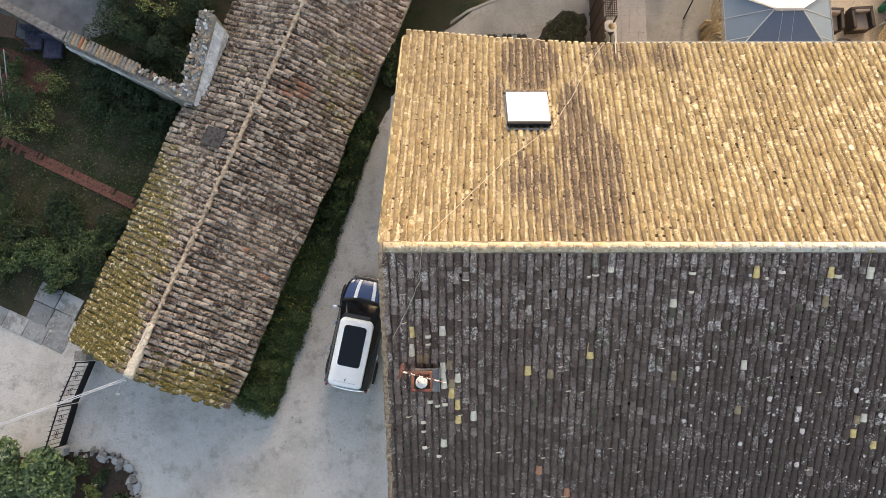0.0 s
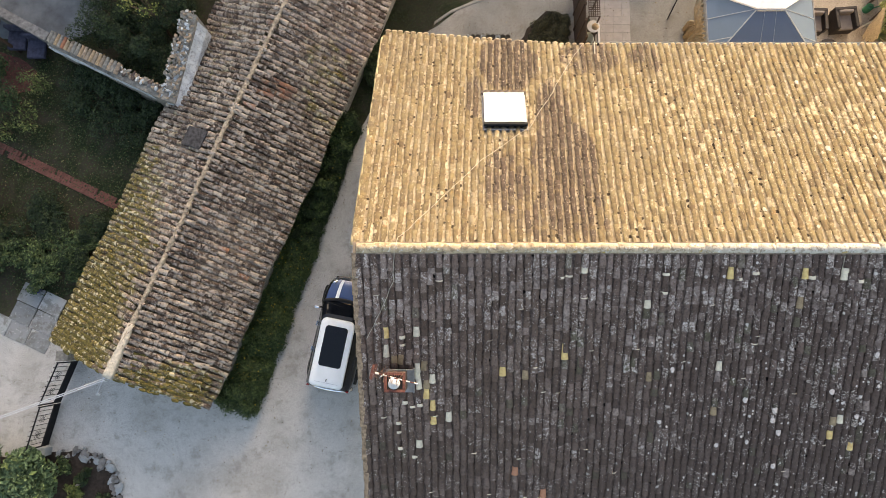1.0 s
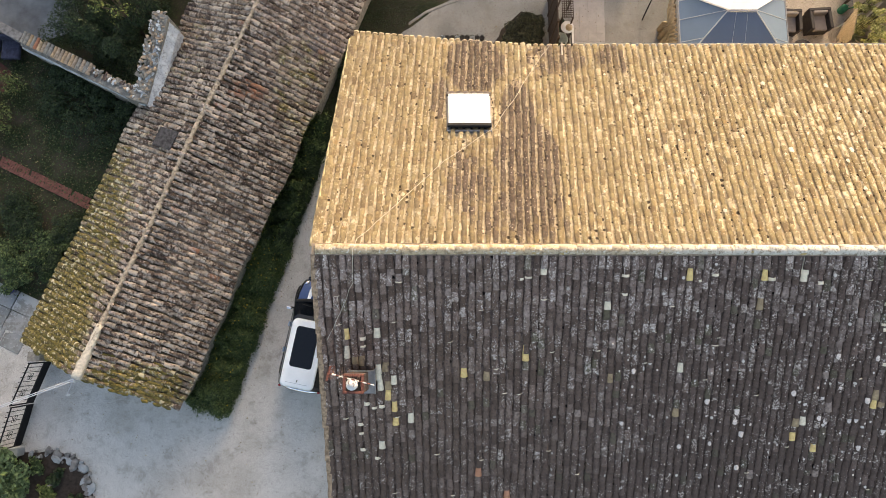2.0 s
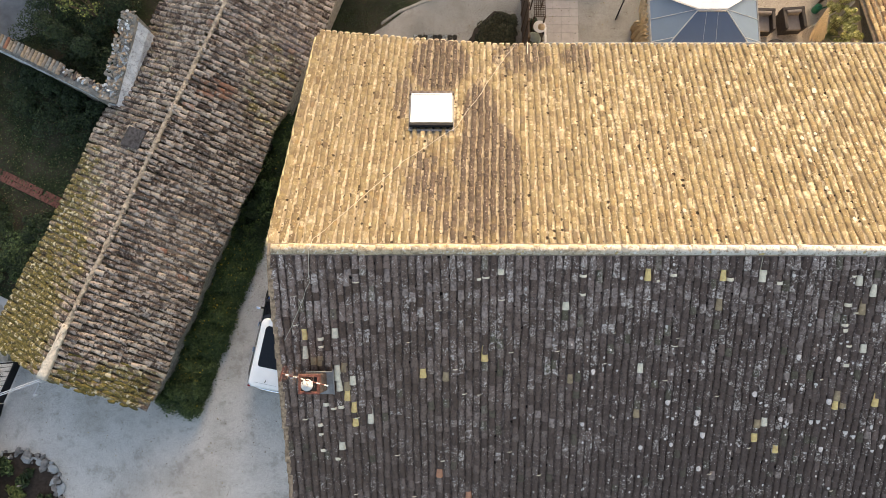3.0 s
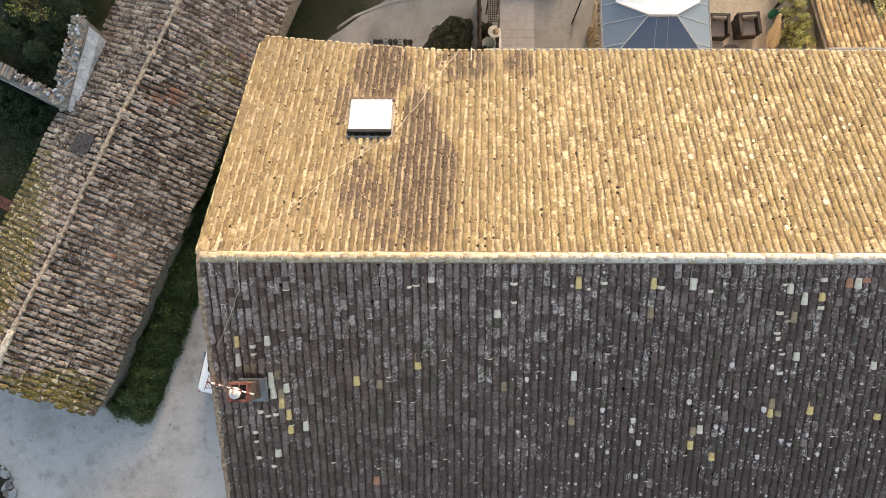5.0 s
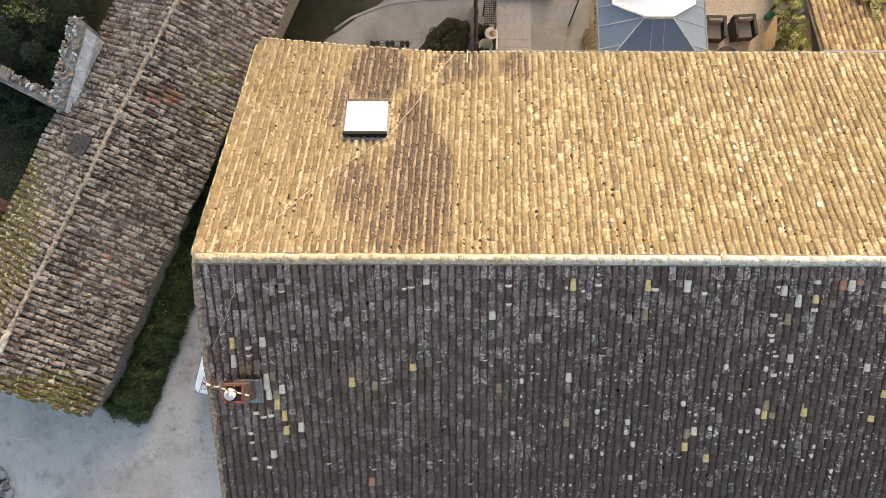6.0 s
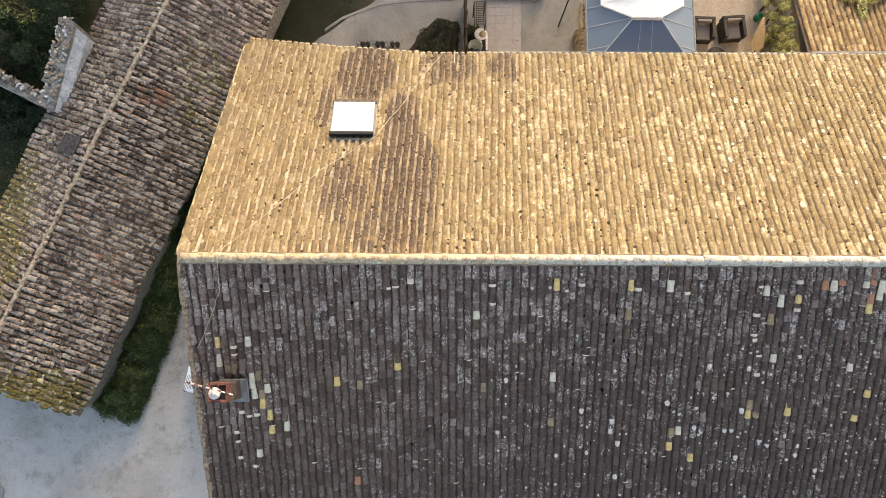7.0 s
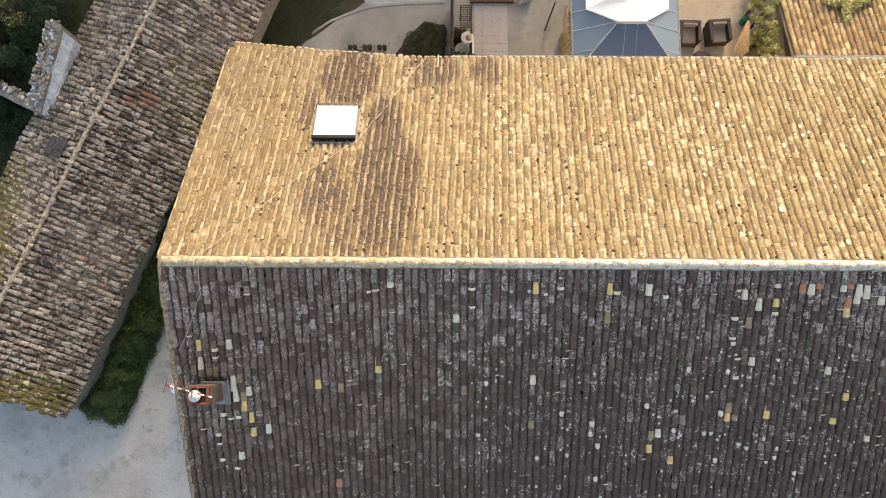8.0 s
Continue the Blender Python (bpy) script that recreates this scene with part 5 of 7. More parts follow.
# garden west of the barn
for _i, (_x, _y, _s, _h, _m) in enumerate([(-17.3, 8.9, 0.9, 2.2, "bright_leaf"), (-16.6, 8.0, 0.6, 1.4, "twig_leaf"), (-17.4, 6.0, 0.8, 1.5, "dark_leaf"), (-17.2, 3.6, 0.7, 1.6, "bright_leaf"), (-16.6, 2.9, 0.8, 1.2, "hedge"), (-14.6, 2.4, 0.7, 0.9, "hedge"), (-13.6, 2.9, 0.6, 0.8, "dark_leaf"), (-15.4, 3.1, 0.7, 1.0, "hedge"), (-12.3, 8.6, 1.0, 0.9, "dark_leaf"), (-11.2, 8.0, 0.8, 0.8, "dark_leaf"), (-13.8, 9.3, 0.8, 0.9, "dark_leaf"), (-15.4, 9.8, 0.55, 1.3, "twig_leaf"), (-17.0, 10.4, 0.5, 1.3, "bright_leaf"), (-12.9, 4.1, 0.6, 0.7, "dark_leaf"), (-15.0, 5.0, 0.7, 0.6, "dark_leaf"), (-17.1, 4.7, 0.7, 1.6, "bright_leaf"), (-17.2, 2.4, 0.8, 1.5, "bright_leaf"), (-16.2, 3.7, 0.8, 0.9, "dark_leaf"), (-14.2, 3.4, 0.8, 0.7, "hedge"), (-13.5, 2.4, 0.5, 0.7, "bright_leaf"), (-13.1, 3.7, 0.6, 0.6, "hedge"), (-14.6, 4.2, 0.8, 0.6, "dark_leaf"), (-12.6, 10.0, 0.8, 0.9, "dark_leaf"), (-16.4, 9.2, 0.7, 1.6, "bright_leaf"), (-15.7, 8.4, 0.6, 1.1, "twig_leaf"), (-13.4, 10.25, 0.5, 1.0, "dark_leaf"), (-12.5, 9.75, 0.45, 1.1, "dark_leaf"), (-11.6, 9.3, 0.45, 1.0, "dark_leaf"), (-10.7, 8.85, 0.45, 1.1, "dark_leaf")]):
    shrub("garden_shrub", _x, _y, _s, _h, (1500 if _m == "bright_leaf" else 2300) if _m != "twig_leaf" else 420, 0.046, M[_m], 150 + _i, "loose leafy garden shrub on dark soil", "shrub", "garden shrubs")
# thicket behind the ruined wall
for _i, (_x, _y, _hh, _m) in enumerate([(-12.6, 12.2, 2.4, "dark_leaf"), (-11.0, 11.4, 2.2, "dark_leaf"), (-11.8, 13.8, 2.8, "dark_leaf"), (-9.9, 12.6, 2.6, "dark_leaf"), (-10.0, 14.4, 3.0, "dark_leaf"), (-13.6, 14.8, 2.6, "dark_leaf"), (-10.6, 10.5, 1.4, "dark_leaf")]):
    shrub("thicket_bush", _x, _y, 1.15, _hh, 6500, 0.042, M[_m], 180 + _i, "tall dark evergreen bush behind the ruined wall", "evergreen", "thicket behind the wall")
tree(-10.4, 12.0, 3.9, 0.75, 420, 0.05, M["young_leaf"], 201, "slender tree with sparse yellow-green leaves", 0.07)
# bush at the gate
M["gate_leaf"] = leafy("fresh_leaf", (0.03, 0.06, 0.03), (0.075, 0.125, 0.06), (0.15, 0.22, 0.11))
shrub("gate_bush", -15.2, -5.5, 1.7, 1.8, 9500, 0.088, M["gate_leaf"], 210, "large fresh green bush beside the gate", "bush")
# unseen trees, added to keep the low sun off yard, drive and barn
tree(5.2, 45.5, 19.0, 2.4, 5200, 0.36, M["dark_leaf"], 219, "unseen tall slender dark tree added north of the yard for shade", 0.25)
for _i in range(8):
    tree(-21.0 + 5.4 * _i - (0.6 if _i == 4 else 0) - (1.6 if _i == 7 else 0), 46 + 1.5 * (_i % 2), 19.5 if _i < 5 else 14.4, 4.6, 8000, 0.45, M["dark_leaf"], 220 + _i, "unseen tall dark tree added in a row north of the yard for shade", 0.3)


# three more unseen trees, added to close sunlit gaps over the drive
for _i, _x in enumerate((-13.0, -7.6, -2.4)):
    tree(_x, 49.0, 19.0, 3.6, 6500, 0.45, M["dark_leaf"], 240 + _i, "unseen tall dark tree added in a row north of the yard for shade", 0.3)


# unseen wall, added to block the bright horizon in the car's glass
tagged(part("wall_north", wall_run(bmesh.new(), (-60, 50.5), (60, 50.5), 0.5, 4.2, 0.4), M["render"]), "unseen plain rendered wall added to block the low bright sky", "wall", kind="structure")


# ---- the ruined wall ----
def rubble(bm, r, x, y, z, s):
    """One uneven angular stone."""
    k = (s * r.uniform(0.8, 1.4), s * r.uniform(0.5, 0.9), s * r.uniform(0.3, 0.5))
    m = pose(x, y, z, r.uniform(-14, 14), r.uniform(-14, 14), r.uniform(0, 360))
    rings = []
    for h, w in ((-1.0, 0.9), (0.35, 1.0), (1.0, 0.62)):
        rings.append([m @ Vector((k[0] * w * math.cos(a + 0.4) * r.uniform(0.75, 1.15), k[1] * w * math.sin(a + 0.4) * r.uniform(0.75, 1.15), k[2] * h * r.uniform(0.8, 1.1))) for a in np.linspace(0, 2 * math.pi, 6, endpoint=False)])
    loft(bm, rings)


def build_ruin():
    h = thing("ruined_wall", (-9.3, 8.4, 0.3), "broken rubble wall with tile coping and white plaster", "wall")
    r = random.Random(9)

    def run(a, b, z0, z1, th, mat, name, n=16, rag=0.06, deep=0.0):
        a, b = Vector(a), Vector(b)
        u = (b - a).normalized()
        nn = Vector((-u.y, u.x))
        rings = []
        for i in range(n + 1):
            c = a.lerp(b, i / n)
            zt = z0 + (z1 - z0) * i / n + r.uniform(-rag, rag)
            p, q = c + nn * th / 2, c - nn * th / 2
            low = zt - deep - r.uniform(0, 0.12) if deep else -0.6
            rings.append([(p.x, p.y, low), (q.x, q.y, low), (q.x, q.y, zt), (p.x, p.y, zt + r.uniform(-rag, rag))])
        return part(name, loft(bmesh.new(), rings), mat, h)
    off = Vector((9.3, -8.4))
    pt = lambda x, y: (x + off.x, y + off.y)
    run(pt(-14.5, 11.25), pt(-9.5, 8.72), 1.55, 2.2, 0.4, M["stone"], "wall_body", 22)
    run(pt(-14.6, 11.05), pt(-9.3, 8.44), 1.42, 2.1, 0.06, M["white_wall"], "plaster", 30, 0.03, 0.3)
    run(pt(-9.42, 8.5), pt(-8.5, 11.55), 2.25, 2.9, 0.5, M["stone"], "wall_body", 14, 0.08)
    g = bmesh.new()
    rings = []
    for i in range(13):
        t = i / 12
        a, b = Vector((-9.42 + 0.95 * t, 8.62 + 2.85 * t)), Vector((-8.98 + 0.9 * t, 8.2 + 3.0 * t))
        zt, zb = 2.3 + 0.65 * t + r.uniform(-0.03, 0.03), 1.95 + 0.5 * t + r.uniform(-0.03, 0.03)
        rings.append([(a.x + off.x, a.y + off.y, -0.6), (b.x + off.x, b.y + off.y, -0.6), (b.x + off.x, b.y + off.y, zb), ((a.x + b.x) / 2 + off.x, (a.y + b.y) / 2 + off.y, (zt + zb) / 2 + 0.05 + r.uniform(-0.03, 0.03)), (a.x + off.x, a.y + off.y, zt)])
    loft(g, rings)
    part("plaster_face", g, M["white_wall"], h, "weathered white plaster face")
    # stones along the broken top
    for i in range(330):
        t = r.random()
        x, y = -9.56 + 0.92 * t, 8.66 + 2.95 * t
        g = bmesh.new()
        rubble(g, r, x + off.x + r.uniform(-0.2, 0.4), y + off.y + r.uniform(-0.1, 0.1), 2.3 + 0.65 * t + r.uniform(-0.03, 0.05), r.uniform(0.045, 0.1))
        part("stone", g, (M["stone"], M["tan_stone"], M["tan_stone"], M["stone"], M["white_wall"])[min(4, int(r.random() ** 1.3 * 5))], h)
    for i in range(110):
        t = r.uniform(0.4, 1.0)
        x, y = -14.4 + 4.9 * t, 11.3 - 2.5 * t
        g = bmesh.new()
        rubble(g, r, x + off.x + r.uniform(-0.08, 0.1), y + off.y + r.uniform(-0.05, 0.2), 1.6 + 0.66 * t + r.uniform(-0.04, 0.05), r.uniform(0.05, 0.11))
        part("stone", g, (M["tan_stone"], M["stone"], M["soot_brick"], M["rock"], M["white_wall"])[min(4, int(r.random() ** 1.3 * 5))], h)
    # tile coping
    me = bpy.data.meshes.new("coping_tile")
    me.from_pydata(COVER[0].tolist(), [], COVER[1].tolist())
    coats = []
    for c in ("tile_tan", "mortar", "tan_stone", "stone"):
        me.materials.clear()
        me.materials.append(M[c])
        coats.append(me.copy())
    for i in range(20):
        t = 0.0 + i * 0.031
        x, y = -14.4 + 4.9 * t, 11.35 - 2.5 * t
        ob = new("coping_tile", coats[r.randrange(4)])
        ob.parent = h
        u = Vector((0.89, -0.455, 0))
        dn = Vector((-0.455, -0.89, -0.25))
        m = Matrix((u, dn, Vector((-0.11, -0.22, 0.97)))).transposed().to_4x4()
        m.translation = Vector((x + off.x + 0.1, y + off.y + 0.2, 1.72 + 0.65 * t + r.uniform(-0.02, 0.02)))
        ob.matrix_basis = m
        if i == 4:
            ob.data = me.copy()
            ob.data.materials[0] = M["tile_rust"]
    part("bracket", tube(bmesh.new(), (-0.35, 0.15, 1.85), (0.1, -0.7, 1.5), 0.025), M["iron"], h)


build_ruin()
lay("terrace", [(-26, 12.9), (-15.0, 11.7), (-13.0, 12.4), (-13.4, 13.6), (-16, 20), (-26, 20)], plain("terrace_concrete", (0.14, 0.155, 0.172), 0.95, vary=0.3, scale=1.5, bump=0.3), 0.03, "pale worn concrete terrace behind the wall", "terrace")
tagged(part("boundary_wall", wall_run(bmesh.new(), (-22.0, 15.4), (-14.75, 11.5), -0.2, 1.65, 0.35), M["rock"]), "low worn grey rendered garden wall", "wall", kind="structure")
lay("brick_terrace", ragged([(-17.6, 9.2), (-16.0, 9.8), (-15.7, 10.6), (-17.0, 11.3), (-19, 11.8)], 0.08, 0.4, 4), plain("dim_brick", (0.11, 0.045, 0.037), 0.9, vary=0.4, scale=8, bump=0.4), 0.012, "red brick terrace half under shrubs", "terrace")
for _x, _y in ((-16.35, 11.65), (-15.55, 11.3)):
    _h = thing("garden_chair", (_x, _y, ground_z(_y)), "low dark blue cushioned garden seat beside the wall", "chair", "garden chairs")
    part("seat", boxed(-0.36, 0.36, -0.4, 0.4, 0.34, 0.5, 0.05), M["navy"], _h)
    part("backrest", boxed(-0.36, 0.36, 0.36, 0.48, 0.44, 0.85, 0.04), M["navy"], _h)
    for _s in (-1, 1):
        for _k in (-1, 1):
            part("leg", tube(bmesh.new(), (_s * 0.26, _k * 0.28, 0.0), (_s * 0.26, _k * 0.28, 0.4), 0.02), M["iron"], _h)
_h = thing("washing_line", (-17.2, 9.6, ground_z(9.6)), "two pale metal poles leaning in the garden", "poles")
for _o in (0, 0.22):
    part("pole", tube(bmesh.new(), (-0.35 + _o, -1.0, 0.0), (0.35 + _o, 1.1, 1.7), 0.018), M["steel"], _h)

# brick path
_h = thing("brick_path", (-15, 6.5, ground_z(6.5)), "narrow red brick garden path on dark soil", "path", kind="structure")
_me = bpy.data.meshes.new("brick")
_b = boxed(-0.105, 0.105, -0.05, 0.05, -0.03, 0.03, 0.006)
_b.to_mesh(_me), _b.free()
_me.materials.append(M["brick"])
_r = random.Random(4)
for _i in range(64):
    for _j in range(2):
        _t = _i / 64
        _x, _y = -18.2 + 6.1 * _t, 7.95 - 2.9 * _t
        if _r.random() < 0.1:
            continue
        _ob = new("brick", _me)
        _ob.parent = _h
        _ob.matrix_basis = pose(_x + 15 + (_j - 0.5) * 0.1, _y - 6.5 + (_j - 0.5) * 0.2, ground_z(_y) - ground_z(6.5) + 0.02 + _r.uniform(-0.008, 0.008), _r.uniform(-4, 4), _r.uniform(-4, 4), 64.6 + _r.uniform(-11, 11))

# stone slabs by the barn
_h = thing("slab_paving", (-15.6, 0.7, ground_z(0.7)), "grey stone slab paving at the foot of the barn", "paving", kind="structure")
_u, _v = Vector((0.918, -0.397)), Vector((0.397, 0.918))
for _j, (_c0, _n, _deep) in enumerate(((Vector((-1.85, 0.12)), 4, 0.7), (Vector((-0.06, 0.11)), 2, 0.74), (Vector((0.22, 0.83)), 2, 0.74))):
    for _i in range(_n):
        _w = 0.89 + _r.uniform(-0.025, 0.015)
        _c = _c0 + _u * (_i * 0.9 + _r.uniform(-0.02, 0.02)) + _v * _r.uniform(-0.01, 0.01)
        _g = boxed(-_w / 2, _w / 2, -_deep / 2, _deep / 2, -0.06, 0.02 + _r.uniform(0, 0.015), 0.012)
        _ob = part("slab", _g, M["slab"], _h)
        _ob.matrix_basis = pose(_c.x, _c.y, 0.042 * _c.y + 0.012, 0, 0, -23.4 + _r.uniform(-1.5, 1.5))
_h = thing("flower_pot", (-15.05, 1.75, ground_z(1.75)), "blue glazed flower pot on the slabs", "pot")
part("pot", lathe(bmesh.new(), [(0.12, 0.0), (0.19, 0.3), (0.2, 0.34), (0.16, 0.34), (0.15, 0.28), (0.001, 0.27)], 20), M["blue_pot"], _h, smooth=True)
leaves("plant", [(0, 0, 0.45, 0.22, 0.22, 0.15)], 160, 0.06, M["hedge"], _h, 77)


# ---- the gate ----
def gate_leaf(a, b, label):
    a, b = Vector(a), Vector(b)
    w = (b - a).length
    ang = math.degrees(math.atan2(b.y - a.y, b.x - a.x))
    h = thing("gate", (0, 0, 0), label, "gate", "gate leaves", m=pose(a.x, a.y, ground_z(a.y) + 0.05, 0, 0, ang))
    part("panel", boxed(0.04, w - 0.04, -0.012, 0.012, 0.04, 0.36, 0.004), M["iron"], h, "solid black sheet panel")
    for z in (0.02, 0.38, 1.24):
        part("rail", boxed(0, w, -0.02, 0.02, z - 0.02, z + 0.02, 0.004), M["iron"], h)
    for x in (0.02, w - 0.02):
        part("stile", boxed(x - 0.02, x + 0.02, -0.022, 0.022, 0, 1.3, 0.004), M["iron"], h)
    n = int(w / 0.17)
    for i in range(1, n):
        x = w * i / n
        part("bar", tube(bmesh.new(), (x, 0, 0.38), (x, 0, 1.34), 0.011, n=6), M["iron"], h)
        part("finial", tube(bmesh.new(), (x, 0, 1.34), (x, 0, 1.42), 0.02, 0.002, 6), M["iron"], h)
    for x in (w * 0.33, w * 0.7):
        g = bmesh.new()
        for k in range(4):
            cx, cz = x + (0.07 if k % 2 else -0.07), 0.86 + (0.07 if k > 1 else -0.07)
            pts = [(cx + 0.06 * math.cos(q), 0, cz + 0.06 * math.sin(q)) for q in np.linspace(0, 6.28, 11)]
            for p, q in zip(pts, pts[1:]):
                tube(g, p, q, 0.008, n=5, caps=False)
        part("scroll", g, M["iron"], h)


gate_leaf((-13.4, -1.0), (-13.95, -2.55), "black wrought-iron gate leaf with solid lower panel, closed")
gate_leaf((-14.36, -4.15), (-14.0, -2.6), "black wrought-iron gate leaf with scrolls, closed, on gravel")
_h = thing("gate_pier", (-14.45, -4.35, ground_z(-4.35)), "low pale concrete gate pier", "pier")
part("pier", boxed(-0.55, 0.25, -0.16, 0.12, -0.1, 0.45, 0.02), M["concrete"], _h)
part("cap", boxed(-0.58, 0.28, -0.19, 0.15, 0.45, 0.5, 0.01), M["concrete"], _h)
_h = thing("gate_pier", (-13.3, -0.8, ground_z(-0.8)), "low dark stone pier at the barn corner", "pier")
part("pier", boxed(-0.2, 0.25, -0.15, 0.2, -0.1, 1.3, 0.02), M["stone"], _h)
# overhead line to the barn corner
_a = Vector((-10.62, -1.5, 3.2))
for _o in (0.0, 0.06):
    _e = Vector((-40.0, -12.2, 5.6 + _o))
    _pts = [_a.lerp(_e, i / 30) + Vector((0, _o, -1.1 * math.sin(math.pi * i / 30))) for i in range(31)]
    wire("overhead_cable", _pts, 0.016, M["cable_grey"], None, "grey overhead cable running to the barn", "cable")
_h = thing("cable_bracket", (-10.5, -1.5, 3.05), "small steel cable bracket on the barn gable", "bracket")
part("arm", tube(bmesh.new(), (0.1, 0.25, 0.1), (-0.1, -0.02, 0.1), 0.018), M["steel"], _h)
part("insulator", lathe(bmesh.new(), [(0.03, 0.05), (0.045, 0.08), (0.03, 0.12), (0.045, 0.15), (0.02, 0.19)], 10, (-0.1, -0.02, 0)), M["white_pot"], _h)
_h = thing("yard_lamp", (-11.35, -2.05, 2.3), "small white lamp on a bracket below the eave", "lamp")
part("arm", tube(bmesh.new(), (0.25, 0.75, 0.0), (0, 0, 0.02), 0.015), M["steel"], _h)
part("lamp_head", boxed(-0.04, 0.1, -0.04, 0.04, -0.04, 0.03, 0.015), M["white_pot"], _h)

# rockery
_bed = [(-15.6, -4.5), (-14.0, -4.45), (-13.0, -4.35), (-12.3, -4.6), (-11.75, -5.1), (-11.5, -5.8), (-11.4, -7.5), (-13, -9), (-18, -9), (-18, -5)]
lay("flower_bed", ragged(_bed, 0.06, 0.3, 6), M["bed_soil"], 0.06, "dark bare soil bed edged with rocks", "flower bed", 0.1)
_r = random.Random(12)
_h = thing("rock_edging", (-12.3, -4.8, ground_z(-4.8)), "row of rough grey rocks edging the bed", "rocks")
for _i in range(84):
    _t = (_i / 83) ** 0.7
    _k = _t * 5.0
    _pa = [(-13.9, -4.5), (-13.1, -4.4), (-12.4, -4.65), (-11.85, -5.1), (-11.6, -5.8), (-11.5, -7.0)]
    _j = min(int(_k), 4)
    _q = Vector(_pa[_j]).lerp(Vector(_pa[_j + 1]), _k - _j)
    _g = bmesh.new()
    rubble(_g, _r, _q.x + 12.3 + _r.uniform(-0.2, 0.16), _q.y + 4.8 + _r.uniform(-0.2, 0.14), 0.042 * (_q.y + 4.8) + 0.08, _r.uniform(0.05, 0.1) if _i % 4 else _r.uniform(0.12, 0.22))
    part("rock", _g, M["rock"] if _i % 3 else M["concrete"], _h)
for _i, (_x, _y, _m) in enumerate([(-13.6, -4.9, "hedge"), (-13.2, -5.9, "twig_leaf"), (-12.1, -6.2, "dark_leaf"), (-12.9, -5.3, "dark_leaf")]):
    shrub("bed_plant", _x, _y, 0.34, 0.35, 500, 0.06, M[_m], 300 + _i, "small low plant in the rock-edged bed", "plant", "bed plants")
_h = thing("stake", (-12.95, -5.55, ground_z(-5.5)), "short grey wooden stake in the bed", "stake")
part("stake", boxed(-0.05, 0.05, -0.02, 0.02, 0, 0.45, 0.006), M["rock"], _h)


# ---- the yard behind the house ----
M["dry_leaf"] = leafy("dry_olive_leaf", (0.014, 0.016, 0.009), (0.034, 0.038, 0.018), (0.085, 0.08, 0.04))
_h = thing("screen_fence", (6.0, 12.3, ground_z(12.3)), "dark brown wooden screen fence beside the path", "fence")
for _i in range(5):
    part("post", boxed(-0.05, 0.05, -1.3 + _i * 0.65 - 0.05, -1.3 + _i * 0.65 + 0.05, 0, 2.1, 0.008), M["wood_dark"], _h)
for _i in range(11):
    part("board", boxed(-0.02, 0.02, -1.35, 1.35, 0.1 + _i * 0.18, 0.25 + _i * 0.18, 0.004), M["wood_dark"], _h)
_h = thing("lattice_panel", (6.55, 12.72, ground_z(12.7)), "dark wooden lattice panel on short posts", "lattice")
for _i in range(6):
    part("slat", boxed(-0.21 + _i * 0.085 - 0.012, -0.21 + _i * 0.085 + 0.012, -0.48, 0.48, 1.15, 1.17), M["wood_dark"], _h)
for _i in range(11):
    part("slat", boxed(-0.23, 0.23, -0.46 + _i * 0.092 - 0.012, -0.46 + _i * 0.092 + 0.012, 1.172, 1.19), M["wood_dark"], _h)
for _s in (-1, 1):
    for _k in (-1, 1):
        part("post", boxed(_s * 0.21 - 0.025, _s * 0.21 + 0.025, _k * 0.46 - 0.025, _k * 0.46 + 0.025, 0, 1.15), M["wood_dark"], _h)
_h = thing("paver_path", (7.6, 12.6, ground_z(12.6)), "pale square paving tiles laid as a path", "path", kind="structure")
part("bed", slab(bmesh.new(), [(-0.74, -2.2, -0.083), (0.74, -2.2, -0.083), (0.74, 2.1, 0.098), (-0.74, 2.1, 0.098)], 0.05), plain("paver_joint", (0.25, 0.225, 0.21), 0.95, vary=0.2, scale=9), _h)
_me = bpy.data.meshes.new("paver")
_b = boxed(-0.168, 0.168, -0.168, 0.168, -0.05, 0.03, 0.005)
_b.to_mesh(_me), _b.free()
_me.materials.append(M["paver"])
for _i in range(4):
    for _j in range(12):
        _ob = new("paver", _me)
        _ob.parent = _h
        _ob.matrix_basis = pose(-0.515 + 0.343 * _i, -1.95 + 0.343 * _j, 0.042 * (-1.95 + 0.343 * _j) + 0.012, 2.4, 0, 0)
_h = thing("garden_table", (6.62, 12.1, ground_z(12.1)), "small round white garden table", "table")
part("tabletop", lathe(bmesh.new(), [(0.001, 0.7), (0.25, 0.7), (0.26, 0.715), (0.25, 0.73), (0.001, 0.73)], 28), M["white_pot"], _h, smooth=False)
part("pedestal", tube(bmesh.new(), (0, 0, 0), (0, 0, 0.7), 0.04, 0.03), M["white_pot"], _h)
part("foot", lathe(bmesh.new(), [(0.18, 0.0), (0.18, 0.02), (0.04, 0.06)], 20), M["white_pot"], _h)
_h = thing("straw_hat", (6.68, 12.08, ground_z(12.1) + 0.73), "pale straw hat lying on the table", "hat")
part("brim", lathe(bmesh.new(), [(0.001, 0.0), (0.14, 0.002), (0.14, 0.012), (0.09, 0.02), (0.08, 0.08), (0.05, 0.1), (0.001, 0.1)], 20), M["cloth"], _h, smooth=True)
_h = thing("wash_basin", (6.42, 11.78, ground_z(11.8)), "round pale green enamel basin", "basin")
part("bowl", lathe(bmesh.new(), [(0.14, 0.0), (0.27, 0.35), (0.29, 0.36), (0.27, 0.375), (0.15, 0.06), (0.001, 0.05)], 28), plain("pale_green_enamel", (0.45, 0.5, 0.45), 0.4), _h, smooth=True)
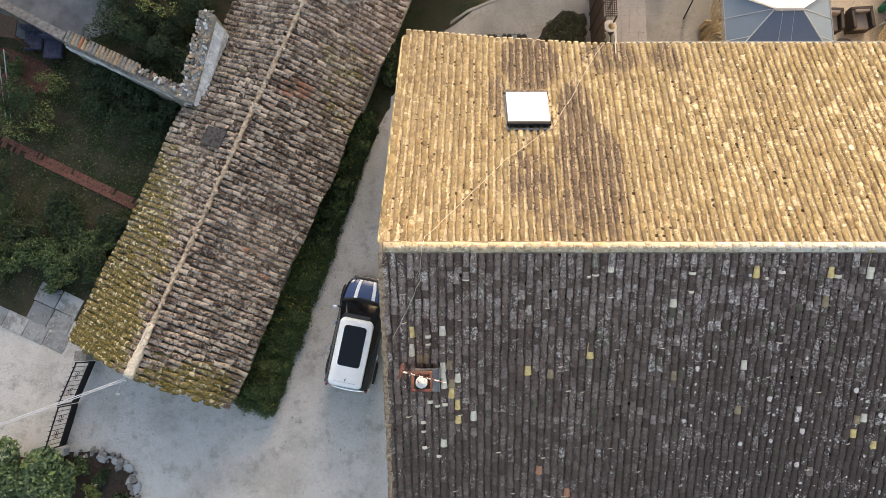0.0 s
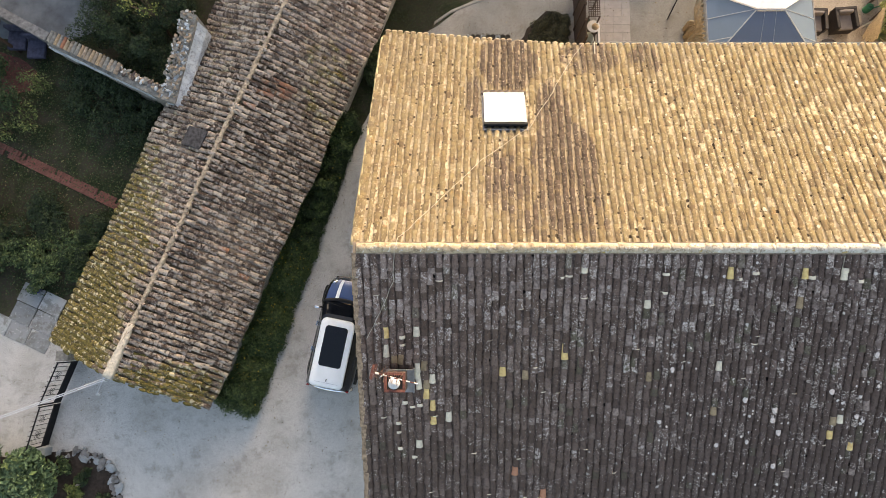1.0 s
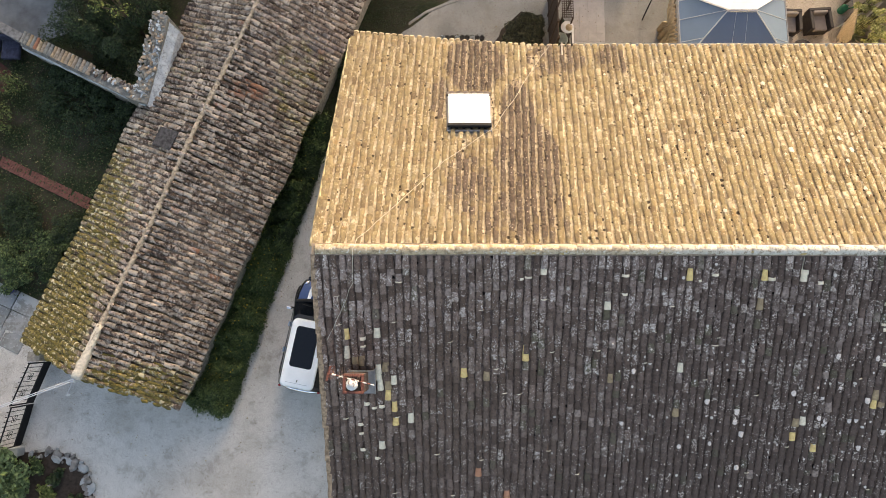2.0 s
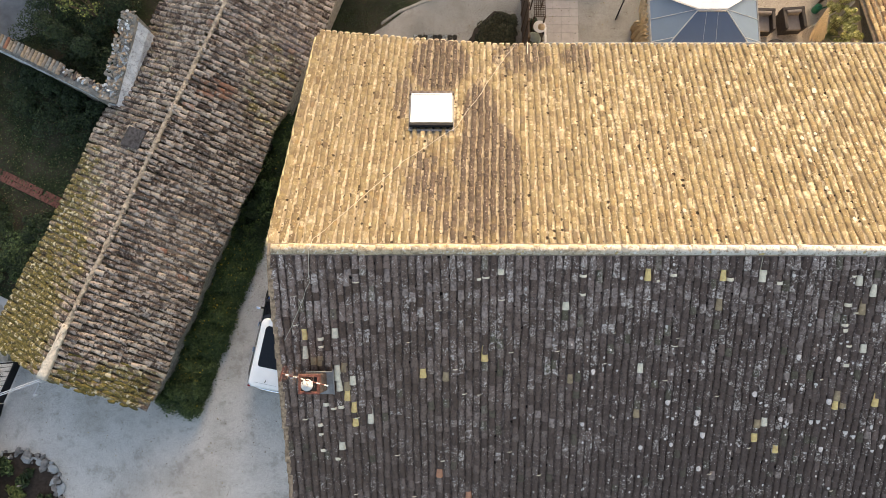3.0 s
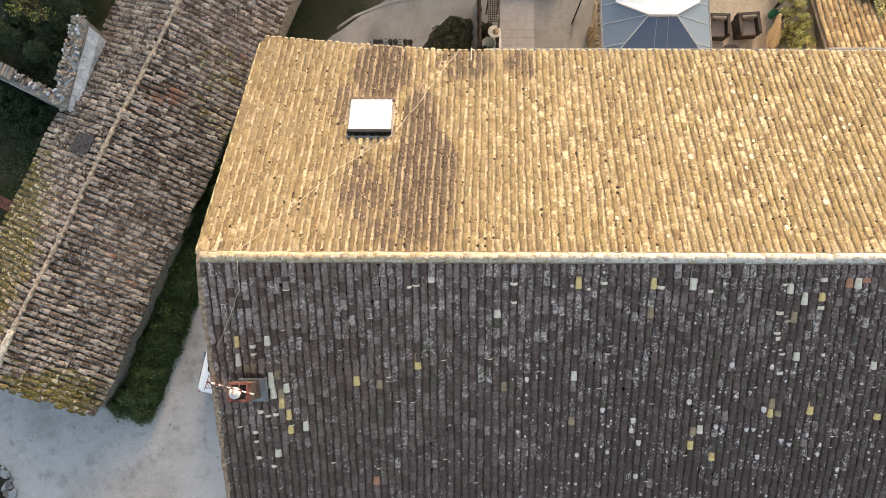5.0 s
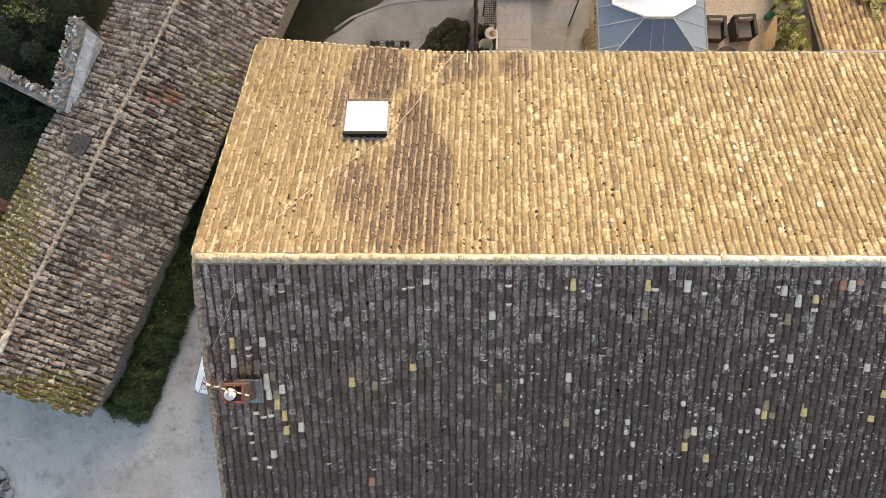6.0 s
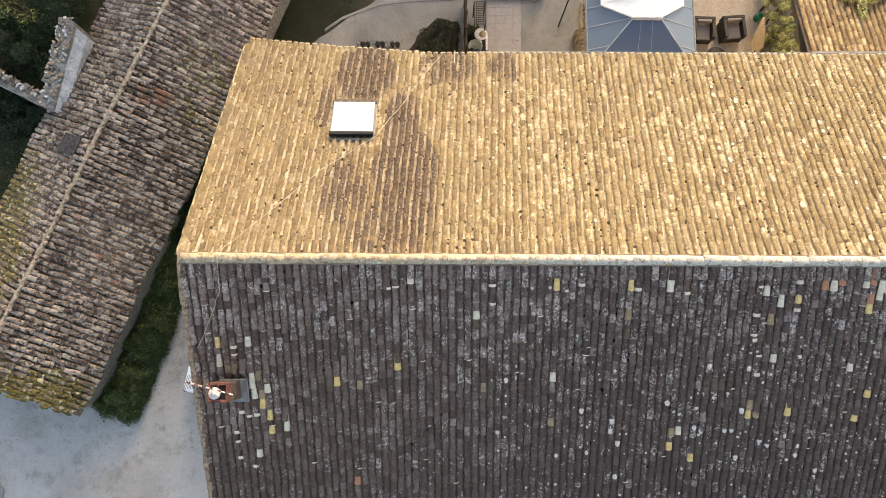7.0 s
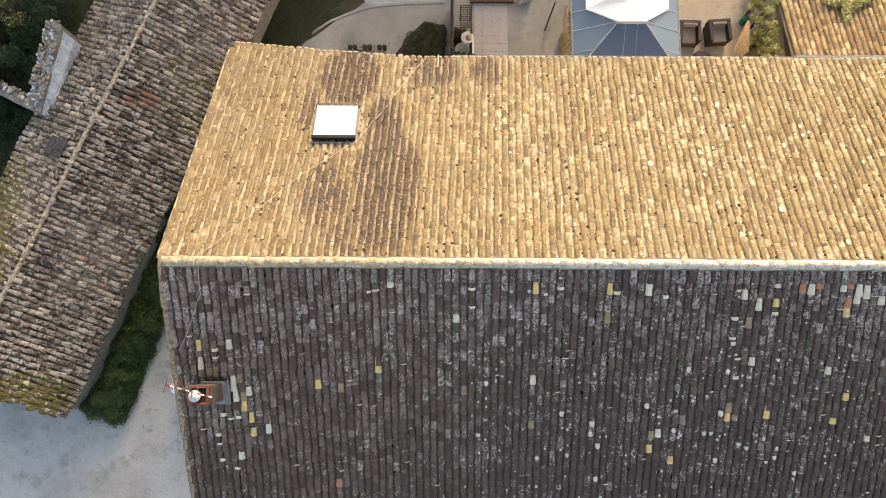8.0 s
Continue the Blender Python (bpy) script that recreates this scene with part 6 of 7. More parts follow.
_h = thing("folding_rack", (6.86, 11.82, ground_z(11.8)), "dark framed white folding rack by the path", "rack")
part("frame", boxed(-0.06, 0.06, -0.36, 0.36, 0.55, 0.58, 0.006), M["iron"], _h)
part("sheet", boxed(-0.045, 0.045, -0.33, 0.33, 0.582, 0.6), M["white_pot"], _h)
for _k in (-1, 1):
    part("leg", boxed(-0.05, 0.05, _k * 0.33 - 0.015, _k * 0.33 + 0.015, 0, 0.55), M["iron"], _h)
for _i, (_x, _y, _s) in enumerate([(4.7, 12.1, 0.55), (5.3, 12.4, 0.5), (5.25, 11.7, 0.5), (4.5, 11.6, 0.45), (5.0, 12.6, 0.3), (4.2, 11.2, 0.4), (6.45, 11.35, 0.35)]):
    shrub("yard_shrub", _x, _y, _s, 0.5, 4500, 0.034, M["dry_leaf"], 320 + _i, "low dry olive-brown shrub in a timber-edged bed", "shrub", "yard shrubs")
lay("shrub_bed", ragged([(3.7, 10.9), (5.75, 10.9), (5.75, 12.9), (4.9, 13.1), (4.1, 12.4), (3.75, 11.7)], 0.05, 0.3, 8), M["bed_soil"], 0.05, "dark soil bed under the shrubs", "flower bed", 0.08)
_h = thing("bed_edging", (4.7, 11.25, ground_z(11.25)), "dark timber edging round the shrub bed", "edging")
part("board", boxed(-1.0, 1.0, -0.04, 0.04, -0.05, 0.3, 0.01), M["wood_dark"], _h)
_r = random.Random(6)
for _i in range(9):
    _x = 1.68 + _i * 0.2
    _h = thing("plant_pot", (_x, 11.92, ground_z(11.92) + 0.02), "small dark pot with a withered plant", "pot", "row of small pots")
    part("pot", lathe(bmesh.new(), [(0.07, 0.0), (0.1, 0.18), (0.105, 0.2), (0.08, 0.2), (0.001, 0.17)], 14), M["rattan"] if _i % 3 else M["concrete"], _h, smooth=True)
    leaves("plant", [(0, 0.03, 0.22, 0.09, 0.1, 0.05)], 26, 0.03, M["dry_leaf"], _h, 340 + _i)
_h = thing("clay_pot", (5.28, 11.75, ground_z(11.75) + 0.06), "empty round clay pot standing in the shrub bed", "pot")
part("pot", lathe(bmesh.new(), [(0.05, 0.0), (0.075, 0.13), (0.085, 0.15), (0.065, 0.15), (0.05, 0.04), (0.001, 0.03)], 18), M["cloth"], _h, smooth=True)
_bm = bmesh.new()
_pa = [(0.3, 12.6), (1.0, 13.1), (1.83, 13.45), (2.6, 13.72), (3.7, 13.86), (5.7, 13.95)]
loft(_bm, [[(x, y - 0.09, ground_z(y) - 0.05), (x, y + 0.09, ground_z(y) - 0.05), (x, y + 0.05, ground_z(y) + 0.05), (x, y - 0.05, ground_z(y) + 0.05)] for x, y in _pa])
tagged(part("kerb", _bm, M["yard"]), "low worn stone kerb along the curved drive", "kerb", kind="structure")
lay("side_path", [(2.6, 13.8), (5.8, 14.0), (5.8, 17), (2.0, 17), (2.2, 14.2)], M["concrete"], 0.034, "pale concrete path behind the kerb", "path")


# ---- the pavilion ----
def build_pavilion():
    cx, cy, gz = 12.48, 12.78, ground_z(12.7)
    h = thing("garden_pavilion", (cx, cy, gz), "glazed garden pavilion with blue panels and white roof cap", "pavilion")
    ze, zt = 2.05, 2.78
    ex, es, en = 2.0, -2.84, 2.84
    o = [(0.49, -1.12), (1.5, -0.38), (1.5, 0.38), (0.49, 1.12), (-0.49, 1.12), (-1.5, 0.38), (-1.5, -0.38), (-0.49, -1.12)]
    c = {"sw": Vector((-ex, es, ze)), "se": Vector((ex, es, ze)), "ne": Vector((ex, en, ze)), "nw": Vector((-ex, en, ze))}
    t = {"sw": Vector((-0.49, -1.12, zt)), "se": Vector((0.49, -1.12, zt)), "ne": Vector((0.49, 1.12, zt)), "nw": Vector((-0.49, 1.12, zt))}

    def sheet(pts, mat, label=""):
        g = bmesh.new()
        slab(g, pts, 0.025)
        part("roof_panel", g, mat, h, label)

    def bar(a, b, r=0.016):
        part("glazing_bar", tube(bmesh.new(), a + Vector((0, 0, 0.008)), b + Vector((0, 0, 0.008)), r, n=6), M["bar_grey"], h)
    sheet([t["sw"], t["se"], c["se"], c["sw"]], M["panel_blue"], "glazed roof panel painted with dark blue sky reflection")
    sheet([t["ne"], t["nw"], c["nw"], c["ne"]], M["panel_blue"], "glazed roof panel painted with dark blue sky reflection")
    for u in (0.3, 0.72):
        bar(t["sw"].lerp(t["se"], u), c["sw"].lerp(c["se"], 0.35 + 0.3 * u), 0.007)
    for a, b, q in (("sw", "nw", -1), ("se", "ne", 1)):
        ys = [es, -2.0, -1.12, -0.37, 0.37, 1.12, 2.0, en]
        up = []
        for y in ys:
            k = max(0.0, (abs(y) - 1.12) / (2.84 - 1.12))
            x = 0.49 + (ex - 0.49) * k
            up.append(Vector((q * x, y, zt + (ze - zt) * (x - 0.49) / (ex - 0.49))))
        low = [Vector((q * ex, y, ze)) for y in ys]
        for i in range(len(ys) - 1):
            pts = [up[i], up[i + 1], low[i + 1], low[i]]
            pts = [p for k, p in enumerate(pts) if all((p - r).length > 0.01 for r in pts[:k])]
            sheet(pts, M["panel_pale"], "glazed roof panel painted with pale sky reflection")
        for u, l in list(zip(up, low))[1:-1]:
            bar(u, l)
    for k in c:
        bar(t[k], c[k], 0.024)
    g = bmesh.new()
    on = lambda x, y: zt + (ze - zt) * max(0.0, (abs(x) - 0.49) / (ex - 0.49))
    loft(g, [[Vector((x * 1.02, y * 1.02, on(x, y) + 0.005)) for x, y in o], [Vector((x * 1.02, y * 1.02, on(x, y) + 0.09)) for x, y in o], [Vector((x * 0.3, y * 0.4, zt + 0.24)) for x, y in o]])
    part("roof_cap", g, M["cap_white"], h, "white raised roof cap")
    part("cap_trim", boxed(-0.5, 0.5, -1.2, -1.13, zt - 0.03, zt + 0.05, 0.006), M["bar_grey"], h)
    for x in (-1, 1):
        for y in (-1, 1):
            part("post", boxed(x * 1.9 - 0.05, x * 1.9 + 0.05, y * 2.7 - 0.05, y * 2.7 + 0.05, -0.1, ze, 0.008), M["bar_grey"], h)
    for a, b in (("sw", "se"), ("se", "ne"), ("ne", "nw"), ("nw", "sw")):
        part("eave_beam", tube(bmesh.new(), c[a], c[b], 0.035, n=6), M["lead"], h)
    # tied canvas curtain on the west side
    r = random.Random(3)
    g = bmesh.new()
    n = 44
    rings = []
    for z, amp, wid in ((0.05, 0.1, 0.75), (0.7, 0.12, 0.7), (1.15, 0.05, 0.4), (1.5, 0.1, 0.75), (1.95, 0.09, 1.2)):
        rings.append([(-2.12 + amp * math.sin(i * 1.9) + (0.1 if z < 1.2 else 0), -1.1 + (i / n - 0.5) * 2 * wid + 0.02 * math.sin(i * 3.1), z) for i in range(n)])
    loft(g, rings, close=False, caps=False)
    ob = part("curtain", g, M["cloth"], h, "tied tan canvas curtain", smooth=True)
    md = ob.modifiers.new("thick", "SOLIDIFY")
    md.thickness = 0.02


build_pavilion()


def armchair(x, y, rz):
    h = thing("rattan_armchair", (0, 0, 0), "dark rattan armchair with taupe seat cushion", "armchair", "rattan armchairs", m=pose(x, y, ground_z(y) + 0.026, 0, 0, rz))
    part("base", boxed(-0.42, 0.42, -0.4, 0.4, 0.03, 0.34, 0.02), M["rattan"], h)
    for s in (-1, 1):
        part("armrest", boxed(s * 0.37 - 0.07, s * 0.37 + 0.06, -0.42, 0.42, 0.3, 0.66, 0.02), M["rattan"], h)
    part("backrest", boxed(-0.44, 0.44, -0.45, -0.33, 0.3, 0.68, 0.02), M["rattan"], h)
    part("cushion", boxed(-0.29, 0.29, -0.3, 0.42, 0.35, 0.47, 0.04), M["cushion"], h, "taupe cushion")
    part("back_cushion", boxed(-0.29, 0.29, -0.33, -0.2, 0.42, 0.7, 0.04), M["cushion"], h, "taupe back cushion")
    for s in (-1, 1):
        for k in (-1, 1):
            part("foot", boxed(s * 0.38 - 0.03, s * 0.38 + 0.03, k * 0.36 - 0.03, k * 0.36 + 0.03, 0, 0.04), M["rattan"], h)


armchair(16.7, 12.5, 184)
armchair(15.5, 12.45, 178)
_h = thing("round_table", (16.0, 11.3, ground_z(11.3) + 0.026), "dark round garden table", "table")
part("tabletop", lathe(bmesh.new(), [(0.001, 0.44), (0.42, 0.44), (0.43, 0.46), (0.42, 0.48), (0.001, 0.48)], 28), M["rattan"], _h)
part("pedestal", tube(bmesh.new(), (0, 0, 0), (0, 0, 0.45), 0.2, 0.16, 16), M["rattan"], _h)
# closed straw parasol
_h = thing("straw_parasol", (0, 0, 0), "closed straw parasol leaning on its pole", "parasol", m=pose(17.65, 11.35, ground_z(11.35) + 0.05, -16, -16, 0))
part("pole", tube(bmesh.new(), (0, 0, 0), (0, 0, 2.35), 0.03), M["wood_dark"], _h)
part("foot", lathe(bmesh.new(), [(0.24, 0.0), (0.24, 0.06), (0.05, 0.1)], 20), M["concrete"], _h)
_r = np.random.default_rng(8)
_g = bmesh.new()
for _i in range(170):
    _a, _l = _r.uniform(0, 6.28), _r.uniform(1.0, 1.7)
    _w = _r.uniform(0.1, 0.27)
    tube(_g, (0.03 * math.cos(_a), 0.03 * math.sin(_a), 2.4), (_w * math.cos(_a), _w * math.sin(_a), 2.4 - _l), 0.012, 0.02, 4)
part("thatch", _g, M["straw"], _h, "drooping dry straw")
# planting beside the outbuilding
_h = thing("yucca", (18.0, 11.9, ground_z(11.9)), "spiky pale green yucca beside the outbuilding", "plant")
_g = bmesh.new()
for _i in range(70):
    _a, _e, _l = _r.uniform(0, 6.28), _r.uniform(0.2, 1.3), _r.uniform(0.5, 0.9)
    _d = Vector((math.cos(_a) * math.cos(_e), math.sin(_a) * math.cos(_e), math.sin(_e)))
    tube(_g, (0, 0, 0.4), Vector((0, 0, 0.4)) + _d * _l, 0.022, 0.003, 4)
tube(_g, (0, 0, 0), (0, 0, 0.5), 0.09, 0.07, 8)
part("leaves", _g, plain("yucca_leaf", (0.2, 0.24, 0.13), 0.6, vary=0.3, scale=5), _h)
# leaf colour raised in place of the sunlight that the added trees block
M["sunlit_leaf"] = leafy("sunlit_climber_leaf", (0.2, 0.22, 0.06), (0.42, 0.42, 0.14), (0.68, 0.64, 0.32))
for _i, (_x, _y) in enumerate([(18.0, 13.4), (18.05, 12.7), (18.0, 12.0), (18.1, 11.3), (18.0, 10.6)]):
    shrub("climber", _x, _y, 0.34, 2.7, 3000, 0.042, M["sunlit_leaf"], 360 + _i, "climbing plant on the outbuilding wall, yellow-green with sunlight painted in", "climber", "climbers")
_h = thing("watering_can", (17.9, 13.15, ground_z(13.1) + 0.026), "green plastic watering can", "watering can")
part("can", lathe(bmesh.new(), [(0.15, 0), (0.15, 0.28), (0.1, 0.33), (0.001, 0.33)], 16), M["green_plastic"], _h)
part("spout", tube(bmesh.new(), (0.1, 0, 0.08), (0.38, 0, 0.36), 0.03, 0.02), M["green_plastic"], _h)
part("handle", tube(bmesh.new(), (-0.14, 0, 0.3), (0.08, 0, 0.42), 0.015), M["green_plastic"], _h)


# ---- the outbuilding ----
def build_outbuilding():
    h = thing("outbuilding", (20.5, 12.5, ground_z(12.5)), "low outbuilding with lichened canal-tile roof", "outbuilding")
    base = h.matrix_world.inverted()
    k, y0, z0, x0, x1 = 0.26, 10.3, 3.5, 18.3, 24.5
    for a, b in (((x0 + 0.3, y0 + 0.2), (x0 + 0.3, 16.0)), ((x0 + 0.5, y0 + 0.2), (x1, y0 + 0.2)), ((x0 + 0.5, 15.9), (x1, 15.9))):
        ob = part("wall", wall_run(bmesh.new(), a, b, 0.2, 1.95 if a[1] > 12 else 2.0, 0.35), M["render"], h)
        ob.matrix_parent_inverse = base
    g = bmesh.new()
    slab(g, [(x0, y0, z0 - 0.15), (x0, 16.3, z0 - 0.15 - k * 6), (x1, 16.3, z0 - 0.15 - k * 6), (x1, y0, z0 - 0.15)], 0.1)
    deck = part("roof_slope", g, M["mortar"], h)
    deck.matrix_parent_inverse = base
    cov, cha, cell = tile_field((x0, y0, z0 - 0.1), (1, 0, 0), (0, COS(k), -SIN(k)), x1 - x0, lambda x: 6.15, seed=31, jig=1.1, slim=0.88, bed=-0.02, flat=0.7, step=0.29)
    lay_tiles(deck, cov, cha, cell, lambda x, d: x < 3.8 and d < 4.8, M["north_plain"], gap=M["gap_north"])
    ob = part("flashing", boxed(x0 - 0.05, x1, y0 - 0.16, y0 + 0.08, z0 - 0.2, z0 + 0.02, 0.01), M["lead"], h)
    ob.matrix_parent_inverse = base
    ob = leaves("ivy", [(20.2, 12.9, 3.0, 0.45, 0.35, 0.1), (20.8, 12.7, 3.05, 0.5, 0.25, 0.1), (20.5, 12.2, 3.12, 0.16, 0.5, 0.07), (21.4, 13.1, 2.95, 0.4, 0.4, 0.1)], 1300, 0.05, M["sunlit_leaf"], h, 400, "green ivy creeping over the tiles")
    ob.matrix_parent_inverse = base


def tile_plain():
    m = Mat("tile_orange_lichen", 0.9, spec=0.2)
    r = m.rnd()
    base = m.colours(r, [(0.0, (0.085, 0.052, 0.03)), (0.4, (0.17, 0.118, 0.06)), (0.8, (0.26, 0.19, 0.1)), (1.0, (0.4, 0.32, 0.2))])
    base = m.mix(m.math("MULTIPLY", m.ramp(m.noise(3, 6.0, 0.7), 0.46, 0.62), 0.7), base, (0.11, 0.062, 0.04))
    base = m.mix(m.math("MULTIPLY", m.ramp(m.noise(16, 4.0), 0.55, 0.66), 0.5), base, (0.48, 0.4, 0.26))
    m.colour(base)
    return m.bump(m.noise(45, 4.0), 0.6, 0.01).m


M["north_plain"] = tile_plain()
build_outbuilding()


# ---- small things ----
M["litter"] = leafy("leaf_litter", (0.05, 0.035, 0.02), (0.13, 0.09, 0.05), (0.26, 0.2, 0.1))
M["rough_grass"] = leafy("rough_grass", (0.012, 0.018, 0.008), (0.024, 0.034, 0.014), (0.05, 0.06, 0.026))
M["weed"] = leafy("low_weed", (0.02, 0.035, 0.012), (0.035, 0.06, 0.02), (0.07, 0.1, 0.03))
_garden = [(-19, 1.5), (-14, 1.5), (-12.5, 3.0), (-9.8, 8.4), (-14.5, 10.9), (-19, 12)]
scatter("fallen_leaves", _garden, 2600, 0.028, M["litter"], 501, "brown fallen leaves strewn over the garden soil", "leaves")
scatter("weeds", _garden, 6000, 0.04, M["weed"], 502, "low green weeds growing over the garden soil", "weeds", 0.04)
scatter("fallen_leaves", [(-20, -8), (-1.5, -8), (-1.5, -2.5), (-6.5, -3.0), (-13, -0.5), (-20, 0)], 420, 0.03, M["litter"], 503, "dead leaves scattered over the gravel", "leaves", 0.03)
scatter("fallen_leaves", [(0.5, 10), (18, 10), (18, 15), (3, 15)], 1300, 0.026, M["litter"], 504, "dead leaves scattered over the yard", "leaves", 0.04)
scatter("weeds", [(-1.2, 11.4), (0.0, 12.4), (1.4, 13.5), (2.2, 14.2), (2.0, 17), (-4, 17), (-2.6, 10)], 17000, 0.03, M["rough_grass"], 505, "rough dark grass beside the drive", "grass", 0.04)
scatter("fallen_leaves", [(-7.2, -3.2), (-5.9, -3.2), (-2.0, 9.0), (-2.6, 9.0)], 500, 0.028, M["litter"], 506, "dead leaves gathered below the bushes", "leaves", 0.03)

# pale lime bands at the ends of slipped tiles on the south slope
BANDS = [(-0.34, 0.04), (-0.36, -0.21), (-0.28, -3.41), (-0.04, -1.75), (-0.06, -1.93), (-0.26, -1.93), (-0.47, -1.85), (-0.63, -2.25), (-0.67, -2.74), (-0.7, -3.06), (3.79, 1.49), (4.03, 1.47), (6.5, 1.54), (6.49, 1.28), (8.44, 1.47), (8.67, 1.62),
         (10.23, 1.5), (11.57, 1.53), (13.42, 1.59), (13.42, 1.0), (13.38, 0.48), (13.37, 0.22), (14.54, 0.97), (13.61, -0.09), (14.68, -0.09), (13.56, -0.63)]
_r = np.random.default_rng(61)
_poses = []
_band = cover_tile(0.085, 0.096, 0.1, 6, 0.86, 0.012)
_sx, _sd = np.array([c[0] for c in S_CELLS]), np.array([c[1] for c in S_CELLS])
_pick = [int(np.argmin((_sx + RX0 - x) ** 2 * 4 + (_sd + 0.4 - (RY - y) / COS(TS)) ** 2)) for x, y in BANDS]
for _i in _pick + list(_r.choice(len(S_CELLS), 75, replace=False)):
    _x, _d = S_CELLS[_i][:2]
    if _d < 0.2:
        continue
    _long = _r.uniform(0.6, 1.2) if len(_poses) < len(_pick) else _r.uniform(0.12, 0.34)
    _ed, _en = np.array([0.012, -COS(TS), -SIN(TS)]), np.array([0, -SIN(TS), COS(TS)])
    _m = np.eye(4)
    _m[:3, 0], _m[:3, 1], _m[:3, 2] = np.array([1.0, 0, 0]), (_ed + 0.04 * _en) * _long, _en
    _m[:3, 3] = np.array([RX0 + _x, RY, RZ - 0.11]) + _ed * (_d + 0.45 - 0.085 * _long) + _en * 0.039
    _poses.append(_m)
_v, _f = stamp(_band, _poses)
arrays("lime_mortar", _v, _f, M["tile_cream"], bpy.data.objects["south_slope"], kind="stuff", smooth=True)


# pale lichen rosettes grown over single tiles
def rosettes(slope, places, cells, fall, sgn, slim, radii, material, seed, flat=0.95):
    """Low uneven domes on the crowns of the tiles nearest to the plan places."""
    r = np.random.default_rng(seed)
    cx, cd = np.array([c[0] for c in cells]), np.array([c[1] for c in cells])
    ed, en = np.array([0, sgn * COS(fall), -SIN(fall)]), np.array([0, sgn * SIN(fall), COS(fall)])
    vs, fs = [], []
    for x, y in places:
        d = abs(y - RY) / COS(fall)
        i = int(np.argmin((cx + RX0 - x) ** 2 * 4 + (cd + 0.3 - d) ** 2))
        s = min(max(d - cd[i], 0.14), 0.42)
        rad = (0.057 + 0.04 * s / 0.45) * slim
        size = r.uniform(*radii)
        n, k = 10, len(vs)
        off = r.uniform(-0.02, 0.02)
        ring = [(0.0, 0.0, 0.012)] + [(size * q * math.cos(a), size * q * 1.25 * math.sin(a), h) for q0, h in ((0.6, 0.011), (1.0, 0.001)) for a in np.linspace(0, 2 * math.pi, n, endpoint=False) for q in (q0 * r.uniform(0.8, 1.15),)]
        for u, v, h in ring:
            u = min(max(u + off, -0.9 * rad), 0.9 * rad)
            z = 0.014 + 0.06 * (s + v) + rad * 0.82 * flat * math.sqrt(1 - (u / rad) ** 2) + h
            vs.append(np.array([RX0 + cx[i] + u, RY, RZ - 0.11]) + ed * (cd[i] + s + v) + en * z)
        for a in range(n):
            b = (a + 1) % n
            fs += [(k, k + 1 + a, k + 1 + b), (k + 1 + a, k + 1 + n + a, k + 1 + n + b), (k + 1 + a, k + 1 + n + b, k + 1 + b)]
    return arrays("lichen", vs, fs, material, slope, kind="stuff", smooth=True)


M["lichen_white"] = plain("white_lichen", (0.66, 0.58, 0.53), 0.95, vary=0.3, scale=30, bump=0.4)
M["lichen_cream"] = plain("cream_lichen", (0.6, 0.54, 0.44), 0.95, vary=0.3, scale=30, bump=0.4)
WHITE = [(6.62, -2.35), (9.95, -2.0), (10.45, -2.27), (9.77, -2.32), (8.41, -3.02), (9.33, -2.93), (11.45, -1.47), (12.5, -1.33), (12.43, -0.47), (13.39, -0.51), (13.37, -1.67), (12.25, -2.2), (12.47, -2.28), (13.04, -2.26), (13.31, -2.23),
         (14.03, -2.55), (14.4, -2.68), (13.54, -3.05), (14.88, -3.08), (15.16, -2.96), (15.82, -3.42), (14.73, -2.4), (15.13, -2.69), (10.17, -3.65), (10.02, -2.65), (12.21, -1.6), (6.97, -0.87), (9.02, -1.72)]
CREAM = [(11.53, 7.71), (13.29, 6.34), (13.49, 5.8), (13.93, 6.55), (13.74, 6.61), (11.66, 5.25), (15.75, 7.3), (14.09, 7.4), (16.26, 6.26), (15.56, 5.9), (13.21, 5.64), (13.32, 5.26), (13.02, 4.88), (13.19, 3.99), (10.53, 2.8), (13.56, 3.06),
         (14.99, 3.83), (16.63, 4.54), (13.42, 7.61), (16.3, 2.84), (16.63, 6.36), (16.28, 6.57)]
rosettes(bpy.data.objects["south_slope"], WHITE, S_CELLS, TS, -1, 1.0, (0.05, 0.085), M["lichen_white"], 71)
rosettes(bpy.data.objects["south_slope"], [(_r.uniform(6, 19), _r.uniform(-4.6, 0.2)) for _ in range(260)], S_CELLS, TS, -1, 1.0, (0.012, 0.034), M["lichen_white"], 72)
rosettes(bpy.data.objects["north_slope"], CREAM, N_CELLS, TN, 1, 0.84, (0.05, 0.09), M["lichen_cream"], 73, 0.68)
rosettes(bpy.data.objects["north_slope"], [(_r.uniform(6, 19), _r.uniform(2.8, 8.6)) for _ in range(110)], N_CELLS, TN, 1, 0.84, (0.02, 0.05), M["lichen_cream"], 74, 0.68)

# metal sheet patch on the barn
_h = thing("repair_sheet", (0, 0, 0), "dark metal repair sheet lying on barn tiles", "sheet", m=BARN @ pose(-1.02, 8.65, B_Z - B_KW * 1.02 + 0.03, 0, math.degrees(-math.atan(B_KW)), 0))
M["felt"] = plain("dark_felt", (0.055, 0.052, 0.055), 0.8, vary=0.7, scale=9, bump=0.5)
part("sheet", boxed(-0.48, 0.48, -0.36, 0.36, -0.02, 0.015, 0.006), M["felt"], _h)

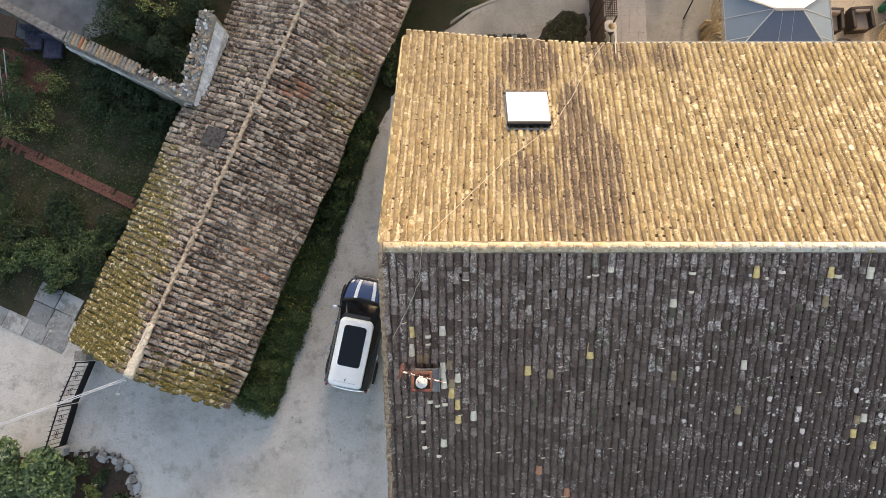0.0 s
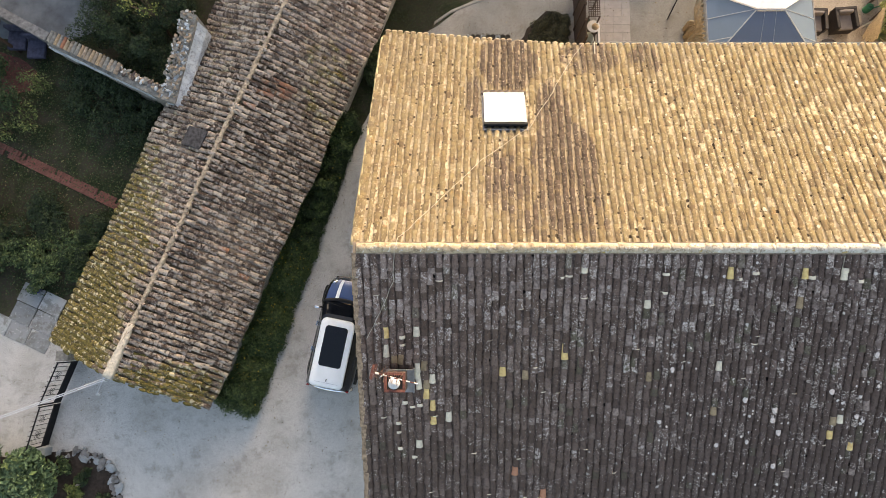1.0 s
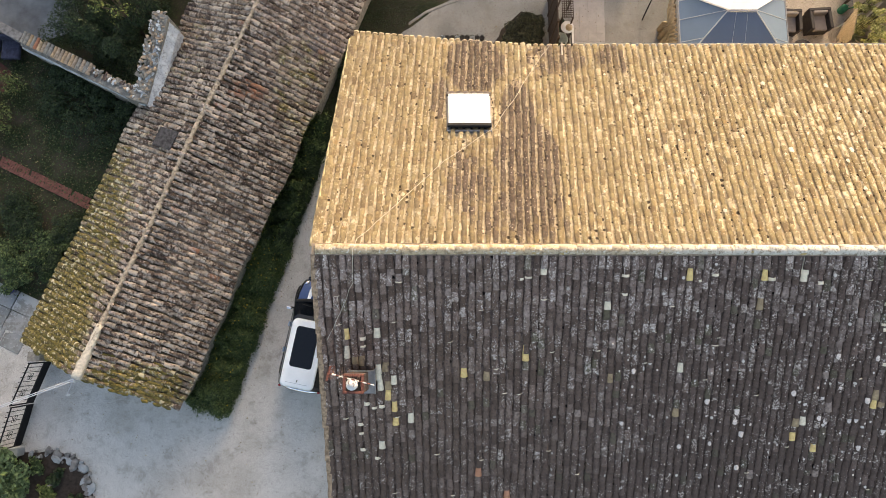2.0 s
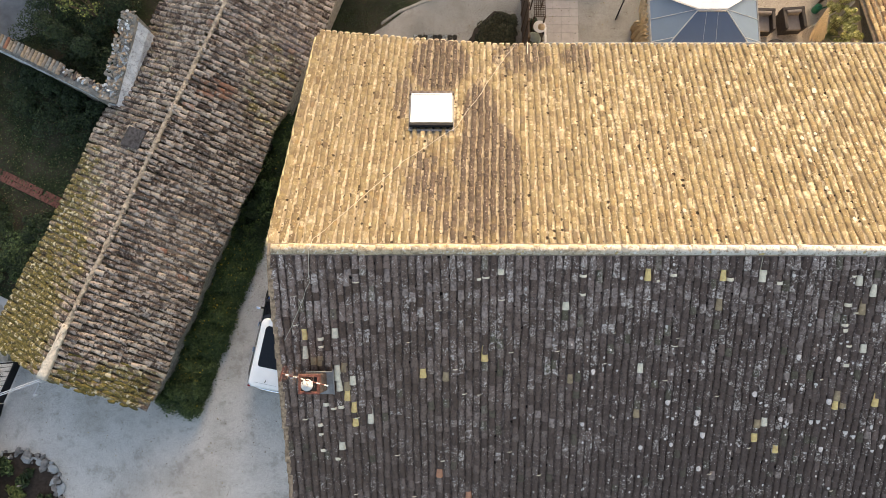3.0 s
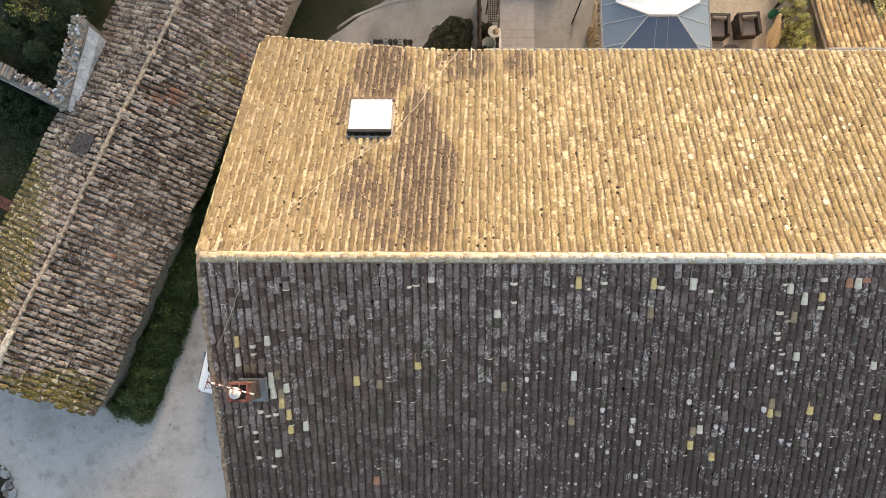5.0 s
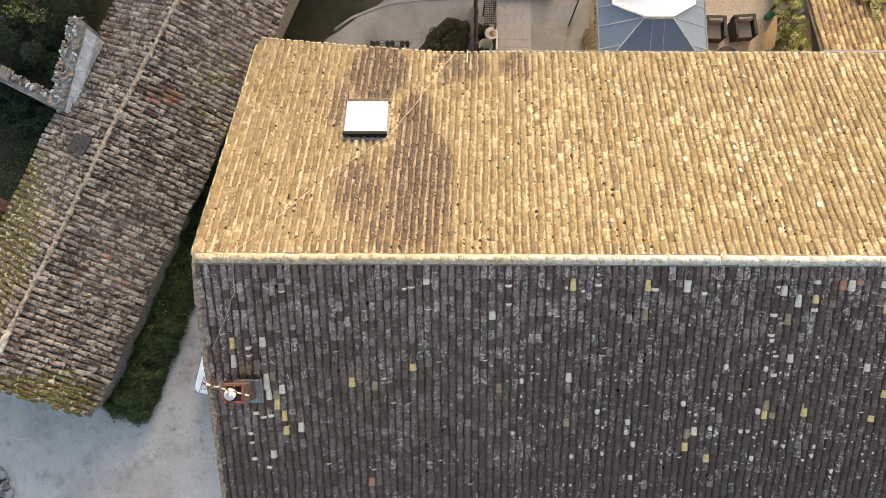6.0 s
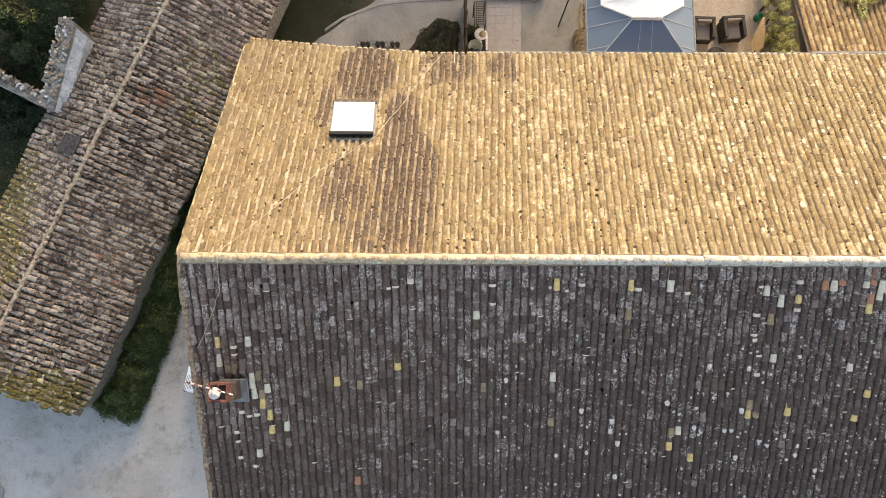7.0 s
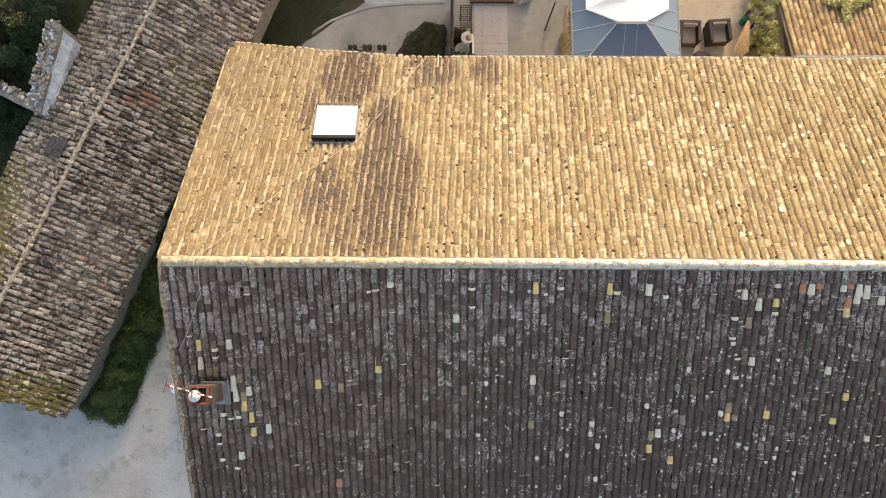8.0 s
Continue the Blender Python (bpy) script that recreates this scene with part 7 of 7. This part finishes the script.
# dark sloping sheet on posts, covering the dark area below the wall
_h = thing("dark_sheet_roof", (-18.3, 12.0, ground_z(12)), "low dark roof sheet on two posts below the wall", "shed")
part("roof", loft(bmesh.new(), [[(-2.2, -0.3, 1.35), (-2.2, 1.35, 1.6), (-2.2, 1.35, 1.66), (-2.2, -0.3, 1.41)], [(1.9, -0.75, 1.35), (2.1, -0.1, 1.6), (2.1, -0.1, 1.66), (1.9, -0.75, 1.41)]]), M["wood_dark"], _h, "dark roof sheet")
for _x, _y in ((-2.0, -0.2), (1.8, -0.65)):
    part("post", boxed(_x - 0.05, _x + 0.05, _y - 0.05, _y + 0.05, 0, 1.36), M["wood_dark"], _h)

_h = thing("bare_branch", (17.9, 12.3, ground_z(12.3)), "pale bare branch leaning against the climbers", "branch")
part("branch", tube(tube(bmesh.new(), (-0.3, -0.6, 0.1), (0.5, 0.3, 1.7), 0.05, 0.03), (-0.4, 0.0, 0.2), (0.5, 0.35, 1.65), 0.035, 0.02), M["cable_pale"], _h)

# warm layer that paints the sunlit ground round the armchairs
lay("sun_patch", ragged([(14.7, 9.5), (18.4, 9.5), (18.4, 16), (14.9, 16)], 0.1, 0.4, 9), gravel("gravel_sunlit_tint", (0.36, 0.3, 0.24), (0.48, 0.41, 0.34), (0.28, 0.22, 0.17)), 0.034, "warm gravel beside the pavilion, sunlight painted into its colour", "ground", 0.03)

# dark strip of ground between the fence and the path
lay("table_bed", ragged([(6.1, 10.9), (6.85, 10.9), (6.85, 12.6), (6.1, 12.9)], 0.05, 0.3, 10), M["bed_soil"], 0.045, "dark strip of ground under the table", "flower bed", 0.06)
for _i, (_x, _y) in enumerate([(6.35, 12.45), (6.7, 11.35), (6.3, 11.3)]):
    shrub("strip_plant", _x, _y, 0.25, 0.35, 700, 0.045, M["dark_leaf"], 420 + _i, "low dark plant in the dark strip", "plant", "strip plants")
_h = thing("timber_step", (7.6, 14.0, ground_z(14)), "brown timber step at the path's end", "step")
part("tread", boxed(-0.85, 0.95, -0.1, 0.25, 0.0, 0.16, 0.012), plain("brown_timber", (0.08, 0.05, 0.036), 0.85, vary=0.3, scale=9), _h)
part("riser", boxed(-0.85, 0.95, 0.15, 0.2, -0.05, 0.0), M["wood_dark"], _h)
_h = thing("boulder", (9.0, 14.15, ground_z(14.1)), "pale rough boulder in the gravel", "boulder")
_g = bmesh.new()
rubble(_g, random.Random(31), 0, 0, 0.15, 0.5)
part("boulder", _g, M["concrete"], _h)
_h = thing("iron_prop", (9.95, 13.1, ground_z(13.1)), "thin black iron prop beside the pavilion", "pole")
part("pole", tube(bmesh.new(), (-0.15, -0.35, 0.02), (0.15, 0.4, 0.9), 0.025), M["iron"], _h)
